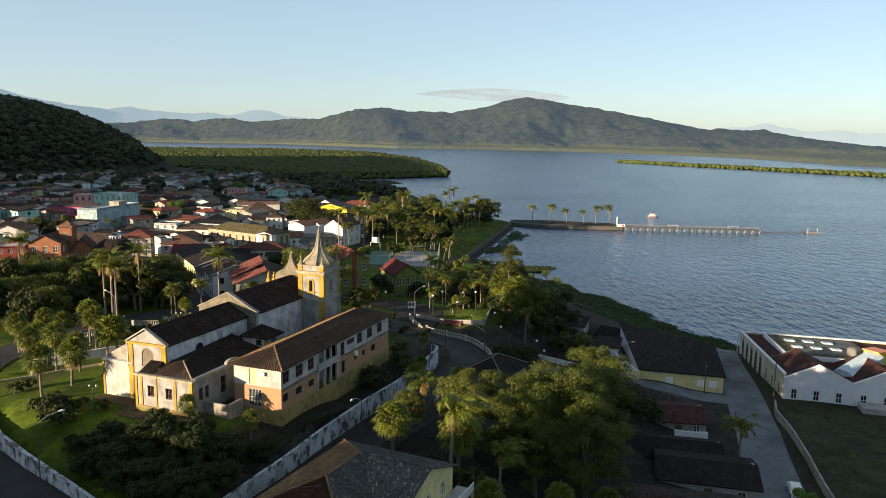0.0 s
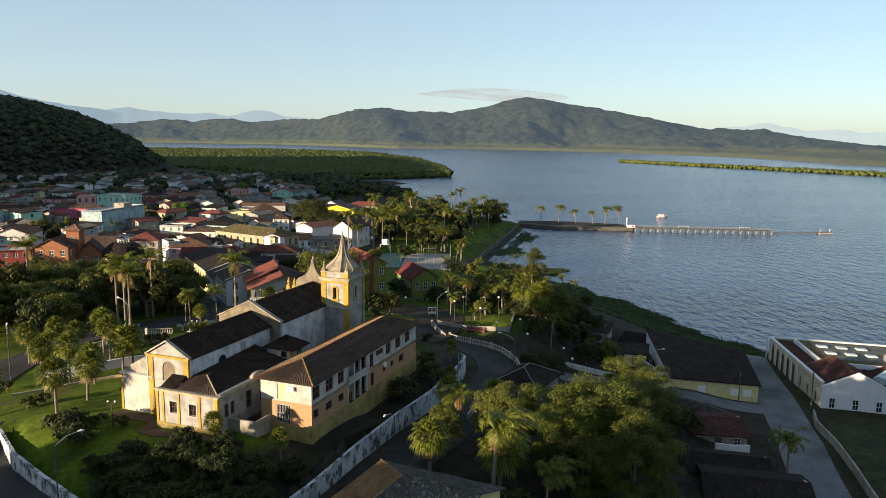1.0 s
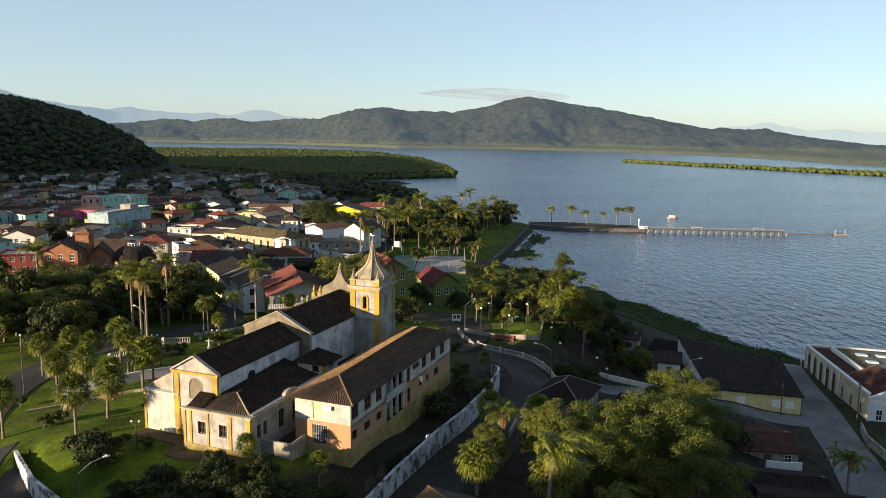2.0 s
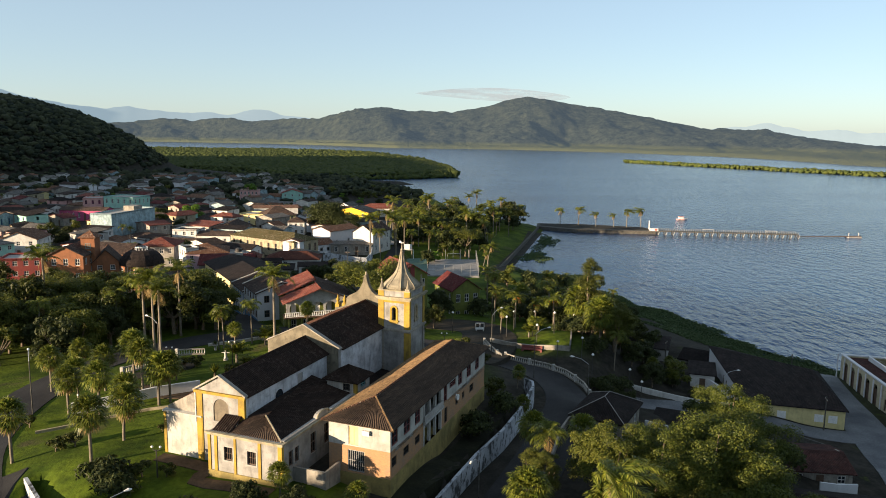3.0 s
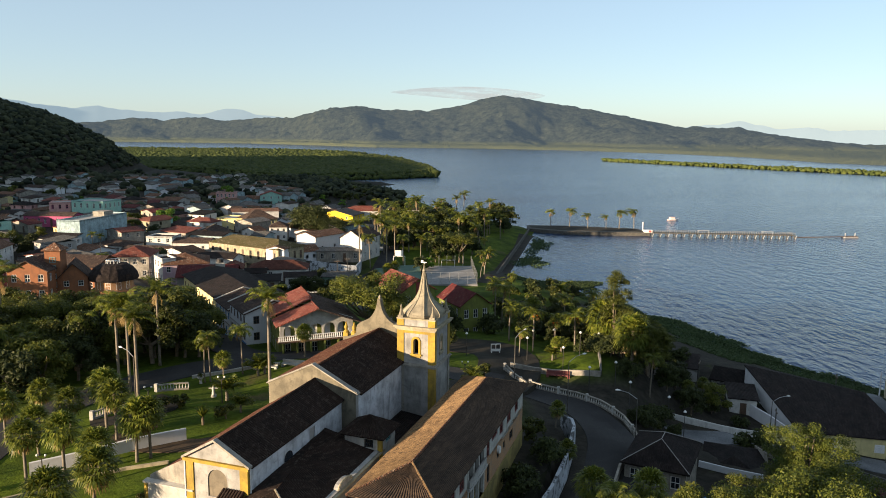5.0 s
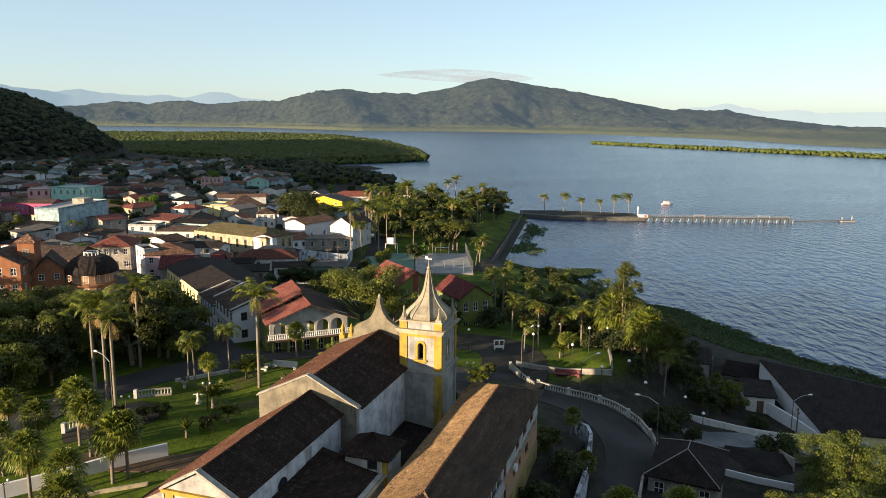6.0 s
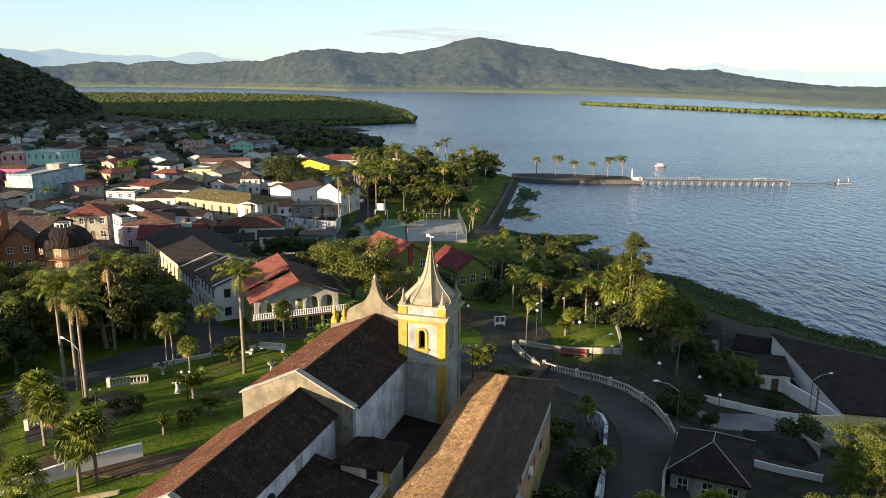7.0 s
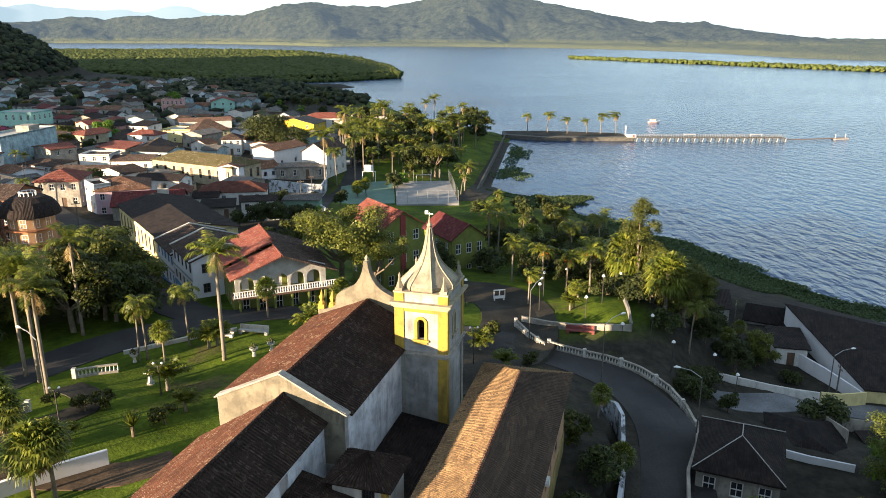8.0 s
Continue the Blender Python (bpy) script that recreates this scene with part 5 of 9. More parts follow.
def house(pl, pr, d, h, rh, wall, roof, kind="gable", ridge="x", floors=1, wins=3, side=2, frame_mat=None, wk="sash", label="", ground=None, name="house", group="", trim=None, door=True, arch=False):
    """A house whose front runs from pl to pr, d deep; h: eaves over the ground. Openings go through its walls."""
    (ax, ay), (bx_, by_) = pl, pr
    w = math.hypot(bx_ - ax, by_ - ay)
    a = math.atan2(by_ - ay, bx_ - ax)
    cx, cy = (ax + bx_) / 2 - math.sin(a) * d / 2, (ay + by_) / 2 + math.cos(a) * d / 2
    z = G(cx, cy) if ground is None else ground
    ho = thing(name, label, "house", pose(cx, cy, z, 0, 0, math.degrees(a)), group)
    fh = h / floors
    t = 0.3
    frame_mat = frame_mat or M["white_paint"]
    gap = rh if kind == "gable" else 0

    def sides():
        yield (-w / 2, -d / 2), (w / 2, -d / 2), w, wins, 0, ridge == "y"
        yield (w / 2, -d / 2 + t), (w / 2, d / 2), d - t, side, 90, ridge == "x"
        yield (w / 2 - t, d / 2), (-w / 2, d / 2), w - t, 0, 180, ridge == "y"
        yield (-w / 2, d / 2 - t), (-w / 2, -d / 2 + t), d - 2 * t, side, 270, ridge == "x"
    bm = bmesh.new()
    put = []
    for p0, p1, L, k, turn, gabled in sides():
        holes = []
        for f in range(floors):
            for i in range(k):
                s = L * (i + 0.5) / k
                ww = min(1.15, L / k * 0.55)
                is_door = door and f == 0 and turn == 0 and i == k // 2
                lo, hi = f * fh + (0.05 if is_door else fh * 0.3), f * fh + fh * 0.78
                holes.append((s - ww / 2, s + ww / 2, lo, hi, arch))
                put.append((p0, p1, L, s, lo, ww, hi - lo, turn, is_door))
        top = [(0, h), (L, h), (L / 2, h + rh)] if gabled and gap else None
        panel(bm, p0, p1, -1.6, h, t, holes=holes, top=top)
    part("wall", bm, wall, ho)
    for p0, p1, L, s, lo, ww, hh, turn, is_door in put:
        dx, dy = (p1[0] - p0[0]) / L, (p1[1] - p0[1]) / L
        x, y = p0[0] + dx * s - dy * 0.12, p0[1] + dy * s + dx * 0.12
        if is_door:
            set_window(ho, x, y, lo, ww, hh, turn, M["wood_dark"], "shutter", name="door")
        else:
            if cy < 350 or not group:
                set_window(ho, x, y, lo, ww, hh, turn, frame_mat, wk, glazed=cy < 320 or not group)
    roof_on(ho, w, d, h, rh, kind, ridge, roof)
    if kind == "flat":
        part("parapet", ring(w, d, h - 0.5, h + 0.15, 0.25), trim or wall, ho)
    elif trim:
        part("cornice", ring(w + 0.3, d + 0.3, h - 0.3, h - 0.03, 0.3), trim, ho)
    return ho


def ring(w, d, z0, z1, t):
    """A rectangular kerb round a plan."""
    bm = bmesh.new()
    x, y = w / 2, d / 2
    o = [(-x, -y), (x, -y), (x, y), (-x, y)]
    i = [(-x + t, -y + t), (x - t, -y + t), (x - t, y - t), (-x + t, y - t)]
    V = {(k, z): [bm.verts.new((*q, zz)) for q in (o, i)[k]] for k in (0, 1) for z, zz in ((0, z0), (1, z1))}
    for j in range(4):
        n_ = (j + 1) % 4
        bm.faces.new((V[0, 0][j], V[0, 0][n_], V[0, 1][n_], V[0, 1][j]))
        bm.faces.new((V[1, 0][n_], V[1, 0][j], V[1, 1][j], V[1, 1][n_]))
        bm.faces.new((V[0, 1][j], V[0, 1][n_], V[1, 1][n_], V[1, 1][j]))
        bm.faces.new((V[0, 0][n_], V[0, 0][j], V[1, 0][j], V[1, 0][n_]))
    return bm


house((-55.8, 315.2), (-47.2, 311.6), 15, 8.6, 3.2, M["town_white"], M["tile_town"], "gable", "y", wins=0, side=3, floors=2, label="tall white gabled house with a blank bright front")
house((-64, 309), (-47.5, 310.5), 4.0, 4.4, 0.8, M["white_old"], M["fibre"], "shed", wins=4, side=1, label="low white annex against a gabled house")
yl = house((-104, 309), (-74.5, 290), 13, 6.2, 2.6, M["cream"], M["moss_roof"], "hip", wins=9, side=4, frame_mat=M["wood_dark"], trim=M["town_white"], label="long pale yellow house with a mossy hipped roof")
house((-97.5, 271.2), (-84.4, 267.2), 6.5, 6.4, 1.3, M["town_white"], M["tile_black"], "gable", "x", floors=2, wins=0, side=2, label="white two-storey house with a bare side and dark roof")
house((-110, 277), (-98.6, 273.5), 7, 4.6, 1.2, M["town_white"], M["tile_black"], "gable", "x", wins=3, side=1, label="low whitewashed house with a blackened roof")
house((-110, 388), (-96, 395), 14, 6.4, 4.2, M["paleyellow"], M["tile_town"], "hip", floors=2, wins=4, side=3, label="yellow house with a steep brown hipped roof")
house((-126, 396), (-110.5, 392), 12, 6.0, 0.5, M["paleyellow"], M["concrete"], "flat", floors=2, wins=4, label="yellow flat-roofed town building")
house((-124, 418), (-101, 424), 10, 8.0, 0.5, M["town_white"], M["tile_clay"], "shed", floors=2, wins=0, side=2, label="white hall with a bare side wall")
house((-92.5, 360), (-84.8, 360.6), 9, 6.2, 2.0, M["town_white"], M["tile_town"], "hip", floors=2, wins=3, side=2, label="small white two-storey house with a dark hip")
house((-117.5, 328), (-104.5, 329), 18, 5.2, 2.6, M["paleyellow"], M["tile_town"], "gable", "y", wins=3, side=4, label="tan gabled storehouse with a broad front")
house((-129, 313), (-119, 312.5), 9, 6.2, 0.5, M["town_white"], M["tile_town"], "flat", floors=2, wins=3, label="white cubic house with a flat roof")
house((-118.5, 312), (-105, 311.7), 9, 5.0, 1.4, M["town_white"], M["tile_town"], "gable", "x", wins=3, label="white house with a brown tile roof")
house((-133, 300), (-112, 298), 7, 3.6, 1.2, M["cream"], M["tile_town"], "gable", "x", wins=4, label="low cream house along the street")
house((-77.8, 260.6), (-60.2, 262.2), 9.5, 3.9, 2.1, M["town_white"], M["tile_rust"], "hip", wins=4, side=1, label="white house with a long rusty red hip roof")
house((-77.6, 254.6), (-71.4, 255.2), 5, 3.7, 1.1, M["town_white"], M["tile_black"], "gable", "x", wins=1, side=1, label="small white outhouse with a black roof")
house((-84.4, 256.5), (-79, 257.5), 8, 4.4, 1.4, M["white_old"], M["tile_rust"], "gable", "y", wins=1, side=2, label="narrow house with a salmon red roof")
house((-64.6, 250.6), (-55.8, 251.8), 5.5, 3.4, 1.0, M["town_white"], M["tile_black"], "gable", "x", wins=3, side=1, frame_mat=M["wood_dark"], label="low white house with a dark roof and windows")
house((-54.6, 256.4), (-45.2, 255.4), 5, 2.6, 0.7, M["green_sheet"], M["fibre"], "shed", wins=0, side=0, door=False, label="low green-walled store beside the courts")
house((-73.5, 245.0), (-65.5, 246.2), 6, 3.2, 0.8, M["white_old"], M["tile_black"], "shed", wins=2, side=1, label="low stained house with a black sheet roof")
house((-82, 431), (-62, 424), 14, 6.5, 2.6, M["brightyellow"], M["fibre"], "gable", "y", floors=2, wins=3, side=4, label="bright yellow hall with a rounded front gable")
house((-70, 459), (-49, 461), 12, 5.4, 2.4, M["town_white"], M["tile_red"], "hip", wins=5, side=2, label="white house with a bright red hipped roof")
house((-44, 470), (-26, 474), 11, 5.0, 1.6, M["town_white"], M["tile_town"], "hip", wins=4, label="white low house near the waterfront")
house((-214.4, 411), (-205, 414), 12, 9.0, 0.5, M["pink"], M["concrete"], "flat", floors=2, wins=3, frame_mat=M["magenta"], arch=True, label="pink two-storey building with arched windows")
house((-204, 413), (-186, 408.5), 14, 10.0, 0.5, M["mint"], M["concrete"], "flat", floors=2, wins=5, side=4, trim=M["bluegreen"], label="mint green flat-roofed building")
house((-214, 386), (-190, 384), 9, 5.4, 1.4, M["magenta"], M["tile_town"], "gable", "x", wins=8, side=2, frame_mat=M["white_paint"], arch=True, label="magenta arcaded house with white openings")
house((-250, 376), (-216, 372), 10, 5.6, 1.6, M["town_white"], M["tile_town"], "gable", "x", wins=8, side=2, label="long white house with a brown tile roof")
house((-236, 348), (-221, 346), 10, 6.2, 1.6, M["paleblue"], M["tile_town"], "gable", "x", wins=5, arch=True, frame_mat=M["bluepaint"], label="pale blue house with round-headed windows")
bb = house((-163.9, 316.6), (-154.4, 314.9), 31, 11.5, 0.5, M["paleblue"], M["concrete"], "flat", floors=3, wins=0, side=0, label="big pale blue flat-roofed block with dark damp stains")
for k in range(3):
    set_window(bb, -2.6 + k * 2.3, -15.5, 7.6, 1.5, 1.1, 0, M["white_paint"], "sash")
part("mural", box(-4.6, 4.6, -15.56, -15.4, 0.0, 5.4), M["bluepaint"], bb, "blue painted mural on the lower front")
part("roof_hut", box(-1.5, 3.5, 2, 8, 11.1, 13.2), M["white_old"], bb, "white water tank hut")
house((-97.8, 242.6), (-85.8, 246.2), 13, 6.8, 2.2, M["lilac"], M["tile_clay"], "hip", floors=2, wins=4, side=4, label="lilac two-storey house with a red clay hip roof")
house((-102.6, 249.2), (-98.0, 243.0), 4, 7.6, 0.5, M["town_white"], M["tile_town"], "flat", floors=2, wins=3, side=3, label="white shop with a curved parapet front")
house((-116.5, 253), (-106, 254), 12, 7.2, 2.2, M["white_old"], M["tile_red"], "hip", floors=2, wins=4, side=3, label="white corner house with a red hip roof")
house((-91.2, 234.6), (-75.6, 237.2), 10, 4.6, 2.5, M["white_old"], M["tile_maroon"], "gable", "x", wins=3, label="house with a long dark maroon roof")
house((-117, 216.4), (-104, 214.4), 11, 9.4, 2.2, M["orange"], M["tile_town"], "gable", "x", floors=3, wins=4, side=3, label="long orange brick building with white windows")
oh = house((-115, 195.6), (-106.5, 196.2), 9, 10.6, 2.4, M["orange"], M["tile_town"], "gable", "y", floors=3, wins=3, side=3, label="orange hotel with a square stair tower")
part("stair_tower", box(2.0, 5.4, 0.0, 3.4, -1, 14.6), M["orange"], oh, "square orange tower")
bm = bmesh.new()
for q in ([(1.5, -0.5, 14.6), (5.9, -0.5, 14.6), (3.7, 1.7, 16.2)], [(5.9, -0.5, 14.6), (5.9, 3.9, 14.6), (3.7, 1.7, 16.2)], [(5.9, 3.9, 14.6), (1.5, 3.9, 14.6), (3.7, 1.7, 16.2)], [(1.5, 3.9, 14.6), (1.5, -0.5, 14.6), (3.7, 1.7, 16.2)]):
    slab(bm, q, 0.2)
part("tower_roof", bm, M["tile_clay"], oh, "clay tile pyramid roof")
for k in range(4):
    set_window(oh, 3.7, -0.02, 6.0 + k * 1.9, 1.3, 1.3, 0, M["bluegreen"], "sash")
th = house((-106.4, 200.9), (-100.8, 203.1), 9, 8.4, 3.4, M["orange"], M["tile_town"], "gable", "y", floors=3, wins=2, side=2, label="gabled orange brick house with a bay")
tb = thing("bay_house", "rounded bay house with a dark curved roof and brick balconies", "house", pose(-96.2, 206.3, G(-96.2, 206.3)))
bm = bmesh.new()
tube(bm, [((0, 0, -1), 4.2), ((0, 0, 8.6), 4.2)], 18)
part("wall", bm, M["brick"], tb)
bm = bmesh.new()
tube(bm, [((0, 0, 8.3), 5.5), ((0, 0, 8.7), 5.5), ((0, 0, 9.8), 5.2), ((0, 0, 11.0), 4.3), ((0, 0, 11.8), 3.0), ((0, 0, 12.0), 1.2)], 18)
part("roof", bm, M["tile_black"], tb, "black domed roof")
for f in range(3):
    bm = bmesh.new()
    tube(bm, [((0, 0, f * 2.9 - 0.1), 5.0), ((0, 0, f * 2.9 + 0.15), 5.0)], 18)
    part("balcony", bm, M["orange"], tb)
    for k in range(5):
        a = radians(-150 + k * 32)
        set_window(tb, 4.12 * math.cos(a), 4.12 * math.sin(a), f * 2.9 + 0.5, 1.1, 1.7, math.degrees(a) + 90, M["white_paint"])
bm = bmesh.new()
for k in range(12):
    tube(bm, [((1.5 * math.cos(k * math.tau / 12), 1.5 * math.sin(k * math.tau / 12), 11.7), 0.09), ((1.5 * math.cos(k * math.tau / 12), 1.5 * math.sin(k * math.tau / 12), 12.7), 0.09)], 5)
tube(bm, [((1.5 * math.cos(k * math.tau / 12), 1.5 * math.sin(k * math.tau / 12), 12.7), 0.09) for k in range(13)], 5)
part("crown_rail", bm, M["white_paint"], tb, "white ring of balusters")
house((-134, 206), (-124, 209), 10, 8.2, 0.5, M["redpaint"], M["concrete"], "flat", floors=3, wins=4, side=3, label="deep red block with balconies")
house((-122, 222), (-112, 228), 9, 6.0, 1.6, M["pink"], M["tile_town"], "gable", "x", floors=2, wins=4, label="pink house with white windows")
house((-172, 268), (-160, 270), 13, 6.2, 2.6, M["town_white"], M["tile_clay"], "gable", "y", floors=2, wins=3, side=3, label="white gabled house with a brown roof")
house((-163, 526.5), (-150.6, 528), 11, 8.4, 0.5, M["pink"], M["concrete"], "flat", floors=2, wins=5, arch=True, label="pink old town house with a stepped parapet")
house((-134, 528), (-120, 531), 12, 6.6, 2.6, M["mint"], M["tile_red"], "gable", "y", floors=2, wins=3, label="pale green house with a red roof")
house((-85.6, 223.6), (-68.9, 195.3), 15, 6.2, 1.7, M["paleyellow"], M["tile_black"], "gable", "x", floors=1, wins=11, side=3, frame_mat=M["wood_dark"], arch=True, trim=M["cream"],
      label="long yellow street house with round-headed windows")
wa = house((-68.2, 191.8), (-62.7, 181.9), 12, 6.6, 2.0, M["fresh_white"], M["tile_town"], "gable", "x", floors=2, wins=5, side=3, frame_mat=M["bluepaint"], label="whitewashed town house with blue windows and old tiles")
wb = house((-62.5, 181.5), (-56.9, 171.4), 11, 6.4, 2.0, M["fresh_white"], M["tile_town"], "gable", "x", floors=2, wins=5, side=3, frame_mat=M["wood_dark"], label="old white town house with a brown patched roof")
for ho, w, d, rh, h in ((wa, 11.33, 12, 2.0, 6.6), (wb, 11.55, 11, 2.0, 6.4)):
    for sx in (-1, 1):
        bm = bmesh.new()
        for sy in (-1, 1):
            q = [(sx * w / 2 - 0.22, sy * (d / 2 + 0.4), h + 0.12), (sx * w / 2 + 0.22, sy * (d / 2 + 0.4), h + 0.12), (sx * w / 2 + 0.22, 0, h + rh + 0.2), (sx * w / 2 - 0.22, 0, h + rh + 0.2)]
            slab(bm, q if sy < 0 else q[::-1], 0.3)
        part("fire_wall_coping", bm, M["white"], ho, "white mortared coping between roofs")
    part("string_course", box(-w / 2 - 0.06, w / 2 + 0.06, -d / 2 - 0.1, -d / 2 - 0.002, h / 2 - 0.1, h / 2 + 0.1), M["grey"], ho)
    part("base_band", box(-w / 2 - 0.04, w / 2 + 0.04, -d / 2 - 0.07, -d / 2 - 0.002, -1.2, 0.6), M["bluepaint"], ho, "blue painted base")
gh = house((-33.3, 189.1), (-27.5, 178.5), 7.6, 11.3, 2.6, M["green"], M["tile_red"], "gable", "x", floors=3, wins=4, side=3, label="olive green hall with a red gable roof", ground=11.6)
part("pilaster", box(5.95, 6.2, -0.5, 0.5, -1.0, 13.2), M["redpaint"], gh, "maroon band up the gable")
house((-19.6, 201.1), (-15.0, 190.9), 7.2, 8.2, 2.8, M["green"], M["tile_maroon"], "gable", "x", floors=2, wins=3, side=3, label="green-walled building with a maroon gable roof", ground=9.0)

wt = thing("water_tank", "white square tank tower with a dark tank on top", "water tank", pose(-80.2, 238.2, G(-80.2, 238.2), 0, 0, 13))
part("tower", box(-1.2, 1.2, -1.2, 1.2, -0.5, 8.4), M["white"], wt)
bm = bmesh.new()
tube(bm, [((0, 0, 8.4), 0.9), ((0, 0, 9.2), 1.0), ((0, 0, 9.5), 0.7), ((0, 0, 9.6), 0.1)], 12)
part("tank", bm, M["dark_metal"], wt, "dark round tank")


def arcaded_house():
    a = math.degrees(math.atan2(3.7, 10.1))
    h0 = thing("arcade_house", "green and white house with arcaded balcony and red roof", "house", pose(-42.4, 165.0, 14.0, 0, 0, a))
    w, d = 13.4, 15.0
    bm = bmesh.new()
    arches = [(0.7 + k * 2.45, 2.75 + k * 2.45, 3.55, 6.1, True) for k in range(5)]
    panel(bm, (-w / 2, 0), (w / 2, 0), 3.5, 6.5, 0.3, holes=arches, top=[(0, 6.5), (w, 6.5), (w, 6.7), (w / 2, 9.0), (0, 6.7)])
    part("arcade", bm, M["white"], h0, "white arched balcony front")
    bm = bmesh.new()
    panel(bm, (-w / 2, 1.9), (w / 2, 1.9), -1.5, 6.5, 0.3, holes=[(1.2 + k * 2.45, 2.25 + k * 2.45, 3.6, 5.7) for k in range(5)] + [(1.2 + k * 2.45, 2.25 + k * 2.45, 0.1, 2.2) for k in range(5)])
    panel(bm, (w / 2, 1.9), (w / 2, d), -1.5, 6.5, 0.3, holes=[(1.5 + k * 3, 2.6 + k * 3, 4.0, 5.4) for k in range(4)])
    panel(bm, (w / 2 - 0.3, d), (-w / 2, d), -1.5, 6.5, 0.3)
    panel(bm, (-w / 2, d - 0.3), (-w / 2, 2.2), -1.5, 6.5, 0.3, holes=[(1.2 + k * 2.4, 2.3 + k * 2.4, 4.0, 5.6, True) for k in range(4)] + [(1.2 + k * 2.4, 2.3 + k * 2.4, 0.2, 2.4) for k in range(4)])
    part("wall", bm, M["green"], h0, "olive green house wall")
    for k in range(5):
        set_window(h0, -w / 2 + 1.72 + k * 2.45, 2.05, 3.6, 1.05, 2.1, 0, M["white_paint"], "shutter", "door")
        set_window(h0, -w / 2 + 1.72 + k * 2.45, 2.05, 0.1, 1.05, 2.1, 0, M["white_paint"])
    for k in range(4):
        set_window(h0, w / 2 - 0.15, 3.95 + k * 3, 4.0, 1.1, 1.4, 90)
        set_window(h0, -w / 2 + 0.15, d - 0.3 - 1.75 - k * 2.4, 4.0, 1.1, 1.6, 270)
        set_window(h0, -w / 2 + 0.15, d - 0.3 - 1.75 - k * 2.4, 0.2, 1.1, 2.2, 270)
    part("balcony_floor", box(-w / 2 - 0.5, w / 2 + 2.0, -1.2, 1.9, 3.2, 3.5), M["wood_dark"], h0, "dark balcony slab")
    bm = bmesh.new()
    bx(bm, -w / 2 - 0.45, w / 2 + 1.95, -1.12, -0.98, 4.35, 4.45)
    bx(bm, -w / 2 - 0.45, w / 2 + 1.95, -1.12, -0.98, 3.5, 3.58)
    rail = part("balustrade", bm, M["white_paint"], h0)
    bl = bmesh.new()
    tube(bl, [((0, 0, 0), 0.07), ((0, 0, 0.25), 0.1), ((0, 0, 0.55), 0.05), ((0, 0, 0.78), 0.07)], 6)
    bl = mesh_of("baluster", bl, M["white_paint"])
    for k in range(44):
        part("baluster", bl, None, rail, at=pose(-w / 2 - 0.3 + k * 0.365, -1.05, 3.57))
    for k in range(6):
        part("post", box(-w / 2 + 0.25 + k * 2.52, -w / 2 + 0.55 + k * 2.52, -1.0, -0.7, -1.5, 3.2), M["green"], h0)
    bm = bmesh.new()
    slab(bm, [(w / 2 + 1.6, -1.4, 5.95), (w / 2 + 1.6, d + 0.5, 5.95), (0, d + 0.5, 9.2), (0, -1.4, 9.2)], 0.2)
    part("roof", bm, M["tile_town"], h0, "dark tile slope")
    bm = bmesh.new()
    slab(bm, [(-w / 2 - 0.8, 4.6, 6.4), (-w / 2 - 0.8, -1.4, 6.4), (0, -1.4, 9.2), (0, 4.6, 9.2)], 0.2)
    slab(bm, [(-w / 2 - 1.0, d + 0.5, 6.9), (-w / 2 - 1.0, 4.6, 6.9), (0, 4.6, 9.9), (0, d + 0.5, 9.9)], 0.22)
    part("roof", bm, M["tile_red"], h0, "stepped red tile slope")
    ridge_cap(h0, (0, -1.4, 9.25), (0, 4.6, 9.25), M["tile_red"], 0.14)
    ridge_cap(h0, (0, 4.6, 9.95), (0, d + 0.4, 9.95), M["tile_red"], 0.14)


arcaded_house()


def lean_to(parent, w, d, h, g):
    """A lower annex against one end of a house."""
    s, a, b = g.choice([-1, 1]), g.uniform(2.5, 4.5), g.uniform(0.4, 0.8) * d
    e, y0 = min(h - 0.7, 2.9), g.uniform(-d / 2, d / 2 - b)
    x0, x1 = w / 2 + 0.02, w / 2 + a
    bm = bmesh.new()
    p, q = ((x0, y0), (x1, y0)) if s > 0 else ((-x1, y0), (-x0, y0))
    panel(bm, p, q, -1.4, e - 0.5, 0.25, holes=[(a * 0.3, a * 0.3 + 0.9, 0.9, 2.0)])
    r, t = ((x1, y0 + 0.25), (x1, y0 + b)) if s > 0 else ((-x1, y0 + b), (-x1, y0 + 0.25))
    panel(bm, r, t, -1.4, e - 0.5, 0.25)
    p, q = ((x1 - 0.25, y0 + b), (x0, y0 + b)) if s > 0 else ((-x0, y0 + b), (-x1 + 0.25, y0 + b))
    panel(bm, p, q, -1.4, e - 0.5, 0.25)
    part("annex_wall", bm, M[("white_old", "white", "grey", "cream")[g.integers(4)]], parent)
    bm = bmesh.new()
    if s > 0:
        slab(bm, [(x0, y0 - 0.3, e + 0.1), (x1 + 0.3, y0 - 0.3, e - 0.55), (x1 + 0.3, y0 + b + 0.3, e - 0.55), (x0, y0 + b + 0.3, e + 0.1)], 0.14)
    else:
        slab(bm, [(-x1 - 0.3, y0 - 0.3, e - 0.55), (-x0, y0 - 0.3, e + 0.1), (-x0, y0 + b + 0.3, e + 0.1), (-x1 - 0.3, y0 + b + 0.3, e - 0.55)], 0.14)
    part("annex_roof", bm, M[("fibre", "tile_black", "tile_town", "fibre")[g.integers(4)]], parent)


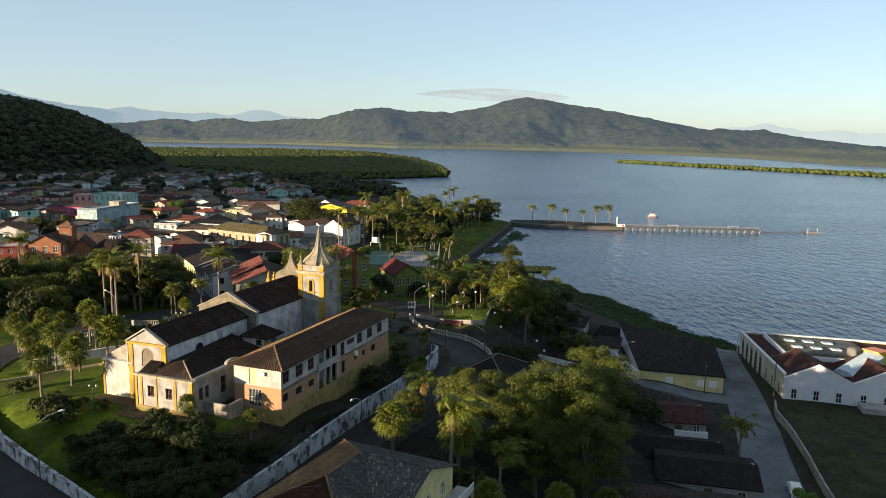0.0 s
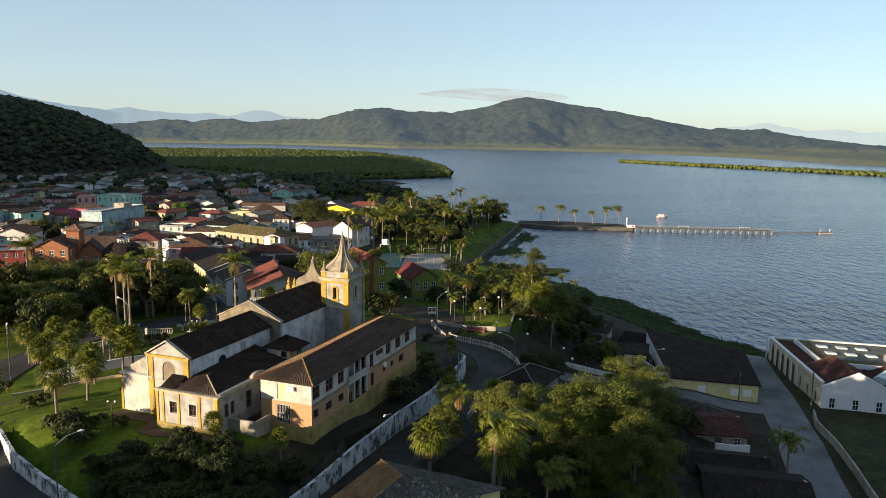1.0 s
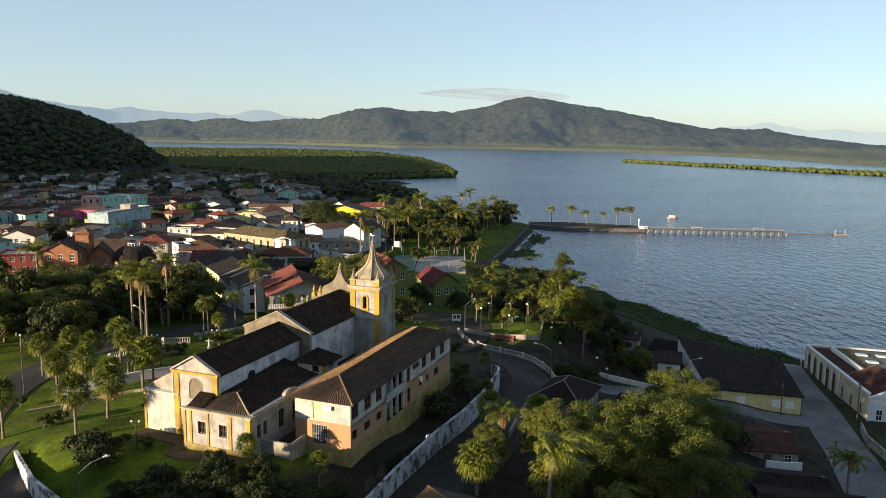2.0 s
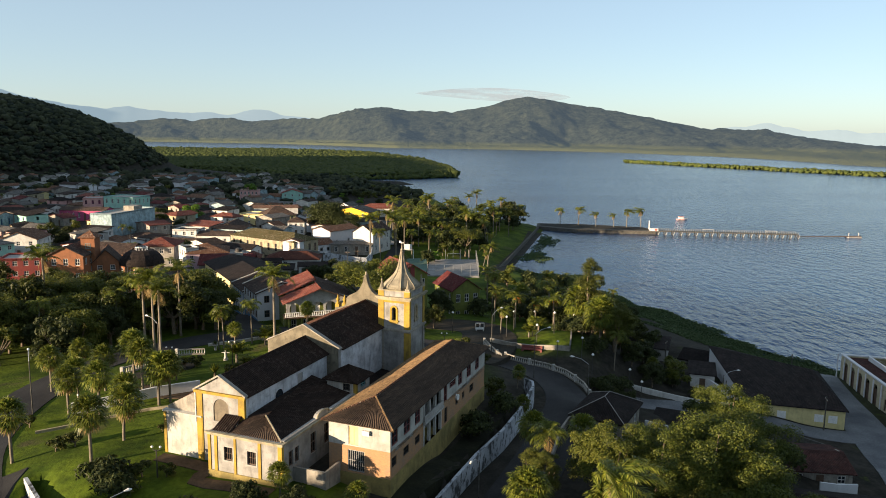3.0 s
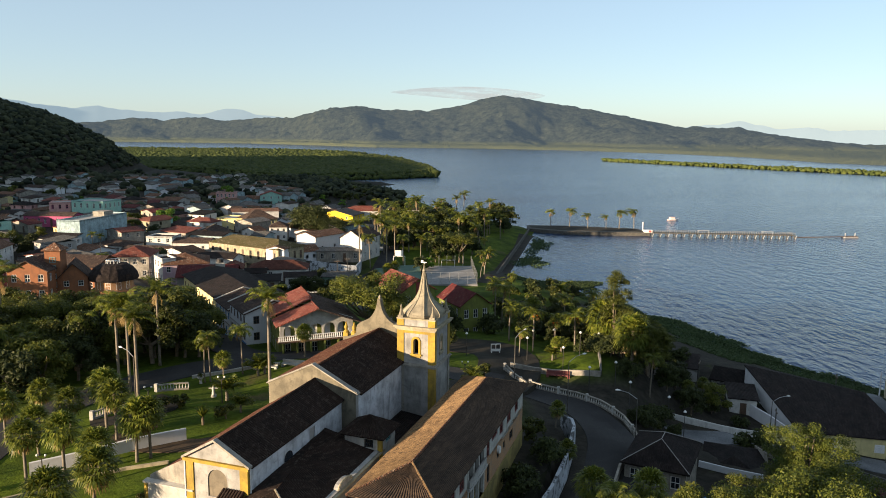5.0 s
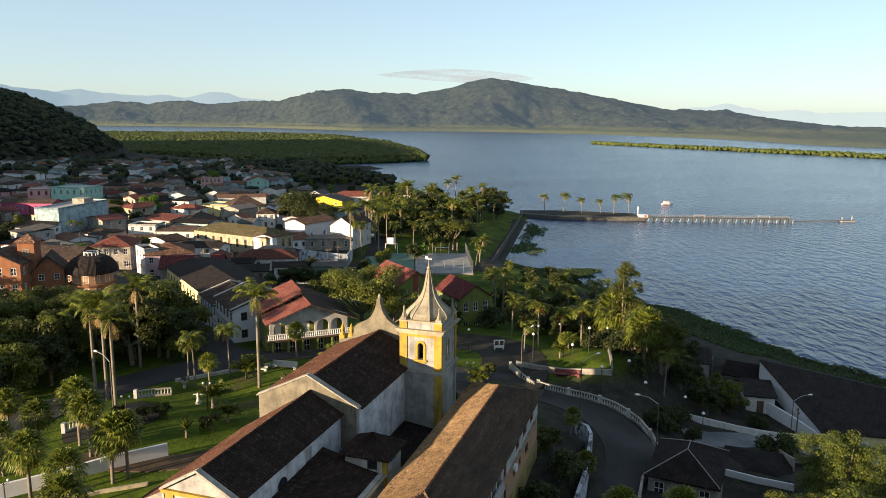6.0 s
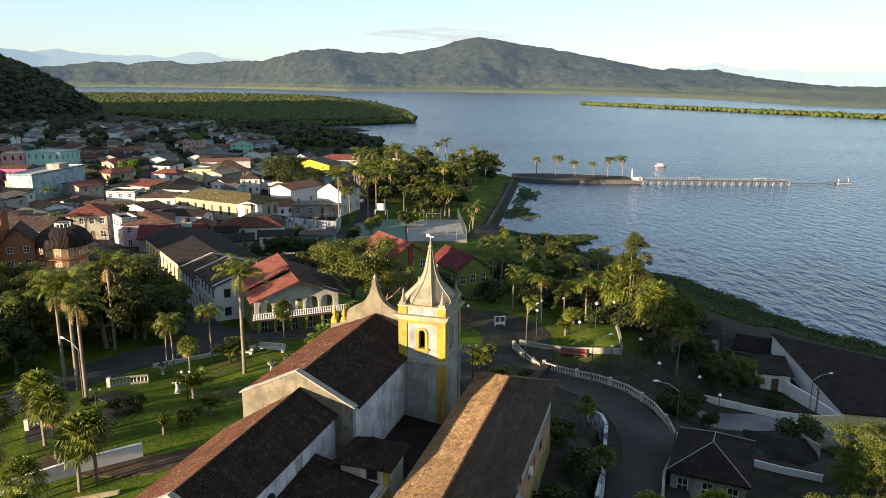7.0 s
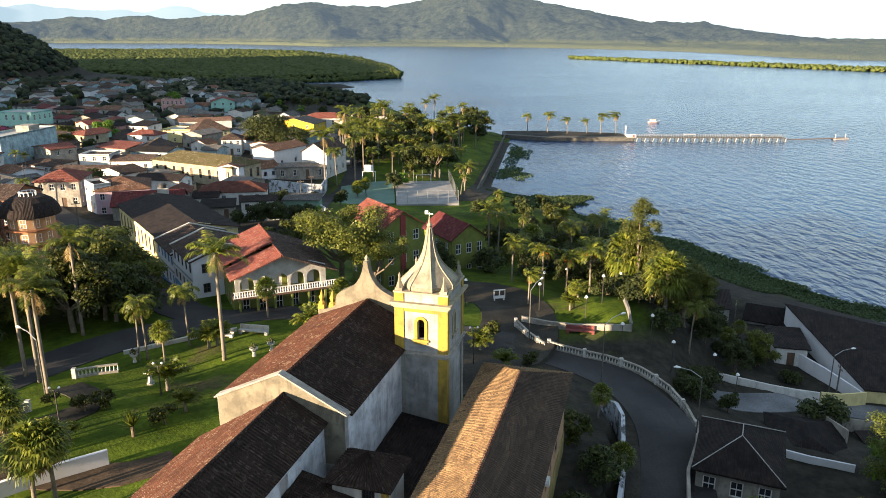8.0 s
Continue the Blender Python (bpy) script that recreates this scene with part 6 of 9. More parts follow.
# the rest of the town: small tiled houses along its streets
taken = [(o.location.x, o.location.y) for o in scene.objects if o.type == "EMPTY" and o.parent is None]
rng = np.random.default_rng(21)
tones = ["town_white", "white_old", "cream", "paleyellow", "town_white", "paleblue", "town_white", "grey", "town_white", "fresh_white", "cream", "pink", "mint", "white_old"]
roofs = ["tile_town", "tile_black", "tile_town", "tile_clay", "fibre", "tile_black", "tile_town", "tile_black", "fibre", "tile_maroon", "tile_black", "tile_town", "fibre", "tile_red"]
words = {"town_white": "whitewashed", "fresh_white": "bright white", "white_old": "stained white", "cream": "cream", "paleyellow": "pale yellow", "pink": "pink", "paleblue": "pale blue", "grey": "grey rendered", "mint": "mint green"}
rwords = {"tile_town": "dark tile", "tile_clay": "clay tile", "fibre": "grey sheet", "tile_black": "blackened tile", "tile_red": "red tile", "tile_maroon": "maroon tile"}
made = 0
far_plots = []
for row in range(42):
    for col in range(44):
        u_, v_ = -250 + row * 10.8 + rng.uniform(-1.6, 1.6), col * 12.4 + rng.uniform(-2.0, 2.0)
        x, y = -120 + u_ * 0.94 + v_ * -0.34, 268 + v_ * 0.94 + u_ * 0.34
        if not (-430 < x < -46 and 232 < y < 770) or x > -46 - max(0, (y - 440) * 0.5) or y < 232 + max(0, (-x - 130) * -0.2):
            continue
        if x > -62 and y < 300 or (-66 < x < -36 and 296 < y < 345):
            continue
        sd = float(shore_distance(np.array([x]), np.array([y]))[0])
        if sd < 45 or G(x, y) > 24 or any(math.hypot(x - tx, y - ty) < 10.4 for tx, ty in taken) or row % 7 == 6:
            continue
        if y > 535 and x + 25 < (51 - y) * 0.385 and (row * 7 + col) % 3 == 0:
            continue
        if y > 500 and rng.random() < 0.42:
            continue
        if y > 500 or made > 330:
            far_plots.append((x, y))
            taken.append((x, y))
            continue
        near = y < 350
        w, d, h = rng.uniform(6.5, 15) if near else rng.uniform(7.5, 13.5), rng.uniform(6.5, 11.5), rng.choice([3.2, 3.5, 3.9, 4.4, 6.0, 6.6])
        a = radians(-27 + rng.normal(0, 9))
        dx, dy = math.cos(a) * w / 2, math.sin(a) * w / 2
        fx, fy = x + math.sin(a) * d / 2, y - math.cos(a) * d / 2
        tone, rf = tones[rng.integers(len(tones))], roofs[rng.integers(len(roofs))]
        kind = ["gable", "gable", "hip", "shed"][rng.integers(4)]
        built = house((fx - dx, fy - dy), (fx + dx, fy + dy), d, h, rng.uniform(0.9, 1.8), M[tone], M[rf], kind, "xy"[rng.integers(2)], floors=2 if h > 5 else 1, wins=3 if near else 2, side=2 if near else 1,
              label="small %s house with a %s roof" % (words[tone], rwords[rf]), group="houses of the town")
        if rng.random() < 0.7:
            lean_to(built, w, d, h, rng)
        taken.append((x, y))
        made += 1


# the farthest houses, a quarter too small to tell apart
walls_far, roofs_far = [bmesh.new() for k in range(4)], [bmesh.new() for k in range(4)]
for x, y in far_plots:
    w, d, h, rh = 6 + 13 * rng.random() ** 2, rng.uniform(6.5, 11), rng.choice([3.0, 3.6, 4.6, 6.4]), rng.uniform(0.8, 2.2)
    bw, br_ = walls_far[rng.integers(4)], roofs_far[rng.integers(4)]
    m4 = pose(x, y, G(x, y), 0, 0, -27 + rng.normal(0, 9) + 90 * rng.integers(2))
    a, b = w / 2, d / 2
    for p0, p1, top in (((-a, -b), (a, -b), None), ((a, -b + 0.3), (a, b), [(0, h), (d - 0.3, h), (d / 2, h + rh)]), ((a - 0.3, b), (-a, b), None), ((-a, b - 0.3), (-a, -b + 0.3), [(0, h), (d - 0.6, h), (d / 2 - 0.3, h + rh)])):
        one = bmesh.new()
        L = math.hypot(p1[0] - p0[0], p1[1] - p0[1])
        panel(one, p0, p1, -1.2, h, 0.3, holes=[(L * 0.2, L * 0.2 + 1.1, 1.0, 2.4), (L * 0.62, L * 0.62 + 1.1, 1.0, 2.4)], top=top)
        one.transform(m4)
        keep = bpy.data.meshes.new("scratch")
        one.to_mesh(keep)
        one.free()
        bw.from_mesh(keep)
        bpy.data.meshes.remove(keep)
    a, b = a + 0.4, b + 0.4
    for q in ([(-a, -b, h), (a, -b, h), (a, 0, h + rh), (-a, 0, h + rh)], [(a, b, h), (-a, b, h), (-a, 0, h + rh), (a, 0, h + rh)]):
        slab(br_, [m4 @ Vector(k) for k in q], 0.18)
fq = thing("far_houses", "far quarter of small pale houses with dark roofs", "houses", pose(0, 0, 0), kind="stuff")
# paler walls and grey sheet roofs stand in for the haze of distance
for k in range(4):
    part("walls", walls_far[k], M[("town_white", "white_old", "paleblue", "fresh_white")[k]], fq)
    part("roofs", roofs_far[k], M[("fibre", "tile_town", "fibre", "tile_clay")[k]], fq)


# ---- plants ----
def leaf_cloud(name, centres, count, size, material, seed, flat=0.0):
    """Leaves scattered through lobes (x, y, z, r) of a crown, denser near their skins: bent quads, one mesh."""
    g = np.random.default_rng(seed)
    c = np.array(centres, float)
    wts = c[:, 3] ** 2
    pick = g.choice(len(c), count, p=wts / wts.sum())
    v = g.normal(size=(count, 3))
    v /= np.linalg.norm(v, axis=1)[:, None]
    v[:, 2] = np.where(v[:, 2] < -0.45, -v[:, 2], v[:, 2])
    rad = c[pick, 3] * (0.35 + 0.9 * g.random(count) ** 0.75)
    pos = c[pick, :3] + v * rad[:, None] * np.array([1, 1, 0.78])
    nrm = v + g.normal(scale=0.55, size=(count, 3)) + np.array([0, 0, flat])
    nrm /= np.linalg.norm(nrm, axis=1)[:, None]
    t = np.cross(nrm, g.normal(size=(count, 3)))
    t /= np.linalg.norm(t, axis=1)[:, None]
    b = np.cross(nrm, t)
    s = size * g.uniform(0.6, 1.4, count)[:, None]
    co = np.stack([pos - t * s, pos - b * s * 0.5 - nrm * s * 0.12, pos + t * s, pos + b * s * 0.5 - nrm * s * 0.12], 1).reshape(-1, 3)
    me = bpy.data.meshes.new(name)
    me.from_pydata(co.tolist(), [], np.arange(count * 4).reshape(-1, 4).tolist())
    me.materials.append(material)
    return me


def limb(bm, p0, p1, r0, r1, bend, n=6):
    p0, p1 = Vector(p0), Vector(p1)
    mid = (p0 + p1) / 2 + Vector(bend)
    tube(bm, [(p0, r0), (p0.lerp(mid, 0.6), r0 * 0.85), (mid.lerp(p1, 0.4), (r0 + r1) / 2), (p1, r1)], n, cap=False)


def broad_tree(label, height, spread, material, seed, leaves=5200, size=0.3, lobes=16, umbrella=False, kind="tree", lump=(0.22, 0.4)):
    """Trunk, limbs and a ragged crown."""
    g = np.random.default_rng(seed)
    tr = thing(kind, label, kind, pose(0, 0, 0))
    bm = bmesh.new()
    fork = height * (0.42 if umbrella else 0.3)
    limb(bm, (0, 0, -0.6), (0.2, 0.1, fork), height * 0.03 + 0.08, height * 0.022 + 0.05, (0.15, -0.1, 0), 8)
    cs = []
    for k in range(lobes):
        a, rr = g.uniform(0, math.tau), spread * math.sqrt(g.random()) * 0.78
        z = height * (g.uniform(0.66, 0.9) if umbrella else g.uniform(0.4, 0.92) - 0.25 * (rr / spread) ** 2)
        r = spread * g.uniform(*lump) * (0.8 if umbrella else 1)
        c = (rr * math.cos(a), rr * math.sin(a), z)
        cs.append((*c, r))
        if k < 9:
            limb(bm, (0.2, 0.1, fork * g.uniform(0.75, 1.0)), c, height * 0.013 + 0.03, 0.03, (c[0] * 0.1, c[1] * 0.1, -height * 0.04), 5)
    part("trunk", bm, M["bark"], tr, smooth=True)
    part("crown", leaf_cloud("crown", cs, leaves, size, material, seed + 1, 0.6 if umbrella else 0.15), None, tr)
    return tr




def palm_crown(fronds, length, droop, leaflets, blade, seed, rise=(10, 75), wind=0.0):
    g = np.random.default_rng(seed)
    co, fa = [], []

    def tri(*q):
        k = len(co)
        co.extend(q)
        fa.append(tuple(range(k, k + len(q))))
    for i in range(fronds):
        a = math.tau * (i * 0.381966) + g.uniform(-0.2, 0.2)
        up = radians(g.uniform(*rise))
        L = length * g.uniform(0.8, 1.1)
        d = Vector((math.cos(a), math.sin(a), 0))
        side = Vector((-d.y, d.x, 0))
        prev = None
        pts = []
        for k in range(leaflets + 1):
            s = k / leaflets
            ang = up - s * s * droop
            step = L / leaflets
            prev = Vector((0, 0, 0.1)) if prev is None else prev + (d * math.cos(ang) + Vector((0, 0, math.sin(ang)))) * step + Vector((wind, wind * 0.8, 0)) * s * step
            pts.append(prev)
        for k in range(leaflets):
            p0, p1 = pts[k], pts[k + 1]
            w = 0.035 * (1 - k / leaflets) + 0.012
            tri(p0 - side * w, p0 + side * w, p1 + side * w, p1 - side * w)
            if k < 1:
                continue
            s = k / leaflets
            bl = blade * (math.sin(math.pi * min(1, s * 0.86 + 0.12)) ** 0.6) * g.uniform(0.85, 1.1)
            fwd = (p1 - p0).normalized()
            for sg in (-1, 1):
                for half in (0.0, 0.5):
                    b0 = p0.lerp(p1, half)
                    tip = b0 + side * sg * bl * 0.82 + fwd * bl * 0.5 + Vector((0, 0, -0.42 * bl * g.uniform(0.4, 1.5))) + Vector((wind, wind, 0)) * bl * 0.5
                    mid = b0.lerp(tip, 0.55) + Vector((0, 0, 0.1 * bl))
                    wv = fwd * (0.055 + 0.02 * blade)
                    tri(b0, mid + wv, tip, mid - wv)
    me = bpy.data.meshes.new("crown")
    me.from_pydata([tuple(q) for q in co], [], fa)
    return me


def fan_crown(leaves, stalk, blade, seed, rise=(-50, 86)):
    """Round crown of fan leaves: a stalk each, and stiff blades fanned out from its end."""
    g = np.random.default_rng(seed)
    co, fa = [], []

    def face(*q):
        fa.append(tuple(range(len(co), len(co) + len(q))))
        co.extend(q)
    for i in range(leaves):
        a = i * 2.39996 + g.uniform(-0.25, 0.25)
        up = radians(rise[0] + (rise[1] - rise[0]) * ((i + 0.5) / leaves) ** 0.8)
        d = Vector((math.cos(a) * math.cos(up), math.sin(a) * math.cos(up), math.sin(up)))
        side = Vector((-math.sin(a), math.cos(a), 0))
        nrm = d.cross(side)
        tip = d * stalk * g.uniform(0.8, 1.15) + Vector((0, 0, -0.12 * stalk))
        face(side * -0.025, side * 0.025, tip + side * 0.02, tip - side * 0.02)
        for k in range(11):
            b = radians(-95 + 19 * k + g.uniform(-5, 5))
            w = d * math.cos(b) + side * math.sin(b)
            r = blade * g.uniform(0.85, 1.1) * (0.75 + 0.25 * math.cos(b))
            mid = tip + w * r * 0.6 + nrm * 0.06
            end = tip + w * r + Vector((0, 0, -0.3 * r * g.uniform(0.5, 1.5)))
            x = w.cross(nrm) * 0.075 * blade
            face(tip, mid + x, end, mid - x)
    me = bpy.data.meshes.new("crown")
    me.from_pydata([tuple(q) for q in co], [], fa)
    return me


def fan_palm(label, height, r0, r1, leaves, stalk, blade, seed, bend=(0, 0), group=""):
    pm = thing("palm", label, "palm tree", pose(0, 0, 0), group)
    bm = bmesh.new()
    tube(bm, [((bend[0] * q * q, bend[1] * q * q, -0.5 + (height + 0.5) * q), (r0 * (1 - q) + r1 * q) * (1.2 if q == 0 else 1)) for q in [k / 8 for k in range(9)]], 8)
    part("trunk", bm, M["palm_bark"], pm, smooth=True)
    me = fan_crown(leaves, stalk, blade, seed)
    me.materials.append(M["frond"])
    part("crown", me, None, pm, at=pose(bend[0], bend[1], height))
    me = fan_crown(max(5, leaves // 6), stalk * 0.8, blade * 0.8, seed + 5, (-82, -50))
    me.materials.append(M["frond_dry"])
    part("dead_fronds", me, None, pm, "dry brown hanging fan leaves", at=pose(bend[0], bend[1], height - 0.15))
    return pm


def palm(label, height, r0, r1, fronds, length, droop, leaflets, blade, seed, rise=(5, 78), bend=(0, 0), wind=0.0, material="frond", fruit=False, dry=True, group=""):
    pm = thing("palm", label, "palm tree", pose(0, 0, 0), group)
    bm = bmesh.new()
    rings = []
    for k in range(9):
        s = k / 8
        rings.append(((bend[0] * s * s, bend[1] * s * s, -0.5 + (height + 0.5) * s), (r0 * (1 - s) + r1 * s) * (1.18 if k == 0 else 1)))
    tube(bm, rings, 8)
    part("trunk", bm, M["palm_bark"], pm, smooth=True)
    me = palm_crown(fronds, length, droop, leaflets, blade, seed, rise, wind)
    me.materials.append(M[material])
    part("crown", me, None, pm, at=pose(bend[0], bend[1], height))
    if dry:
        me = palm_crown(max(3, fronds // 4), length * 0.7, 0.7, max(5, leaflets // 2), blade * 0.7, seed + 9, (-65, -35))
        me.materials.append(M["frond_dry"])
        part("dead_fronds", me, None, pm, "dry brown hanging fronds", at=pose(bend[0], bend[1], height - 0.1))
    if fruit:
        me = leaf_cloud("flower_cluster", [(0.4, -0.4, -0.6, 0.45), (-0.4, -0.2, -0.7, 0.35)], 90, 0.14, M["flowers"], seed)
        part("flower_cluster", me, None, pm, "orange-red fruit cluster", at=pose(bend[0], bend[1], height))
    return pm


def plant(kind, x, y, scale=1.0, turn=None, dz=0.0, label=""):
    a = turn if turn is not None else (x * 37 + y * 91) % 360
    src = KINDS[kind]
    if kind not in USED:
        USED.add(kind)
        ob = src
        ob.matrix_basis = pose(x, y, G(x, y) + dz, 0, 0, a)
    else:
        ob = copy_thing(src, pose(x, y, G(x, y) + dz, 0, 0, a))
    ob.scale = (scale,) * 3
    if label:
        ob["label"] = label
    return ob


USED = set()
KINDS = {
    "royal": palm("tall royal palm with a smooth grey trunk", 13.5, 0.25, 0.18, 19, 4.2, 1.5, 15, 1.0, 1, (0, 70), group="tall palms"),
    "royal_b": palm("tall slender palm with drooping fronds", 10.5, 0.2, 0.14, 17, 3.7, 1.9, 14, 0.95, 2, (-5, 60), (0.5, 0.2), group="tall palms"),
    "lawn": fan_palm("short fan palm with a dense round crown", 4.6, 0.15, 0.12, 62, 0.95, 0.95, 3, group="lawn palms"),
    "lawn_b": fan_palm("young fan palm with bright green leaves", 3.4, 0.13, 0.1, 54, 0.9, 0.9, 4, (0.3, -0.1), group="lawn palms"),
}
KINDS.update({
    "coco": palm("coconut palm bent by the wind", 8.5, 0.22, 0.13, 18, 3.4, 1.5, 13, 0.9, 5, (-10, 70), (1.4, 0.4), 0.3, group="waterfront palms"),
    "fruit": palm("queen palm with an orange fruit cluster", 7.0, 0.18, 0.14, 15, 3.2, 1.7, 13, 0.9, 6, (0, 75), (0.2, 0.1), 0.25, fruit=True, group="park palms"),
    "windy": palm("palm with yellow-green fronds swept by wind", 6.0, 0.17, 0.13, 16, 3.0, 1.8, 12, 0.9, 7, (0, 70), (0.2, 0.2), 0.5, group="park palms"),
    "fan": fan_palm("bushy fan palm with a shaggy yellow-green crown", 4.2, 0.24, 0.2, 90, 1.5, 1.25, 8, group="garden palms"),
    "cluster": palm("clump of low arching palm fronds", 1.2, 0.2, 0.16, 24, 2.3, 1.0, 10, 0.7, 9, (20, 86), dry=False, group="garden palms"),
})
KINDS.update({
    "big_a": broad_tree("large broadleaf tree with a rounded ragged crown", 12, 6.5, M["leaf_a"], 31, 5000, 0.3, 40, lump=(0.13, 0.3)),
    "big_b": broad_tree("broadleaf tree with yellow-green leaves", 9.5, 4.6, M["leaf_b"], 41, 4600, 0.27, 34, lump=(0.13, 0.3)),
    "big_c": broad_tree("dark dense broadleaf tree crown", 8.5, 4.6, M["leaf_c"], 51, 3900, 0.3, 34, lump=(0.13, 0.3)),
    "near_a": broad_tree("large broadleaf tree with a dense ragged crown", 12.5, 6.6, M["leaf_d"], 231, 42000, 0.105, 120, lump=(0.05, 0.2)),
    "tall": broad_tree("tall ragged tree with sparse upper crown", 18.5, 3.4, M["leaf_a"], 271, 15000, 0.15, 46, lump=(0.16, 0.45)),
    "near_b": broad_tree("leafy yellow-green tree with fine leaves", 10.5, 5.0, M["leaf_b"], 241, 32000, 0.1, 95, lump=(0.05, 0.22)),
})
KINDS.update({
    "far_a": broad_tree("green broadleaf tree among the houses", 11, 5.8, M["leaf_a"], 131, 1700, 0.55, 18),
    "far_b": broad_tree("yellow-green broadleaf tree in a garden", 9.5, 4.8, M["leaf_b"], 141, 1500, 0.5, 16),
    "far_c": broad_tree("dark green broadleaf garden tree", 8.5, 4.8, M["leaf_c"], 151, 1600, 0.52, 16),
    "umbrella": broad_tree("spreading tree with a flat feathery crown", 10.5, 6.6, M["leaf_b"], 61, 12000, 0.17, 44, True, lump=(0.13, 0.3)),
    "mango": broad_tree("big dark round mango tree", 15, 10.5, M["leaf_c"], 71, 12000, 0.38, 40),
    "near_c": broad_tree("dark rounded garden tree with dense leaves", 8.5, 5.4, M["leaf_c"], 251, 9000, 0.27, 50, lump=(0.11, 0.28)),
    "lime": broad_tree("small bright green rounded tree", 6.5, 3.6, M["leaf_lime"], 81, 3000, 0.32, 12),
    "shrub": broad_tree("low leafy green garden shrub", 2.2, 1.6, M["leaf_a"], 91, 1100, 0.18, 9, kind="shrub"),
    "shrub_dark": broad_tree("dark spreading leafy bush", 3.4, 2.9, M["leaf_c"], 95, 1500, 0.27, 14, kind="shrub"),
})
bm = bmesh.new()
g_ = np.random.default_rng(4)
for k in range(34):
    a, up = k * 2.39996, radians(g_.uniform(15, 85))
    d = Vector((math.cos(a) * math.cos(up), math.sin(a) * math.cos(up), math.sin(up)))
    s = Vector((-math.sin(a), math.cos(a), 0)) * 0.09
    p0 = Vector((0, 0, 0.9))
    poly(bm, [p0 - s, p0 + d * 0.8 - s * 1.2, p0 + d * 1.5, p0 + d * 0.8 + s * 1.2, p0 + s])
ag = thing("agave", "spiky agave with stiff sword leaves", "plant", pose(0, 0, 0))
part("leaves", bm, M["frond"], ag)
bm = bmesh.new()
tube(bm, [((0, 0, -0.2), 0.16), ((0, 0, 1.0), 0.13)], 7)
part("stem", bm, M["bark"], ag)
KINDS["agave"] = ag

# lawn beside the church
for k, (x, y, s) in enumerate([(-65.9, 97.5, 1.0), (-55.3, 94.9, 1.05), (-54.6, 101.5, 1.0), (-66.2, 110.9, 0.95), (-62.3, 111.5, 1.0), (-55.6, 114.7, 1.05), (-54.4, 115.7, 0.95), (-60.5, 121, 1.0), (-68.5, 118, 0.9),
                               (-63.0, 124, 1.05), (-66, 121, 0.9), (-57.5, 109.5, 0.9), (-72, 126, 0.85), (-74, 121, 0.9)]):
    plant(("lawn", "lawn_b")[k % 3 == 2], x, y, s * (1.3 if k % 3 < 2 else 1.5))
for x, y, s in [(-46.8, 145.0, 1.0), (-68.9, 142.2, 0.93), (-66.6, 140.5, 1.0), (-63.7, 136.1, 0.9), (-67.5, 155.3, 0.95), (-95, 158, 1.05)]:
    plant("royal", x, y, s)
for x, y, s in [(-57.4, 146.6, 0.62), (-56.6, 147.0, 0.7), (-52.4, 150.5, 0.72), (-70, 160, 0.9), (-78, 152, 0.85)]:
    plant("royal_b", x, y, s)
for x, y, s in [(-54.2, 145.9, 0.9), (-43.5, 158, 1.0), (-33, 156, 1.1)]:
    plant("lawn", x, y, s)
for x, y, s in [(-51.3, 137.0, 1.3), (-49.5, 148.9, 1.2), (-48.6, 149.6, 1.1), (-36.9, 152.3, 1.3), (-34.5, 151.0, 1.2), (-47.8, 131.0, 0.9), (-57, 125, 0.7)]:
    plant("cluster", x, y, s)
plant("agave", -51.4, 125.8, 1.15)
for x, y, s in [(-58, 131, 0.8), (-56.5, 132.3, 0.8), (-49, 128, 0.9), (-61.8, 99.5, 0.7), (-60, 100.2, 0.75), (-48.5, 92.3, 0.8), (-46.0, 92.8, 0.6), (-51, 104, 0.4), (-62, 133, 0.6), (-70, 108, 0.7)]:
    plant("shrub", x, y, s)
for x, y, s in [(-52.0, 90.5, 1.0), (-50, 89, 0.8), (-40.5, 83, 0.9)]:
    plant("shrub_dark", x, y, s)
for x, y, s in [(-34.4, 81.0, 0.55), (-37.8, 79.4, 0.5), (-29.6, 80.0, 0.6), (-32.2, 76.5, 0.55), (-26.0, 81.5, 0.5), (-35, 84.3, 0.45), (-30.5, 84.5, 0.42), (-36.0, 75.5, 0.52), (-28.0, 75.0, 0.55), (-40.8, 78.4, 0.42), (-31.0, 72.0, 0.5), (-25.2, 77.5, 0.45), (-44.5, 83.0, 0.34), (-22.6, 84.5, 0.36)]:
    plant("near_c", x, y, s, dz=-1.2 * s)
for x, y, s in [(-32.4, 87.5, 0.85), (-24.4, 86.6, 0.85)]:
    plant("lawn_b", x, y, s)
# square below the lawn: a belt of trees before the houses
def off_roads(x, y, gap):
    """Whether a place keeps clear of the loop street and of the town street."""
    for line, gap in ((LOOP, gap), (STREET, gap - 2)):
        for (ax, ay), (bx_, by_) in zip(line, line[1:]):
            dx, dy = bx_ - ax, by_ - ay
            t = min(1, max(0, ((x - ax) * dx + (y - ay) * dy) / (dx * dx + dy * dy)))
            if math.hypot(x - ax - t * dx, y - ay - t * dy) < gap:
                return False
    return True


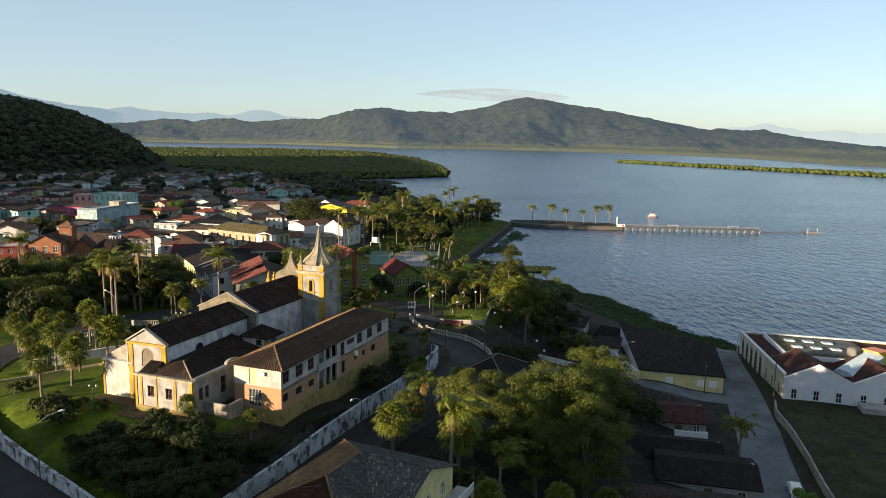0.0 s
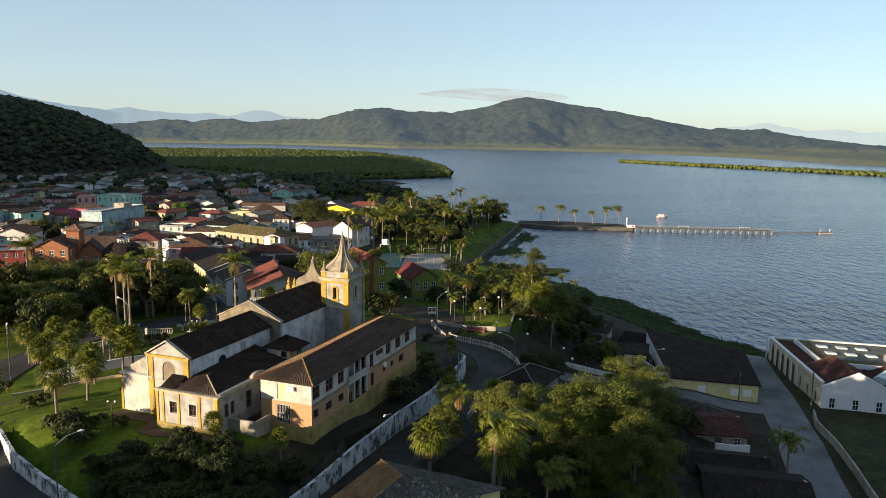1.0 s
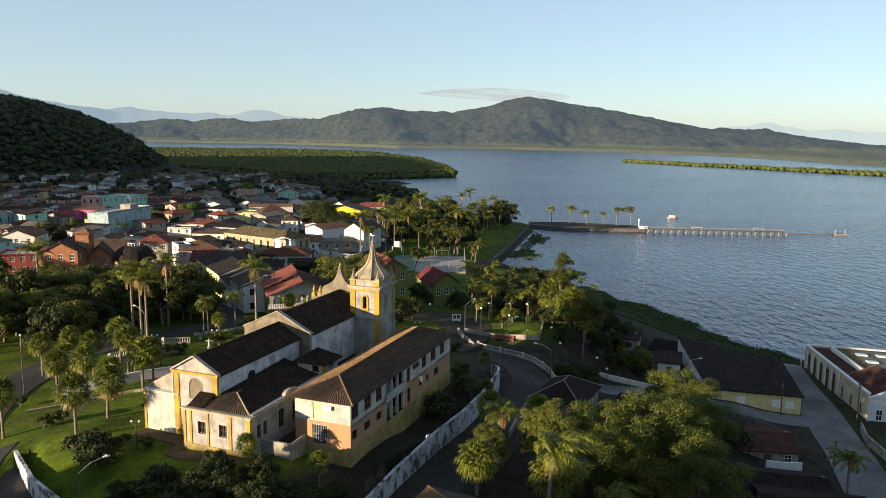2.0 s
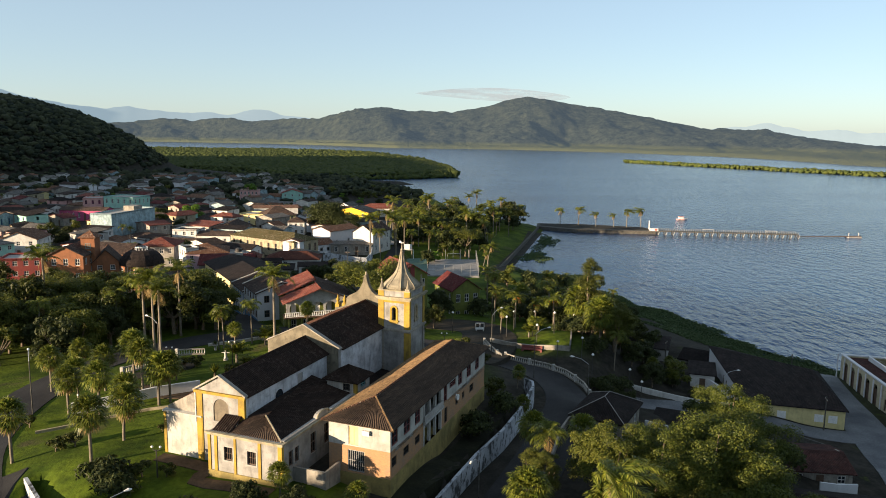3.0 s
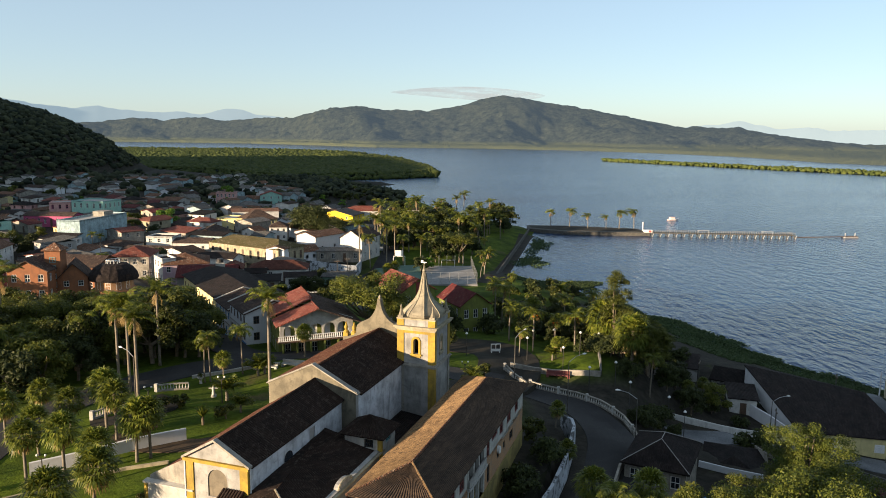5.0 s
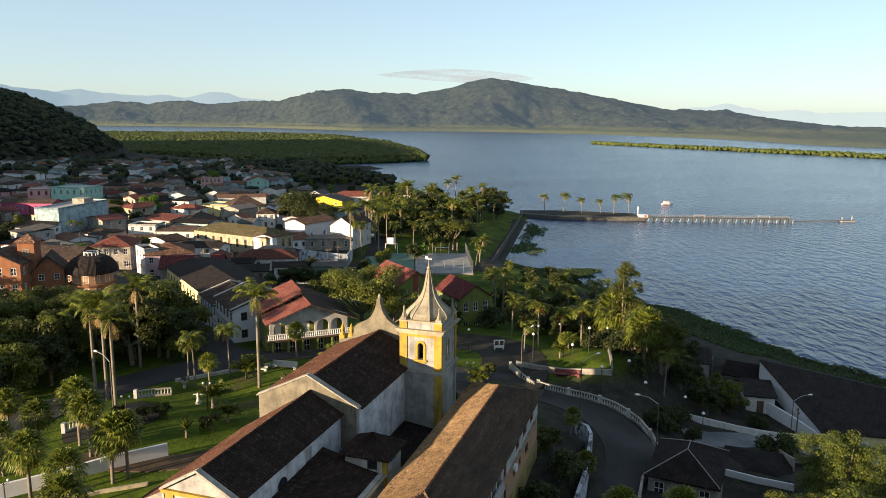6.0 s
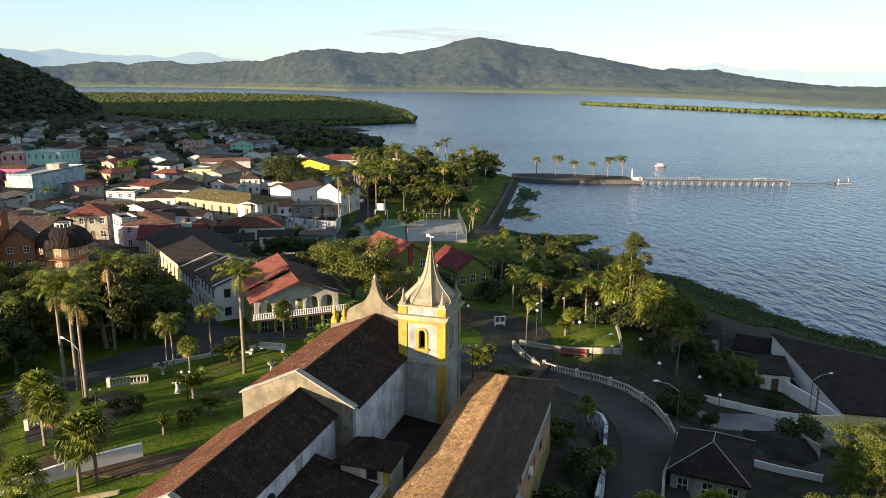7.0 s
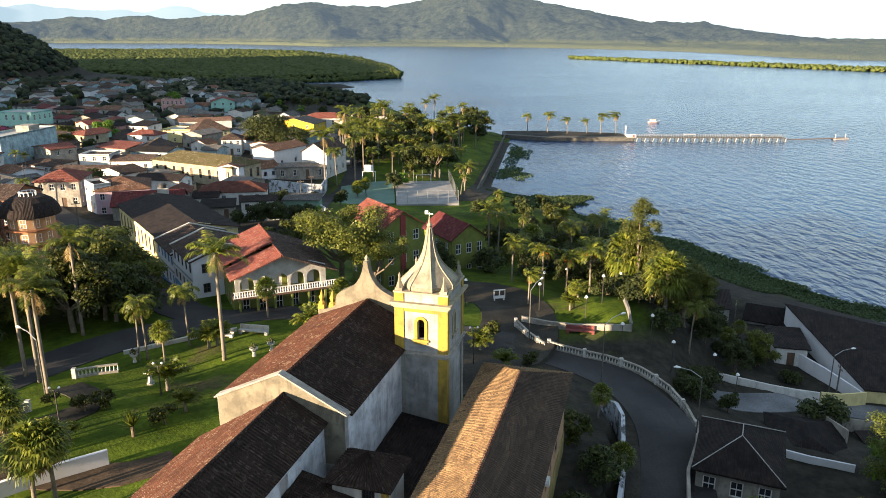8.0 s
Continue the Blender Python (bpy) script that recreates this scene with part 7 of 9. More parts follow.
g_ = np.random.default_rng(8)
kinds = ["big_a", "big_b", "big_c", "big_b", "big_a", "big_b", "big_c", "umbrella", "big_a", "big_b", "royal_b"]
n_ = 0
for k in range(1500):
    x, y = g_.uniform(-112, -60), g_.uniform(134, 204)
    front = np.interp(y, [146, 166, 200, 224], [-56, -60, -80, -93])
    if x > front or x > -76 and y < 152 or not off_roads(x, y, 6.8) or y > 196 - (x + 110) * 0.2 or x < -78 and y > 172 or any(math.hypot(x - q[0], y - q[1]) < 4.1 for q in taken):
        continue
    taken.append((x, y))
    plant(kinds[n_ % len(kinds)], x, y, g_.uniform(0.72, 1.05))
    n_ += 1
    if n_ > 92:
        break
for x, y, k, s in [(-65.0, 160.5, "big_b", 0.95), (-62.6, 166.5, "big_b", 0.85), (-67.5, 168, "big_a", 0.95), (-69.5, 175.5, "big_c", 1.05), (-72.5, 183, "big_a", 0.95), (-74.5, 177, "big_b", 1.0), (-70.5, 163, "big_c", 1.0), (-79, 189, "big_a", 0.8),
                   (-34.5, 176, "umbrella", 1.25), (-28.6, 172, "umbrella", 0.95), (-57.5, 237.5, "near_c", 0.75), (-52.5, 236, "big_c", 0.8), (-47.5, 237, "near_c", 0.7), (-62.5, 236, "big_c", 0.55), (-44.5, 242, "lime", 0.6), (-50, 203, "big_c", 0.7), (-45, 205, "big_a", 0.7), (-76.5, 372, "mango", 1.0), (-66, 366, "mango", 0.72),
                   (-145, 385, "lime", 1.5), (-149, 352, "big_b", 0.9), (-158, 534, "lime", 1.9), (-139, 348, "big_c", 0.8), (-131, 196, "big_c", 1.0), (-126, 188, "big_a", 1.0), (-136, 188, "big_a", 1.0),
                   (-56, 262, "shrub_dark", 1.2), (-40, 268, "big_c", 0.6), (-48, 270, "shrub", 1.4), (-167, 300, "big_c", 0.8), (-175, 305, "big_a", 0.8)]:
    plant(k, x, y, s)
for x, y, s in [(-146, 306, 0.55), (-143.5, 307, 0.5)]:
    plant("royal", x, y, s)
# small gardens between the houses
gardens = 0
for k in range(2500):
    x, y = g_.uniform(-330, -60), g_.uniform(240, 600)
    if any(math.hypot(x - q[0], y - q[1]) < 8.3 for q in taken) or shore_distance(np.array([x]), np.array([y]))[0] < 30 or x > -52:
        continue
    taken.append((x, y))
    plant(["far_c", "far_a", "lime", "far_b", "royal_b", "far_c"][k % 6], x, y, g_.uniform(0.45, 0.8))
    gardens += 1
    if gardens > 50:
        break
# waterfront park
wp = ["coco", "far_c", "coco", "coco", "royal_b", "far_b", "coco", "far_c", "royal", "far_a"]
n_ = 0
for k in range(1600):
    y = g_.uniform(312, 470)
    sea = 6 + (y - 322) * 0.226
    x = g_.uniform(-46, min(sea - 9, 26))
    if any(math.hypot(x - q[0], y - q[1]) < 4.3 for q in taken) or (x < -26 and y < 330):
        continue
    taken.append((x, y))
    near = y < 345
    plant(("far_c", "coco")[n_ % 2] if near else wp[n_ % len(wp)], x, y, g_.uniform(0.85, 1.4) * (0.85 if near else 1))
    n_ += 1
    if n_ > 110:
        break
for x, y, k, s in [(-9.8, 321, "umbrella", 1.15), (-24.8, 299, "big_c", 0.72), (-19, 318, "big_b", 0.6), (-1.6, 297, "coco", 0.95), (-1.0, 303, "coco", 0.8), (-3.5, 290, "coco", 0.7), (-47, 300, "royal", 1.25),
                   (-43.5, 304, "royal_b", 1.1), (-37.5, 306, "royal", 1.15), (-35, 318, "royal", 1.0), (-31.5, 312, "royal_b", 1.0), (-40, 330, "royal", 1.0), (-36, 286, "fan", 0.9), (-33.5, 288, "lawn_b", 1.3),
                   (-22, 304, "lime", 0.7), (-30, 335, "royal", 0.95), (-44, 338, "royal", 1.0), (14, 398, "royal", 0.8), (-2, 384, "royal", 1.0), (-18, 420, "royal", 1.0)]:
    plant(k, x, y, s)
for x, y, s in [(48.9, 455.5, 0.62), (59.6, 454.5, 0.68), (68.9, 448.5, 0.55), (79.2, 448.0, 0.5), (86.3, 446.5, 0.68), (94.4, 445.5, 0.72), (29, 476, 0.6)]:
    plant("windy", x, y, s * 2.2, dz=max(0.0, 1.9 - G(x, y)))
# park between the church and the bay
for x, y, k, s in [(14.5, 174, "tall", 1.0), (17.5, 161, "near_b", 0.95), (16.5, 166, "near_b", 0.95), (14.6, 161.5, "fan", 1.5), (11.5, 164.5, "shrub_dark", 1.0), (13, 167.5, "shrub_dark", 1.2), (10.5, 169, "shrub_dark", 1.0), (15.5, 170, "shrub_dark", 1.5), (9, 173, "shrub_dark", 0.9), (20, 178, "big_a", 0.85), (26, 185, "big_a", 0.7), (13, 176, "fan", 1.8), (30.3, 161.5, "big_b", 0.62),
                   (25, 168, "big_c", 0.7), (24, 192, "big_b", 0.8), (-5.6, 179.5, "fruit", 1.0), (-1.3, 175, "fruit", 1.0), (3.2, 176.5, "fruit", 0.9), (7.4, 177, "fruit", 1.1), (-4.9, 168, "windy", 0.8), (10, 180, "big_c", 0.75), (4.5, 180, "big_c", 0.7), (-2, 182, "big_c", 0.65),
                   (-6, 206, "royal", 0.75), (-5, 200, "royal_b", 0.95), (2, 197, "big_c", 0.8), (9, 196, "royal_b", 0.9), (-2, 190, "fan", 1.0), (6, 190, "big_c", 0.75), (12, 190, "fan", 1.1)]:
    plant(k, x, y, s)
for x, y, k, s in [(11, 183, "shrub_dark", 1.3),
                   (1, 187, "shrub_dark", 1.2), (-8, 189, "shrub_dark", 1.2), (15, 194, "coco", 0.8), (18, 208, "royal_b", 0.9), (10, 208, "royal", 0.7), (3, 207, "fan", 1.1), (-14, 207, "shrub_dark", 1.4), (-4, 212, "big_c", 0.7),
                   (30, 205, "shrub_dark", 1.2), (16.3, 155.5, "royal_b", 0.66), (3, 168, "cluster", 1.0), (0.5, 163, "cluster", 0.9), (1.2, 163.4, "lawn", 0.7), (-22, 163, "shrub", 1.0)]:
    plant(k, x, y, s)
for x, y, k, s in [(-12.5, 153, "shrub", 1.0), (-15, 148, "cluster", 1.0),
                   (-20, 138, "shrub", 1.0), (-13, 141, "cluster", 0.9), (-9, 143.5, "shrub", 0.8), (-18, 186, "big_c", 0.8), (-22, 176, "shrub_dark", 1.2), (-19, 171, "big_a", 0.45)]:
    plant(k, x, y, s)
n_ = 0
for k in range(400):
    x, y = g_.uniform(-2, 36), g_.uniform(212, 268)
    if x > 44 - (y - 212) * 0.25 or shore_distance(np.array([x]), np.array([y]))[0] < 3 or any(math.hypot(x - q[0], y - q[1]) < 4.6 for q in taken):
        continue
    taken.append((x, y))
    plant(("far_c", "coco", "shrub_dark", "far_a", "far_c", "royal_b", "shrub_dark", "far_b")[n_ % 8], x, y, g_.uniform(0.4, 0.7))
    n_ += 1
    if n_ > 34:
        break
n_ = 0
for k in range(700):
    x, y = g_.uniform(-17, 33), g_.uniform(160, 216)
    if x < 13 and y < 186 or x < -4 and y < 216 or x > 40 - (y - 160) * 0.2 or math.hypot(x + 16, y - 206) < 10 or any(math.hypot(x - q[0], y - q[1]) < 3.4 for q in taken):
        continue
    taken.append((x, y))
    plant(("big_c", "shrub_dark", "fan", "shrub_dark", "big_a", "shrub_dark", "royal_b", "big_c", "windy")[n_ % 9], x, y, g_.uniform(0.42, 0.72))
    n_ += 1
    if n_ > 62:
        break
for k in range(9):
    plant(("shrub_dark", "big_c", "shrub")[k % 3], g_.uniform(9.5, 17), g_.uniform(141, 150), g_.uniform(0.4, 0.7) * (0.5 if k % 3 == 1 else 1.1))
# bank below the road, and the wooded plots before it
for x, y, k, s in [(16, 149.5, "shrub_dark", 0.9), (13.5, 147, "shrub_dark", 0.8), (11, 143, "shrub_dark", 0.7), (24, 156.5, "big_c", 0.6), (13, 157, "shrub_dark", 0.9), (21, 161, "big_c", 0.6), (27.5, 163, "shrub_dark", 0.9),
                   (33, 157, "shrub_dark", 0.6), (28, 125, "lime", 1.0), (-4.8, 106.5, "lawn", 1.25), (2.1, 108.8, "lawn_b", 1.4)]:
    plant(k, x, y, s)
for x, y, k, s in [(-7.0, 90.6, "fan", 1.05), (-5.2, 96.0, "near_b", 0.62), (-3.4, 102.6, "windy", 1.05), (0.6, 86.5, "windy", 1.5), (1.6, 90.0, "fan", 1.2), (6.6, 84.3, "windy", 1.05), (3.0, 98.0, "near_b", 1.05),
                   (8.4, 97.5, "near_a", 1.05), (15.0, 98.5, "near_a", 1.3), (11.9, 91.5, "near_b", 1.12), (18.4, 92, "near_a", 1.1), (21.5, 105, "near_a", 1.1), (13.5, 107, "near_b", 1.05), (14, 84, "fan", 0.8), (20, 85, "fan", 0.8),
                   (2, 83, "shrub_dark", 1.2), (5, 79, "fan", 0.8), (30, 118, "big_c", 0.6), (45.4, 108.6, "fruit", 1.1), (34, 122, "shrub_dark", 1.2), (32.5, 128, "shrub_dark", 0.8), (24.5, 119, "near_a", 0.95),
                   (-8.5, 124, "shrub", 1.2), (-5, 121, "lawn_b", 0.9), (-11.5, 111, "shrub_dark", 0.9), (-7.5, 117.5, "shrub_dark", 0.8), (-4.8, 129, "lawn_b", 0.8), (28.5, 141, "shrub_dark", 1.1), (48, 92, "lime", 0.6)]:
    plant(k, x, y, s)

# reeds and floating meadow along the shore
g_ = np.random.default_rng(15)


def meadow(name, cx, cy, rx, ry, turn, count, label):
    c, s = math.cos(radians(turn)), math.sin(radians(turn))
    a = g_.uniform(0, math.tau, count)
    r = g_.random(count) ** 0.8
    e = 1 + 0.35 * np.sin(a * 3 + cx) + 0.2 * np.sin(a * 7 + cy)
    x, y = rx * r * e * np.cos(a), ry * r * e * np.sin(a)
    X, Y = cx + x * c - y * s, cy + x * s + y * c
    z = np.maximum(0.0, heights(X, Y))
    t = g_.uniform(0, math.pi, count)
    h, w = g_.uniform(0.12, 0.42, count), g_.uniform(0.12, 0.34, count)
    dx, dy = np.cos(t) * w, np.sin(t) * w
    lean = g_.normal(0, 0.45, (2, count))
    co = np.stack([np.stack([X - dx, Y - dy, z - 0.1], 1), np.stack([X + dx, Y + dy, z - 0.1], 1), np.stack([X + dx * 0.6 + lean[0], Y + dy * 0.6 + lean[1], z + h], 1), np.stack([X - dx * 0.6 + lean[0], Y - dy * 0.6 + lean[1], z + h], 1)], 1)
    me = bpy.data.meshes.new(name)
    me.from_pydata(co.reshape(-1, 3).tolist(), [], np.arange(count * 4).reshape(-1, 4).tolist())
    me.materials.append(M["reed"])
    tagged(new(name, me), label, "reeds", kind="stuff")


meadow("reeds", 24, 296, 15, 12, -30, 16000, "green floating meadow near the sea wall")
meadow("reeds", 22, 348, 7, 15, -12, 2600, "strip of reeds along the sea wall")
meadow("reeds", 33, 395, 5, 24, -12, 2200, "strip of reeds along the sea wall")
meadow("reeds", 42, 248, 9, 26, 24, 15000, "broad belt of shore reeds")
meadow("reeds", 56, 211, 8, 24, 30, 15000, "broad belt of shore reeds")
meadow("reeds", 70, 188, 5, 12, 40, 4000, "reeds beside the warehouse street")

spots = []
while len(spots) < 1150:
    x, y = g_.uniform(-430, -95), g_.uniform(430, 830)
    if any(abs(x - q[0]) < 5.5 and abs(y - q[1]) < 5.5 for q in taken) or shore_distance(np.array([x]), np.array([y]))[0] < 25:
        continue
    spots.append((x, y, G(x, y) + g_.uniform(0.5, 4.0), 1.3 + 2.9 * g_.random() ** 2))
clumps("garden_trees", spots, M["forest"], "dark garden trees between the far houses", "trees", fine=1)


# ---- roads, walls and the rest of the streets ----
ribbon("road", LOOP,
       7.0, M["asphalt"], "worn grey street winding round the church knoll", "road", 0.12)
ribbon("road", [(78, 215), (70, 190), (64.5, 166), (59.5, 142), (53, 118), (48, 98), (43, 78), (38, 55)], 7.5, M["cobble"], "grey street past the warehouse to the bay", "road", 0.12)
ribbon("road", [(17, 147.5), (25, 147.5), (34, 148), (46, 145), (59, 142)], 5.5, M["cobble"], "lane below the balustrade", "road", 0.1)
ribbon("pavement", [(-26.4, 69), (-22.4, 74), (-18.0, 83.5), (-14.7, 92.4), (-10.2, 103.1), (-6.4, 110.7), (-3.5, 118), (-0.8, 127)], 3.2, M["paving"], "dark worn edge of the street below the wall", "pavement", 0.09)
ribbon("road", [(-66, 94), (-58.4, 84.2), (-52.1, 79.0), (-46.5, 74.9), (-37.6, 68.8), (-31, 63)], 7.0, M["asphalt"], "street along the foot of the white wall", "road", 0.1)
ribbon("road", STREET, 7.0, M["asphalt"], "town street between the houses", "road", 0.12)
ribbon("road", [(-30, 200), (-42, 235), (-47, 275), (-40, 300), (-38, 345), (-40, 420), (-45, 500)], 6.5, M["asphalt"], "street along the waterfront park", "road", 0.12)
ribbon("pavement", [(-2, 281), (4, 300), (12, 335), (24, 385), (32, 430)], 9.0, M["paving"], "promenade path along the sea wall", "path", 0.08)
ribbon("pavement", [(-24, 137), (-14, 146), (-8, 158), (-9, 172), (-20, 176)], 11.0, M["paving"], "dark paved forecourt before the church front", "pavement", 0.09)
ribbon("pavement", [(-62, 121), (-56, 119.5), (-50, 119), (-46, 121)], 4.2, M["soil"], "bare earth path along the lawn", "path", 0.08)
CH = [(-7.0, -18.9), (-3.0, -18.8), (0.2, -19.2), (0.4, -21.6), (5.0, -21.8), (10.0, -21.7)]
ribbon("pavement", [tuple((AT @ Vector((a, b, 0)))[:2]) for a, b in CH], 1.9, M["soil"], "bare earth strip along the church wall", "path", 0.07)
# a dark ribbon painting the shade between house and street wall
ribbon("pavement", [(-24.6, 81), (-21.0, 90), (-17.4, 97.5), (-13.9, 105.5), (-10.1, 114.5), (-7.4, 121)], 3.0, M["strip_soil"], "strip darkened as in shade along the house", "path", 0.07)
ribbon("pavement", [(-63, 139), (-58, 134), (-60, 129.5), (-66, 126)], 3.4, M["paving"], "curved path through the lawn", "path", 0.08)


def wall_run(name, pts, h, t, material, label, foot=1.2, cap=None, tops=None):
    """A garden wall over the ground along pts."""
    bm = bmesh.new()
    fine = []
    for (ax, ay), (bx_, by_) in zip(pts, pts[1:]):
        k = max(1, int(math.hypot(bx_ - ax, by_ - ay) / 3))
        fine += [(ax + (bx_ - ax) * i / k, ay + (by_ - ay) * i / k) for i in range(k)]
    fine.append(pts[-1])
    rows = []
    for i, (x, y) in enumerate(fine):
        dx, dy = Vector((fine[min(i + 1, len(fine) - 1)][0] - fine[max(i - 1, 0)][0], fine[min(i + 1, len(fine) - 1)][1] - fine[max(i - 1, 0)][1])).normalized()
        z = G(x, y)
        zt = float(np.interp(i / (len(fine) - 1), np.linspace(0, 1, len(tops)), tops)) if tops else z + h
        rows.append([bm.verts.new((x + dy * s * t / 2, y - dx * s * t / 2, q)) for s, q in ((-1, z - foot), (-1, zt), (1, zt), (1, z - foot))])
    for a, b in zip(rows, rows[1:]):
        for k in range(3):
            bm.faces.new((a[k], b[k], b[k + 1], a[k + 1]))
    for r in (rows[0][::-1], rows[-1]):
        bm.faces.new(r)
    return solid(name, bm, material, label, "wall", kind="structure")


wall_run("garden_wall_east", [(-29, 66), (-24.3, 74.7), (-19.9, 84.3), (-16.6, 93.2), (-12.0, 104.0), (-8.2, 111.5), (-5.2, 119), (-2.4, 128.2), (-2.2, 131), (-3.2, 133)], 1.9, 0.4, M["limewall"],
         "long peeling white wall along the street", tops=[13.9, 14.3, 14.8, 15.0, 15.2, 15.4, 15.6, 15.8, 15.4])
wall_run("garden_wall_west", [(-62, 93.5), (-56.3, 87), (-50, 81.8), (-44.4, 77.7), (-35.5, 71.6), (-29, 66)], 1.6, 0.4, M["limewall"], "white wall below the lawn", tops=[16.4, 16.2, 16.0, 15.6, 14.8, 13.6])
wall_run("low_wall", [(-66.9, 112.9), (-62, 115.2), (-57.4, 118.0), (-52, 121)], 1.5, 0.35, M["fresh_white"], "low white lawn wall in the sun")
wall_run("low_wall", [(-68, 106), (-60.5, 110.6), (-56, 112.6), (-51.5, 113.4)], 0.35, 0.3, M["cream"], "low kerb along the lawn path")
wall_run("low_wall", [(-60, 148.6), (-55, 151.4), (-50.8, 153.2), (-46.9, 153.6)], 0.5, 0.35, M["white"], "low white kerb wall beside the square")
wall_run("park_wall", [(-7.6, 159.0), (0, 157.3), (7.6, 155.6)], 0.9, 0.35, M["white_old"], "grey park wall")
wall_run("park_wall", [(7.7, 155.9), (8.5, 160), (9.4, 165)], 0.9, 0.3, M["old_concrete"], "grey park wall")
wall_run("lane_wall", [(17.5, 154.6), (24, 152.4), (29.9, 150.3), (33, 149.4)], 1.2, 0.25, M["town_white"], "old white lane wall", tops=[7.7, 6.9, 6.2, 5.9])
wall_run("lane_wall", [(33.2, 149.4), (36, 149.2), (40, 149.6)], 2.0, 0.25, M["paleyellow"], "pale yellow lane wall")
wall_run("yard_wall", [(36.9, 162.4), (38.4, 157), (39.9, 150.4)], 2.0, 0.3, M["fresh_white"], "white wall beside the shed", tops=[6.0, 5.6, 5.2])
wall_run("street_wall", [(64, 139), (61.7, 133), (57.9, 112), (55, 100), (51, 84), (47, 66)], 1.5, 0.3, M["white_old"], "stained plot wall along the street")
wall_run("sea_wall", [(-13, 236), (-0.8, 287), (11.7, 342), (23, 392), (35.7, 449)], 1.0, 0.6, M["stonewall"], "straight sea wall of the park", foot=3.0, tops=[3.2, 2.6, 2.4, 2.2, 2.1])
wall_run("ruin_wall", [(-63.0, 286.2), (-55, 287.2), (-47.2, 288.4), (-46.6, 298), (-47.2, 308)], 4.0, 0.5, M["limewall"], "ruined white wall with peeling stains")
wall_run("yard_wall", [(-63, 243.0), (-52, 244.2), (-42, 245.0)], 1.9, 0.35, M["limewall"], "stained white wall round a yard")
wall_run("yard_wall", [(-42, 245.2), (-43, 251), (-44.6, 255)], 1.5, 0.3, M["limewall"], "stained white wall round a yard")


def balustrade(pts, label, z=None):
    th_ = thing("balustrade", label, "balustrade", pose(pts[0][0], pts[0][1], G(*pts[0])))
    base = Vector((pts[0][0], pts[0][1], G(*pts[0])))
    fine = []
    for (ax, ay), (bx_, by_) in zip(pts, pts[1:]):
        k = max(1, round(math.hypot(bx_ - ax, by_ - ay) / 0.42))
        fine += [(ax + (bx_ - ax) * i / k, ay + (by_ - ay) * i / k) for i in range(k)]
    fine.append(pts[-1])
    P3 = [Vector((x, y, G(x, y))) - base for x, y in fine]
    for nm, z0, z1, t in (("kerb", -1.2, 0.28, 0.34), ("rail", 0.95, 1.12, 0.32)):
        bm = bmesh.new()
        rows = []
        for i, q in enumerate(P3):
            d = (P3[min(i + 1, len(P3) - 1)] - P3[max(i - 1, 0)]).normalized()
            s = Vector((-d.y, d.x, 0)) * t / 2
            rows.append([bm.verts.new(q + s * a + Vector((0, 0, b))) for a, b in ((1, z0), (1, z1), (-1, z1), (-1, z0))])
        for a, b in zip(rows, rows[1:]):
            for k in range(4):
                bm.faces.new((a[k], a[(k + 1) % 4], b[(k + 1) % 4], b[k]))
        bm.faces.new(rows[0][::-1])
        bm.faces.new(rows[-1])
        part(nm, bm, M["white_old"], th_)
    bl = bmesh.new()
    tube(bl, [((0, 0, 0.26), 0.08), ((0, 0, 0.45), 0.12), ((0, 0, 0.75), 0.06), ((0, 0, 0.96), 0.08)], 6)
    bl = mesh_of("baluster", bl, M["white"])
    pm = mesh_of("pier", box(-0.22, 0.22, -0.22, 0.22, -0.4, 1.3), M["white"])
    for i, q in enumerate(P3):
        if i % 12 == 0:
            part("pier", pm, None, th_, at=Matrix.Translation(q))
        else:
            part("baluster", bl, None, th_, at=Matrix.Translation(q))


balustrade([(-5.0, 152.2), (-2.5, 150.8), (1.8, 148.0), (5.2, 144.8), (7.9, 141.2), (8.6, 137.5), (8.0, 133.0)], "white balustrade along the bend of the street")
balustrade([(-66.5, 127.6), (-65.2, 129.8), (-63.8, 131.8)], "short white balustrade at the lawn edge")
balustrade([(-63.2, 141.6), (-61, 142.8), (-58.9, 143.4)], "short white balustrade beside the path")
balustrade([(-8.8, 157.0), (-7.6, 153.8), (-5.8, 151.4)], "white balustrade at the park corner")
wall_run("street_parapet", [(8.0, 133.0), (5.6, 127.5), (2.2, 121.6), (0.4, 117), (-2, 108.5)], 1.0, 0.3, M["white_old"], "stained parapet over the lower house")


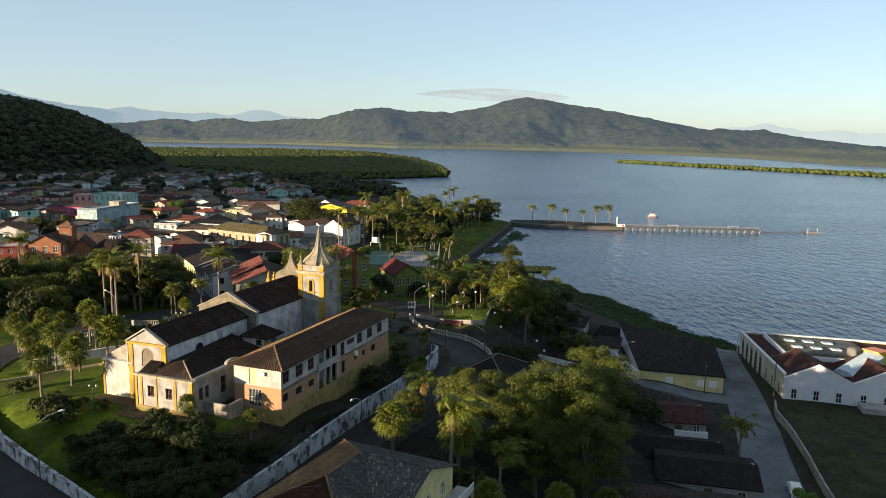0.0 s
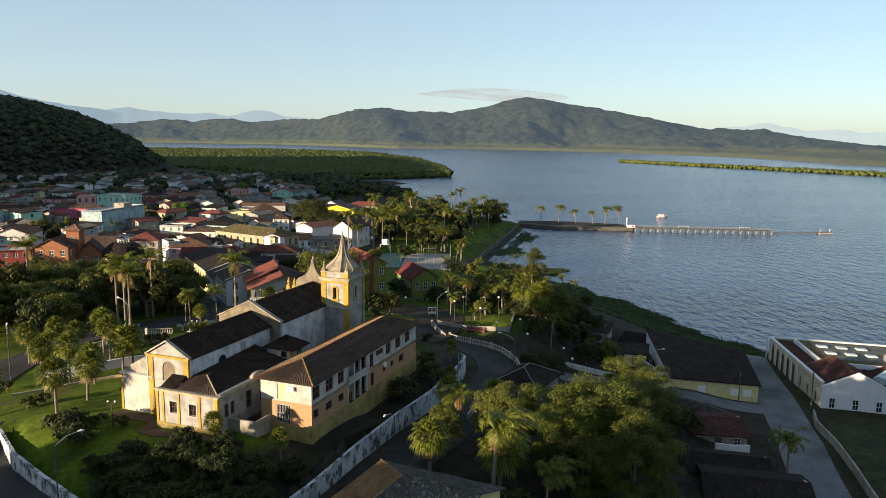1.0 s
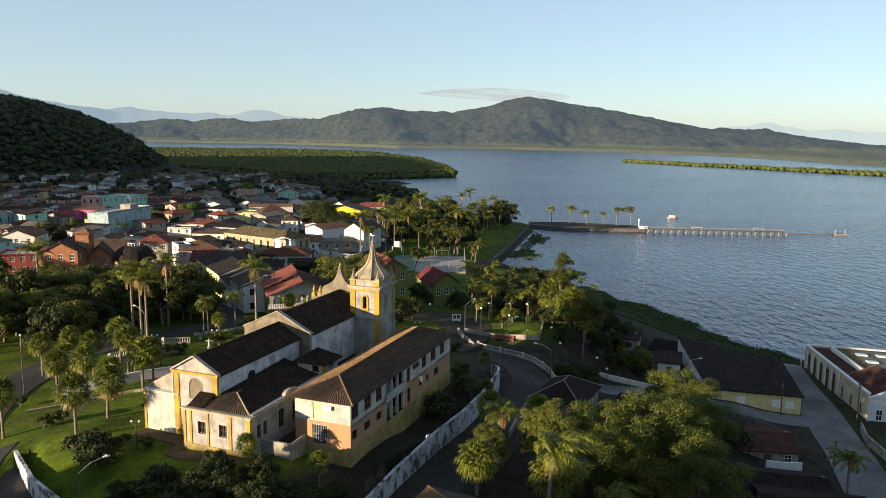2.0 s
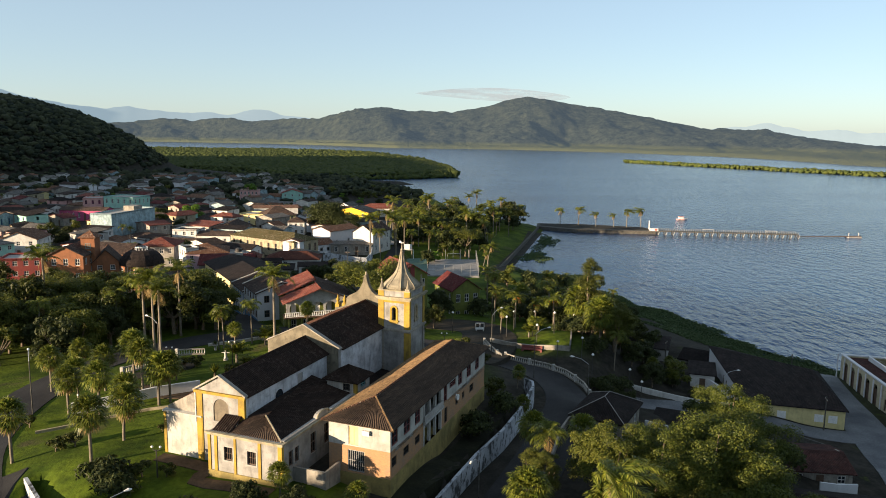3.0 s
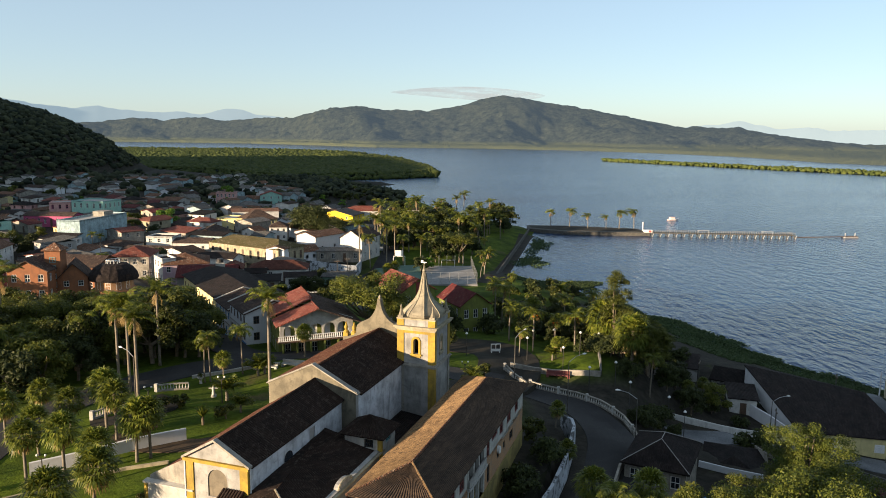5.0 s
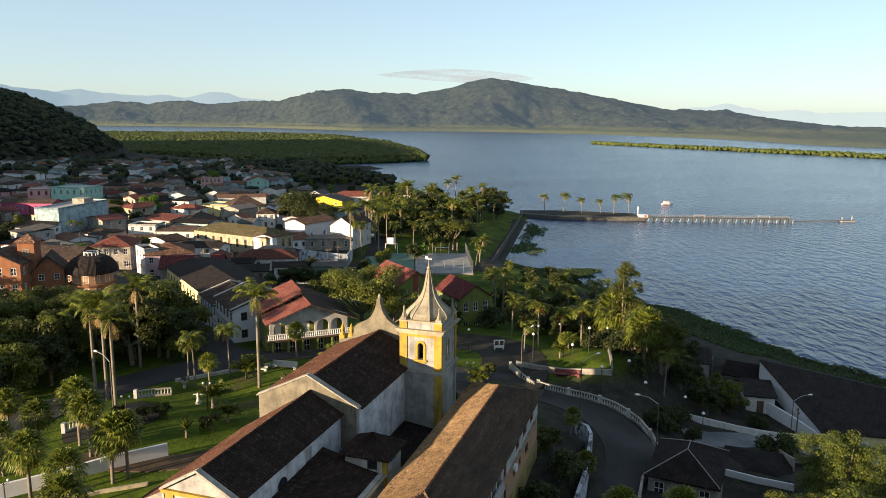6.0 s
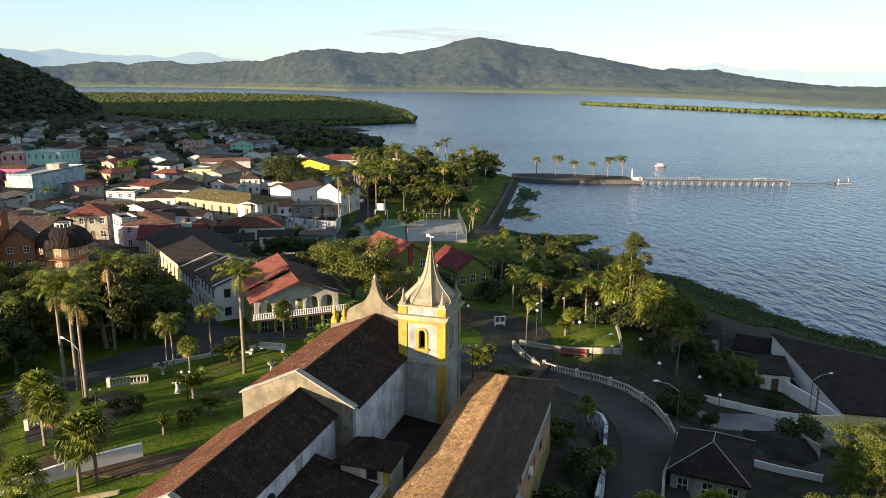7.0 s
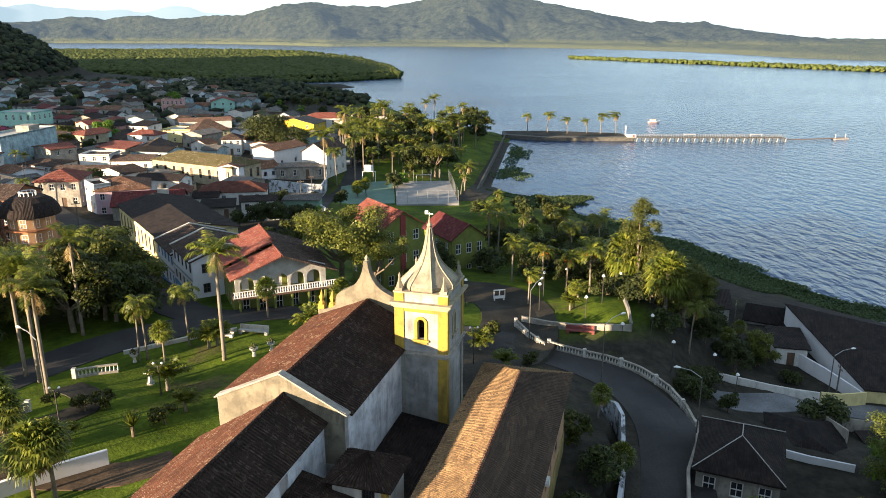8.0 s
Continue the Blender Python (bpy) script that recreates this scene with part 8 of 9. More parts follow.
def warehouse():
    a = math.degrees(math.atan2(-3.4, 13.0))
    wh = thing("warehouse", "white waterfront warehouse with twin gables and a parapet roof", "warehouse", pose(67.6, 143.6, 1.25, 0, 0, a))
    w, dpt, L, K = 12.6, 13.3, 33.0, 0.145

    def put(name, bm, material, label=""):
        """Its plan is skewed: the long side leans away from the gables."""
        for v in bm.verts:
            v.co.x -= K * max(0.0, v.co.y)
        return part(name, bm, material, wh, label)
    for k in range(3):
        x0 = k * w
        bm = bmesh.new()
        panel(bm, (x0, 0), (x0 + w, 0), -1, 5.0, 0.4, holes=[(1.4 + i * 4.1, 2.5 + i * 4.1, 1.0, 3.1) for i in range(3)], top=[(0, 5.0), (w, 5.0), (w, 5.3), (w / 2, 8.3), (0, 5.3)])
        put("gable_wall", bm, M["fresh_white"])
        for i in range(3):
            set_window(wh, x0 + 1.95 + i * 4.1, 0.15, 1.0, 1.1, 2.1, 0, M["white_paint"])
        put("string_course", box(x0 + 0.1, x0 + w - 0.1, -0.07, -0.002, 4.75, 4.95), M["fresh_white"])
        for px in (x0, x0 + w - 0.5):
            put("corner_pilaster", box(px + 0.02, px + 0.48, -0.09, -0.002, -1, 4.74), M["fresh_white"])
        bm = bmesh.new()
        slab(bm, [(x0, 0.42, 5.0), (x0 + w / 2, 0.42, 8.1), (x0 + w / 2, dpt, 8.1), (x0, dpt, 5.0)][::-1], 0.2)
        slab(bm, [(x0 + w, 0.42, 5.0), (x0 + w, dpt, 5.0), (x0 + w / 2, dpt, 8.1), (x0 + w / 2, 0.42, 8.1)], 0.2)
        put("roof", bm, M["tile_maroon_old"], "dark red-brown tile roof")
        bm = bmesh.new()
        for s in (1, -1):
            q = [(x0 + w / 2 + s * w / 2, -0.15, 5.35), (x0 + w / 2, -0.15, 8.55), (x0 + w / 2, 0.45, 8.55), (x0 + w / 2 + s * w / 2, 0.45, 5.35)]
            slab(bm, q if s < 0 else q[::-1], 0.25)
        put("coping", bm, M["fresh_white"])
        bm = bmesh.new()
        panel(bm, (x0 + w, dpt), (x0, dpt), 3, 5.0, 0.3, top=[(0, 5.0), (w, 5.0), (w / 2, 8.1)])
        put("back_gable", bm, M["white_old"])
    bm = bmesh.new()
    arches = [(15.4 + i * 3.5, 17.2 + i * 3.5, 0.4, 4.9, True) for i in range(5)]
    wins = [(2.8, 3.7, 1.0, 3.2), (7.2, 8.1, 1.0, 3.2), (11.4, 12.3, 1.0, 3.4)]
    panel(bm, (0, L), (0, 0.4), -1, 5.9, 0.4, holes=[(L - h[1], L - h[0], *h[2:]) for h in arches + wins])
    panel(bm, (38, L), (0.4, L), -2, 5.9, 0.4)
    put("side_wall", bm, M["paleyellow_wash"], "cream side wall with tall arches")
    bm = bmesh.new()
    bx(bm, -0.15, 0.5, 0.5, L - 0.5, 5.9, 6.15)
    bx(bm, -0.15, 38, L - 0.5, L + 0.15, 5.9, 6.15)
    put("parapet_cap", bm, M["fresh_white"])
    for i in range(7):
        put("pilaster", box(-0.12, -0.002, 14.5 + i * 3.5 - 1.05, 14.5 + i * 3.5 - 0.65, -1, 5.6), M["fresh_white"])
    for h in arches + wins:
        yy = (h[0] + h[1]) / 2
        set_window(wh, 0.2 - K * yy, yy, h[2], h[1] - h[0], (h[3] - h[2]) * (0.8 if len(h) > 4 else 1), 270 + math.degrees(K), M["wood_dark"], "shutter" if len(h) > 4 else "sash")
    put("flat_roof", box(0.45, 38, dpt, L - 0.5, 5.0, 5.6), M["tile_maroon_old"], "brown low roof behind the parapet")
    put("green_roof", box(4.9, 23.5, 13.7, 31.0, 5.3, 6.2), M["moss_roof"], "mossy flat roof with skylights")
    put("roof_deck", box(7.6, 22.8, 17.0, 30.0, 6.2, 6.25), M["slate_deck"], "grey worn roof deck")
    bm = bmesh.new()
    bx(bm, 4.5, 4.9, 13.7, 31.0, 5.3, 6.55)
    bx(bm, 4.5, 23.5, 13.3, 13.7, 5.3, 6.5)
    put("roof_kerb", bm, M["fresh_white"], "white kerb of the flat roof")
    for i in range(3):
        for j in range(2):
            bm = bmesh.new()
            xx, yy = 8.9 + i * 4.0, 21.2 + j * 5.2
            slab(bm, [(xx - 1.1, yy - 0.75, 6.55), (xx + 1.1, yy - 0.75, 6.55), (xx + 1.1, yy + 0.75, 6.55), (xx - 1.1, yy + 0.75, 6.55)], 0.3)
            bmesh.ops.bevel(bm, geom=bm.edges[:], offset=0.1, segments=2, affect="EDGES")
            put("skylight", bm, M["blue_sheet"], "pale milky skylight dome")
    # sheet-metal gallery climbing over the valley to the hoist room
    p, q, side = Vector((12.6, 5.4, 5.2)), Vector((21.0, 12.8, 7.7)), Vector((-1.25, 1.45, 0))
    bm = bmesh.new()
    rows = []
    for e in (p, q):
        rows.append([bm.verts.new(e + side * c + Vector((0, 0, hgt))) for c, hgt in ((-1, -1.6), (-1, 0.4), (-0.55, 1.0), (0.45, 1.25), (1, 0.5), (1, -1.6))])
    for k in range(6):
        bm.faces.new((rows[0][k], rows[0][(k + 1) % 6], rows[1][(k + 1) % 6], rows[1][k]))
    bm.faces.new(rows[0][::-1])
    bm.faces.new(rows[1])
    put("metal_roof", bm, M["blue_sheet"], "blue-grey sheet-metal gallery")
    bm = bmesh.new()
    slab(bm, [(21.2, 11.2, 9.1), (24.6, 14.0, 8.9), (22.4, 16.6, 8.9), (19.0, 13.8, 9.1)], 0.25)
    put("metal_roof", bm, M["orange_sheet"], "orange sheet-metal roof")
    bm = bmesh.new()
    slab(bm, [(21.4, 11.5, 8.84), (24.3, 14.0, 8.64), (22.4, 16.3, 8.64), (19.4, 13.8, 8.84)], 3.6)
    put("hoist_room", bm, M["brightyellow"], "yellow hoist room")
    bm = bmesh.new()
    tube(bm, [((19.0, 18.2, 5.2), 1.0), ((19.0, 18.2, 7.6), 1.0), ((19.0, 18.2, 8.0), 0.5)], 14)
    put("roof_tank", bm, M["old_concrete"], "grey round roof tank")
    put("side_bench", box(13.5, 38, -4.2, -0.6, -0.5, 1.9), M["grey"], "grey loading platform")
    put("kerb_strip", box(-0.6, 14, -2.2, -0.3, -0.6, 0.06), M["concrete"], "pale kerb along the foot")


warehouse()


def shed():
    sd = thing("shed", "pale yellow waterfront shed with a broad black roof", "shed", pose(46, 160, 2.4))
    fl, fr, rl, rr, bl, br = (-5.7, -9.6), (10.4, -13.8), (-4.5, 15.0), (9.8, -1.0), (2.5, 25.5), (16.5, 9.0)
    e, t = 3.3, 6.9
    bm = bmesh.new()
    panel(bm, fl, fr, -1.5, e, 0.3)
    part("front_wall", bm, M["paleyellow"], sd, "pale yellow street wall")
    bm = bmesh.new()
    n1 = math.hypot(rl[0] - fl[0], rl[1] - fl[1])
    panel(bm, rl, (fl[0], fl[1] + 0.3), -1.5, e - 0.2, 0.3, top=[(0, e - 0.2), (n1 - 0.3, e - 0.2), (0, t - 0.25)])
    part("end_wall", bm, M["fresh_white"], sd, "white end wall under the roof edge")
    bm = bmesh.new()
    panel(bm, (fr[0], fr[1] + 0.3), rr, -1.5, e - 0.2, 0.3)
    panel(bm, rr, br, -1.5, e - 0.2, 0.3)
    panel(bm, br, bl, -1.5, e - 0.2, 0.3)
    panel(bm, bl, rl, -1.5, e - 0.2, 0.3)
    part("back_wall", bm, M["grey"], sd)
    for q, lab in (([(fl[0] - 0.3, fl[1] - 0.4, e), (fr[0] + 0.4, fr[1] - 0.4, e), (rr[0] + 0.3, rr[1], t), (rl[0] - 0.3, rl[1], t)], "black tile slope"),
                   ([(br[0], br[1], e), (bl[0], bl[1], e), (rl[0] - 0.3, rl[1], t), (rr[0] + 0.3, rr[1], t)], "black tile slope"),
                   ([(fr[0] + 0.4, fr[1] - 0.4, e), (br[0], br[1], e), (rr[0] + 0.3, rr[1], t)], "black tile slope")):
        bm = bmesh.new()
        slab(bm, q, 0.2)
        part("roof", bm, M["tile_black"], sd, lab)
    along = math.degrees(math.atan2(fr[1] - fl[1], fr[0] - fl[0]))
    for k in (0.36, 0.74, 0.88):
        part("wall_poster", box(-0.75, 0.75, -0.05, 0.0, 0.7, 2.1), M["white_paint"], sd, "white poster on the wall", at=pose(fl[0] + (fr[0] - fl[0]) * k, fl[1] + (fr[1] - fl[1]) * k, 0, 0, 0, along))


shed()
house((33.6, 162.8), (38.0, 161.5), 7, 4.3, 0.5, M["town_white"], M["tile_black"], "shed", wins=1, side=0, label="white lean-to beside the shed", ground=2.7)
house((36, 178), (47, 171), 9, 3.2, 1.5, M["grey"], M["tile_black"], "gable", "x", wins=2, label="dark boat shed near the shore", ground=2.2)
house((25, 181), (33, 178), 7, 2.8, 1.0, M["grey"], M["tile_black"], "shed", wins=1, label="low dark shed among bushes")
hh = house((2.43, 120.41), (8.97, 116.93), 9.8, 6.9, 2.2, M["white_old"], M["tile_black"], "hip", floors=2, wins=3, side=2, label="dark hip-roofed house below the street", ground=7.4)
house((17.2, 132), (24.4, 129), 10.5, 3.0, 1.4, M["white_old"], M["tile_black"], "hip", wins=2, label="low dark-roofed house on the bank", ground=4.4)
for a, b in (((-4.1, -5.3, 7.0), (0, -1.2, 9.15)), ((4.1, -5.3, 7.0), (0, -1.2, 9.15)), ((0, -1.2, 9.15), (0, 1.2, 9.15)), ((-4.1, 5.3, 7.0), (0, 1.2, 9.15)), ((4.1, 5.3, 7.0), (0, 1.2, 9.15))):
    ridge_cap(hh, a, b, M["grey"], 0.05)
house((28.2, 107.5), (41.5, 104.7), 8.5, 2.7, 1.4, M["white_old"], M["tile_black"], "gable", "x", wins=3, label="long low house with a black roof below trees", ground=3.2)
house((35.5, 122.5), (44.6, 121.5), 10, 2.6, 1.2, M["white_old"], M["tile_maroon_old"], "gable", "x", wins=3, label="low house with an old brown tile roof", ground=2.8)
house((30, 98), (43, 95), 10, 3.4, 1.3, M["grey"], M["tile_black"], "gable", "x", wins=3, label="long dark house beside the street", ground=3.2)
house((30.6, 133.4), (36.2, 133.0), 4.0, 2.8, 0.6, M["town_white"], M["tile_black"], "shed", wins=2, label="small white outbuilding with a dark roof", ground=3.4)
house((22, 84), (36, 81), 9, 3.2, 1.2, M["grey"], M["tile_town"], "gable", "x", wins=2, label="dark house in the plots", ground=5.0)
wall_run("plot_wall", [(27.5, 134.8), (28, 140), (33.8, 139.2), (34.4, 138.2)], 1.8, 0.25, M["white_old"], "white plot wall")
wall_run("plot_wall", [(38.3, 118.6), (41, 118.9), (44.2, 119.4)], 1.9, 0.25, M["fresh_white"], "white plot wall beside an old house")
wall_run("plot_wall", [(34.4, 138), (44, 134.5), (47.5, 132)], 1.6, 0.3, M["stonewall"], "dark plot wall")
wall_run("plot_wall", [(16.2, 131.6), (19.5, 129.2), (23.5, 127.2)], 0.9, 0.22, M["fresh_white"], "white plot wall")

nh = thing("street_house", "pale yellow two-wing house under old golden and grey tiles", "house", pose(-9.46, 76.26, 12.0, 0, 0, -24.7))
bm = bmesh.new()
panel(bm, (-5.8, -12.1), (5.8, -12.1), -2, 5.0, 0.3, holes=[(2, 3.1, 2.5, 4.2), (8, 9.1, 2.5, 4.2)])
panel(bm, (5.8, -11.8), (5.8, -6.2), -2, 5.0, 0.3, holes=[(2, 3.1, 2.5, 4.2)])
panel(bm, (5.8, -6.2), (8.5, -6.2), -2, 5.0, 0.3)
panel(bm, (8.5, -5.9), (8.5, 6.2), -2, 5.0, 0.3, holes=[(2, 3.1, 2.6, 4.2), (5.4, 6.5, 2.0, 4.2), (9, 10.1, 2.6, 4.2)], top=[(0, 5.0), (12.1, 5.0), (5.9, 7.25)])
panel(bm, (8.2, 6.2), (-5.8, 6.2), -2, 5.0, 0.3)
panel(bm, (-5.8, 5.9), (-5.8, -11.8), -2, 5.0, 0.3, holes=[(3, 4.1, 2.5, 4.2), (9, 10.1, 2.5, 4.2), (14, 15.1, 2.5, 4.2)])
part("wall", bm, M["paleyellow"], nh)
for yy, z0, hh in ((-3.35, 2.6, 1.6), (0.05, 2.0, 2.2), (3.65, 2.6, 1.6)):
    set_window(nh, 8.35, yy, z0, 1.1, hh, 90, M["white_paint"])
for xx in (-3.25, 2.75):
    set_window(nh, xx, -11.95, 2.5, 1.1, 1.7, 0, M["white_paint"])
for yy in (2.35, -3.65, -8.65):
    set_window(nh, -5.65, yy, 2.5, 1.1, 1.7, 270, M["white_paint"])
NW, SW, SX, VL, SE, NE = (-6.4, 6.8, 4.95), (-6.4, -12.7, 4.95), (6.4, -12.7, 4.95), (6.4, -6.8, 4.95), (8.9, -6.8, 4.95), (8.9, 6.8, 4.95)
R0, RS, RE = (0, 0, 7.4), (0, -6.4, 7.4), (8.9, 0, 7.4)
# the gold of the west slope is sunlight put into the tile colour
rolled_roof("roof", [NW, SW, RS, R0], nh, M["tile_tan"], "old clay tiles in a sunlit gold")
rolled_roof("roof", [SW, SX, (0.02, -6.4, 7.4), (-0.02, -6.4, 7.4)], nh, M["tile_brown"], "red-brown clay tiles")
rolled_roof("roof", [SX, VL, R0, RS], nh, M["tile_slate"], "grey lichened tiles")
rolled_roof("roof", [VL, SE, RE, R0], nh, M["tile_slate"], "grey lichened tiles")
rolled_roof("roof", [NE, NW, R0, RE], nh, M["tile_slate"], "grey lichened tiles")
for a, b in ((NW, R0), (R0, RS), (SW, RS), (SX, RS)):
    ridge_cap(nh, a, b, M["tile_tan"], 0.14)
ridge_cap(nh, R0, RE, M["tile_slate"], 0.14)
part("terrace", box(8.5, 10.7, -1.0, 7.5, 1.9, 2.1), M["concrete"], nh)
bm = bmesh.new()
bx(bm, 10.55, 10.65, -1.0, 7.5, 2.9, 3.0)
rl = part("terrace_rail", bm, M["white_paint"], nh)
bl = mesh_of("baluster", box(-0.04, 0.04, -0.04, 0.04, 2.1, 2.9), M["white_paint"])
for k in range(30):
    part("baluster", bl, None, rl, at=pose(10.6, -0.9 + k * 0.285, 0))
for k in range(3):
    part("terrace_post", box(10.4, 10.7, -0.9 + k * 4.0, -0.6 + k * 4.0, -2.5, 1.9), M["paleyellow"], nh)


# pier
def pier():
    q0, q1, q2, q3 = Vector((35.5, 449.5, 0)), Vector((99.3, 432.4, 0)), Vector((176.0, 425.4, 0)), Vector((214, 431, 0))
    bm = bmesh.new()
    slab(bm, [(34, 447, 1.9), (52.9, 435.6, 1.9), (99.3, 431, 1.9), (101, 436, 1.9), (97, 449, 1.9), (60, 461, 1.9), (36, 462, 1.9)], 4.5)
    cw = solid("causeway", bm, M["stonewall"], "stone causeway leading out to the pier", "quay", kind="structure")
    bm = bmesh.new()
    slab(bm, [(37, 451, 1.99), (53, 440.5, 1.99), (98, 436, 1.99), (95, 448, 1.99), (60, 459.5, 1.99), (37, 460, 1.99)], 0.08)
    solid("quay_top", bm, M["paving"], "worn bare ground on the causeway", "ground", kind="structure")
    pr = thing("pier", "long wooden pier with pale railings on concrete posts", "pier", pose(q1.x, q1.y, 0, 0, 0, math.degrees(math.atan2(q2.y - q1.y, q2.x - q1.x))))
    L = (q2 - q1).length
    part("deck", box(-1, L, -2.4, 2.4, 1.7, 2.0), M["stonewall"], pr, "grey deck")
    post = bmesh.new()
    tube(post, [((0, 0, -3), 0.28), ((0, 0, 1.75), 0.28)], 8)
    post = mesh_of("post", post, M["stonewall"])
    brace = bmesh.new()
    tube(brace, [((-0.9, -3.0, -0.3), 0.2), ((0, -2.2, 1.6), 0.2)], 6)
    brace = mesh_of("raking_post", brace, M["concrete"])
    for k in range(19):
        for s in (-2, 2):
            part("post", post, None, pr, at=pose(1 + k * 4.2, s, 0))
        part("raking_post", brace, None, pr, at=pose(2 + k * 4.2, 0, 0))
    rp = mesh_of("rail_post", box(-0.1, 0.1, -0.08, 0.08, 2.0, 3.0), M["old_concrete"])
    for s in (-2.3, 2.3):
        rail = part("rail", box(0, L, s - 0.06, s + 0.06, 3.0, 3.1), M["old_concrete"], pr)
        for k in range(62):
            part("rail_post", rp, None, rail, at=pose(0.3 + k * (L - 0.6) / 61, s, 0))
    part("kiosk", box(-3, 1.5, -1.4, 1.4, 2.0, 3.3), M["white_paint"], pr, "white kiosk")
    part("kiosk_sign", box(-0.5, 0.8, -1.48, -1.4, 2.2, 3.2), M["red_thing"], pr, "red panel")
    part("bench_shelter", box(26, 32, -1.2, 1.2, 3.4, 3.55), M["concrete"], pr)
    part("bench_shelter", box(60, 66, -1.2, 1.2, 3.4, 3.55), M["concrete"], pr)
    for x in (26.2, 31.8, 60.2, 65.8):
        part("shelter_post", box(x - 0.1, x + 0.1, -0.1, 0.1, 2.0, 3.4), M["concrete"], pr)
    gw = thing("gangway", "narrow floating gangway at the pier's end", "gangway", pose(q2.x, q2.y, 0, 0, 0, math.degrees(math.atan2(q3.y - q2.y, q3.x - q2.x))))
    part("deck", box(0, 38, -0.8, 0.8, 0.5, 0.75), M["wood_dark"], gw)
    part("float", box(30, 38, -1.6, 1.6, -0.3, 0.5), M["grey"], gw)
    for x in (31, 37):
        part("pile", box(x - 0.15, x + 0.15, -0.15, 0.15, -2, 2.6), M["concrete"], gw)
    bt = thing("boat", "small white fishing boat with a red stripe", "boat", pose(137.2, 507.7, 0, 0, 0, 12) @ Matrix.Scale(0.8, 4))
    bm = bmesh.new()
    out = [(-4.5, -1.2), (2.0, -1.5), (4.0, -0.9), (5.6, 0), (4.0, 0.9), (2.0, 1.5), (-4.5, 1.2)]
    lo = [bm.verts.new((x * 0.85, y * 0.7, -0.4)) for x, y in out]
    hi = [bm.verts.new((x, y, 0.9 + max(0, x) * 0.12)) for x, y in out]
    bm.faces.new(lo[::-1])
    bm.faces.new(hi)
    for i in range(len(out)):
        j = (i + 1) % len(out)
        bm.faces.new((lo[i], lo[j], hi[j], hi[i]))
    part("hull", bm, M["white_paint"], bt)
    part("stripe", box(-4.4, 1.8, -1.46, 1.46, 0.35, 0.6), M["red_thing"], bt)
    part("cabin", box(-2.6, 1.4, -0.9, 0.9, 0.9, 2.6), M["white_paint"], bt)
    part("cabin_roof", box(-3.0, 1.9, -1.1, 1.1, 2.6, 2.75), M["orange_sheet"], bt)
    bm = bmesh.new()
    tube(bm, [((0.5, 0, 2.7), 0.05), ((0.5, 0, 5.2), 0.04)], 5)
    part("mast", bm, M["dark_metal"], bt)
    ob = thing("beacon_post", "white beacon post at the pier head", "post", pose(97.5, 439, 1.9))
    part("column", box(-0.22, 0.22, -0.22, 0.22, 0, 5.0), M["white_paint"], ob)


pier()


# street furniture
def lamp(x, y, h, turn, reach=2.4, double=False):
    lp = thing("street_lamp", "tall street lamp with a white glass head" if not double else "old iron lamp with two globes", "street lamp", pose(x, y, G(x, y), 0, 0, turn), "street lamps")
    bm = bmesh.new()
    tube(bm, [((0, 0, -0.3), 0.09), ((0, 0, h), 0.055)], 7)
    part("pole", bm, M["stonewall"] if not double else M["dark_metal"], lp)
    if double:
        for s in (-0.45, 0.45):
            bm = bmesh.new()
            tube(bm, [((0, 0, h - 0.2), 0.04), ((s, 0, h + 0.05), 0.04)], 5)
            part("arm", bm, M["dark_metal"], lp)
            bm = bmesh.new()
            bmesh.ops.create_icosphere(bm, subdivisions=2, radius=0.14, matrix=Matrix.Translation((s, 0, h + 0.3)))
            part("globe", bm, M["lamp_glass"], lp, smooth=True)
        return lp
    bm = bmesh.new()
    tube(bm, [((0, 0, h - 0.1), 0.05), ((reach * 0.5, 0, h + 0.7), 0.045), ((reach, 0, h + 0.95), 0.04)], 6)
    part("arm", bm, M["metal"], lp)
    bm = bmesh.new()
    tube(bm, [((reach - 0.1, 0, h + 0.95), 0.07), ((reach + 0.3, 0, h + 0.98), 0.16), ((reach + 0.6, 0, h + 0.95), 0.07)], 8)
    part("head", bm, M["lamp_glass"], lp, "white glass head")
    return lp


for x, y, h, turn in [(-11.9, 97.3, 5.0, -112), (-72, 112.5, 7.5, 120), (-64.2, 136.4, 6.5, 150), (6.4, 129.6, 7.5, 165), (-0.8, 141.4, 8.0, 20), (-7.6, 153.0, 7.5, 45), (36.4, 152.6, 6.5, 0), (-46.6, 78.6, 7.0, 40)]:
    lamp(x, y, h, turn)
for x, y, h in [(-59.1, 128.0, 4.0), (-46.9, 92.4, 3.2), (-63.5, 109.3, 3.6), (-51.5, 135.2, 3.6), (-16.5, 142.5, 4.6)]:
    lamp(x, y, h, 0, double=True)

def utility_pole(x, y, h, turn):
    up = thing("utility_pole", "thin dark utility pole with a crossarm", "utility pole", pose(x, y, G(x, y), 0, 0, turn), "utility poles")
    bm = bmesh.new()
    tube(bm, [((0, 0, -0.5), 0.13), ((0, 0, h), 0.09)], 7)
    part("pole", bm, M["stonewall"], up)
    part("crossarm", box(-0.9, 0.9, -0.06, 0.06, h - 0.7, h - 0.56), M["wood_dark"], up)
    for k in (-0.8, -0.3, 0.3, 0.8):
        bm = bmesh.new()
        tube(bm, [((k, 0, h - 0.56), 0.05), ((k, 0, h - 0.4), 0.06)], 6)
        part("insulator", bm, M["grey"], up)


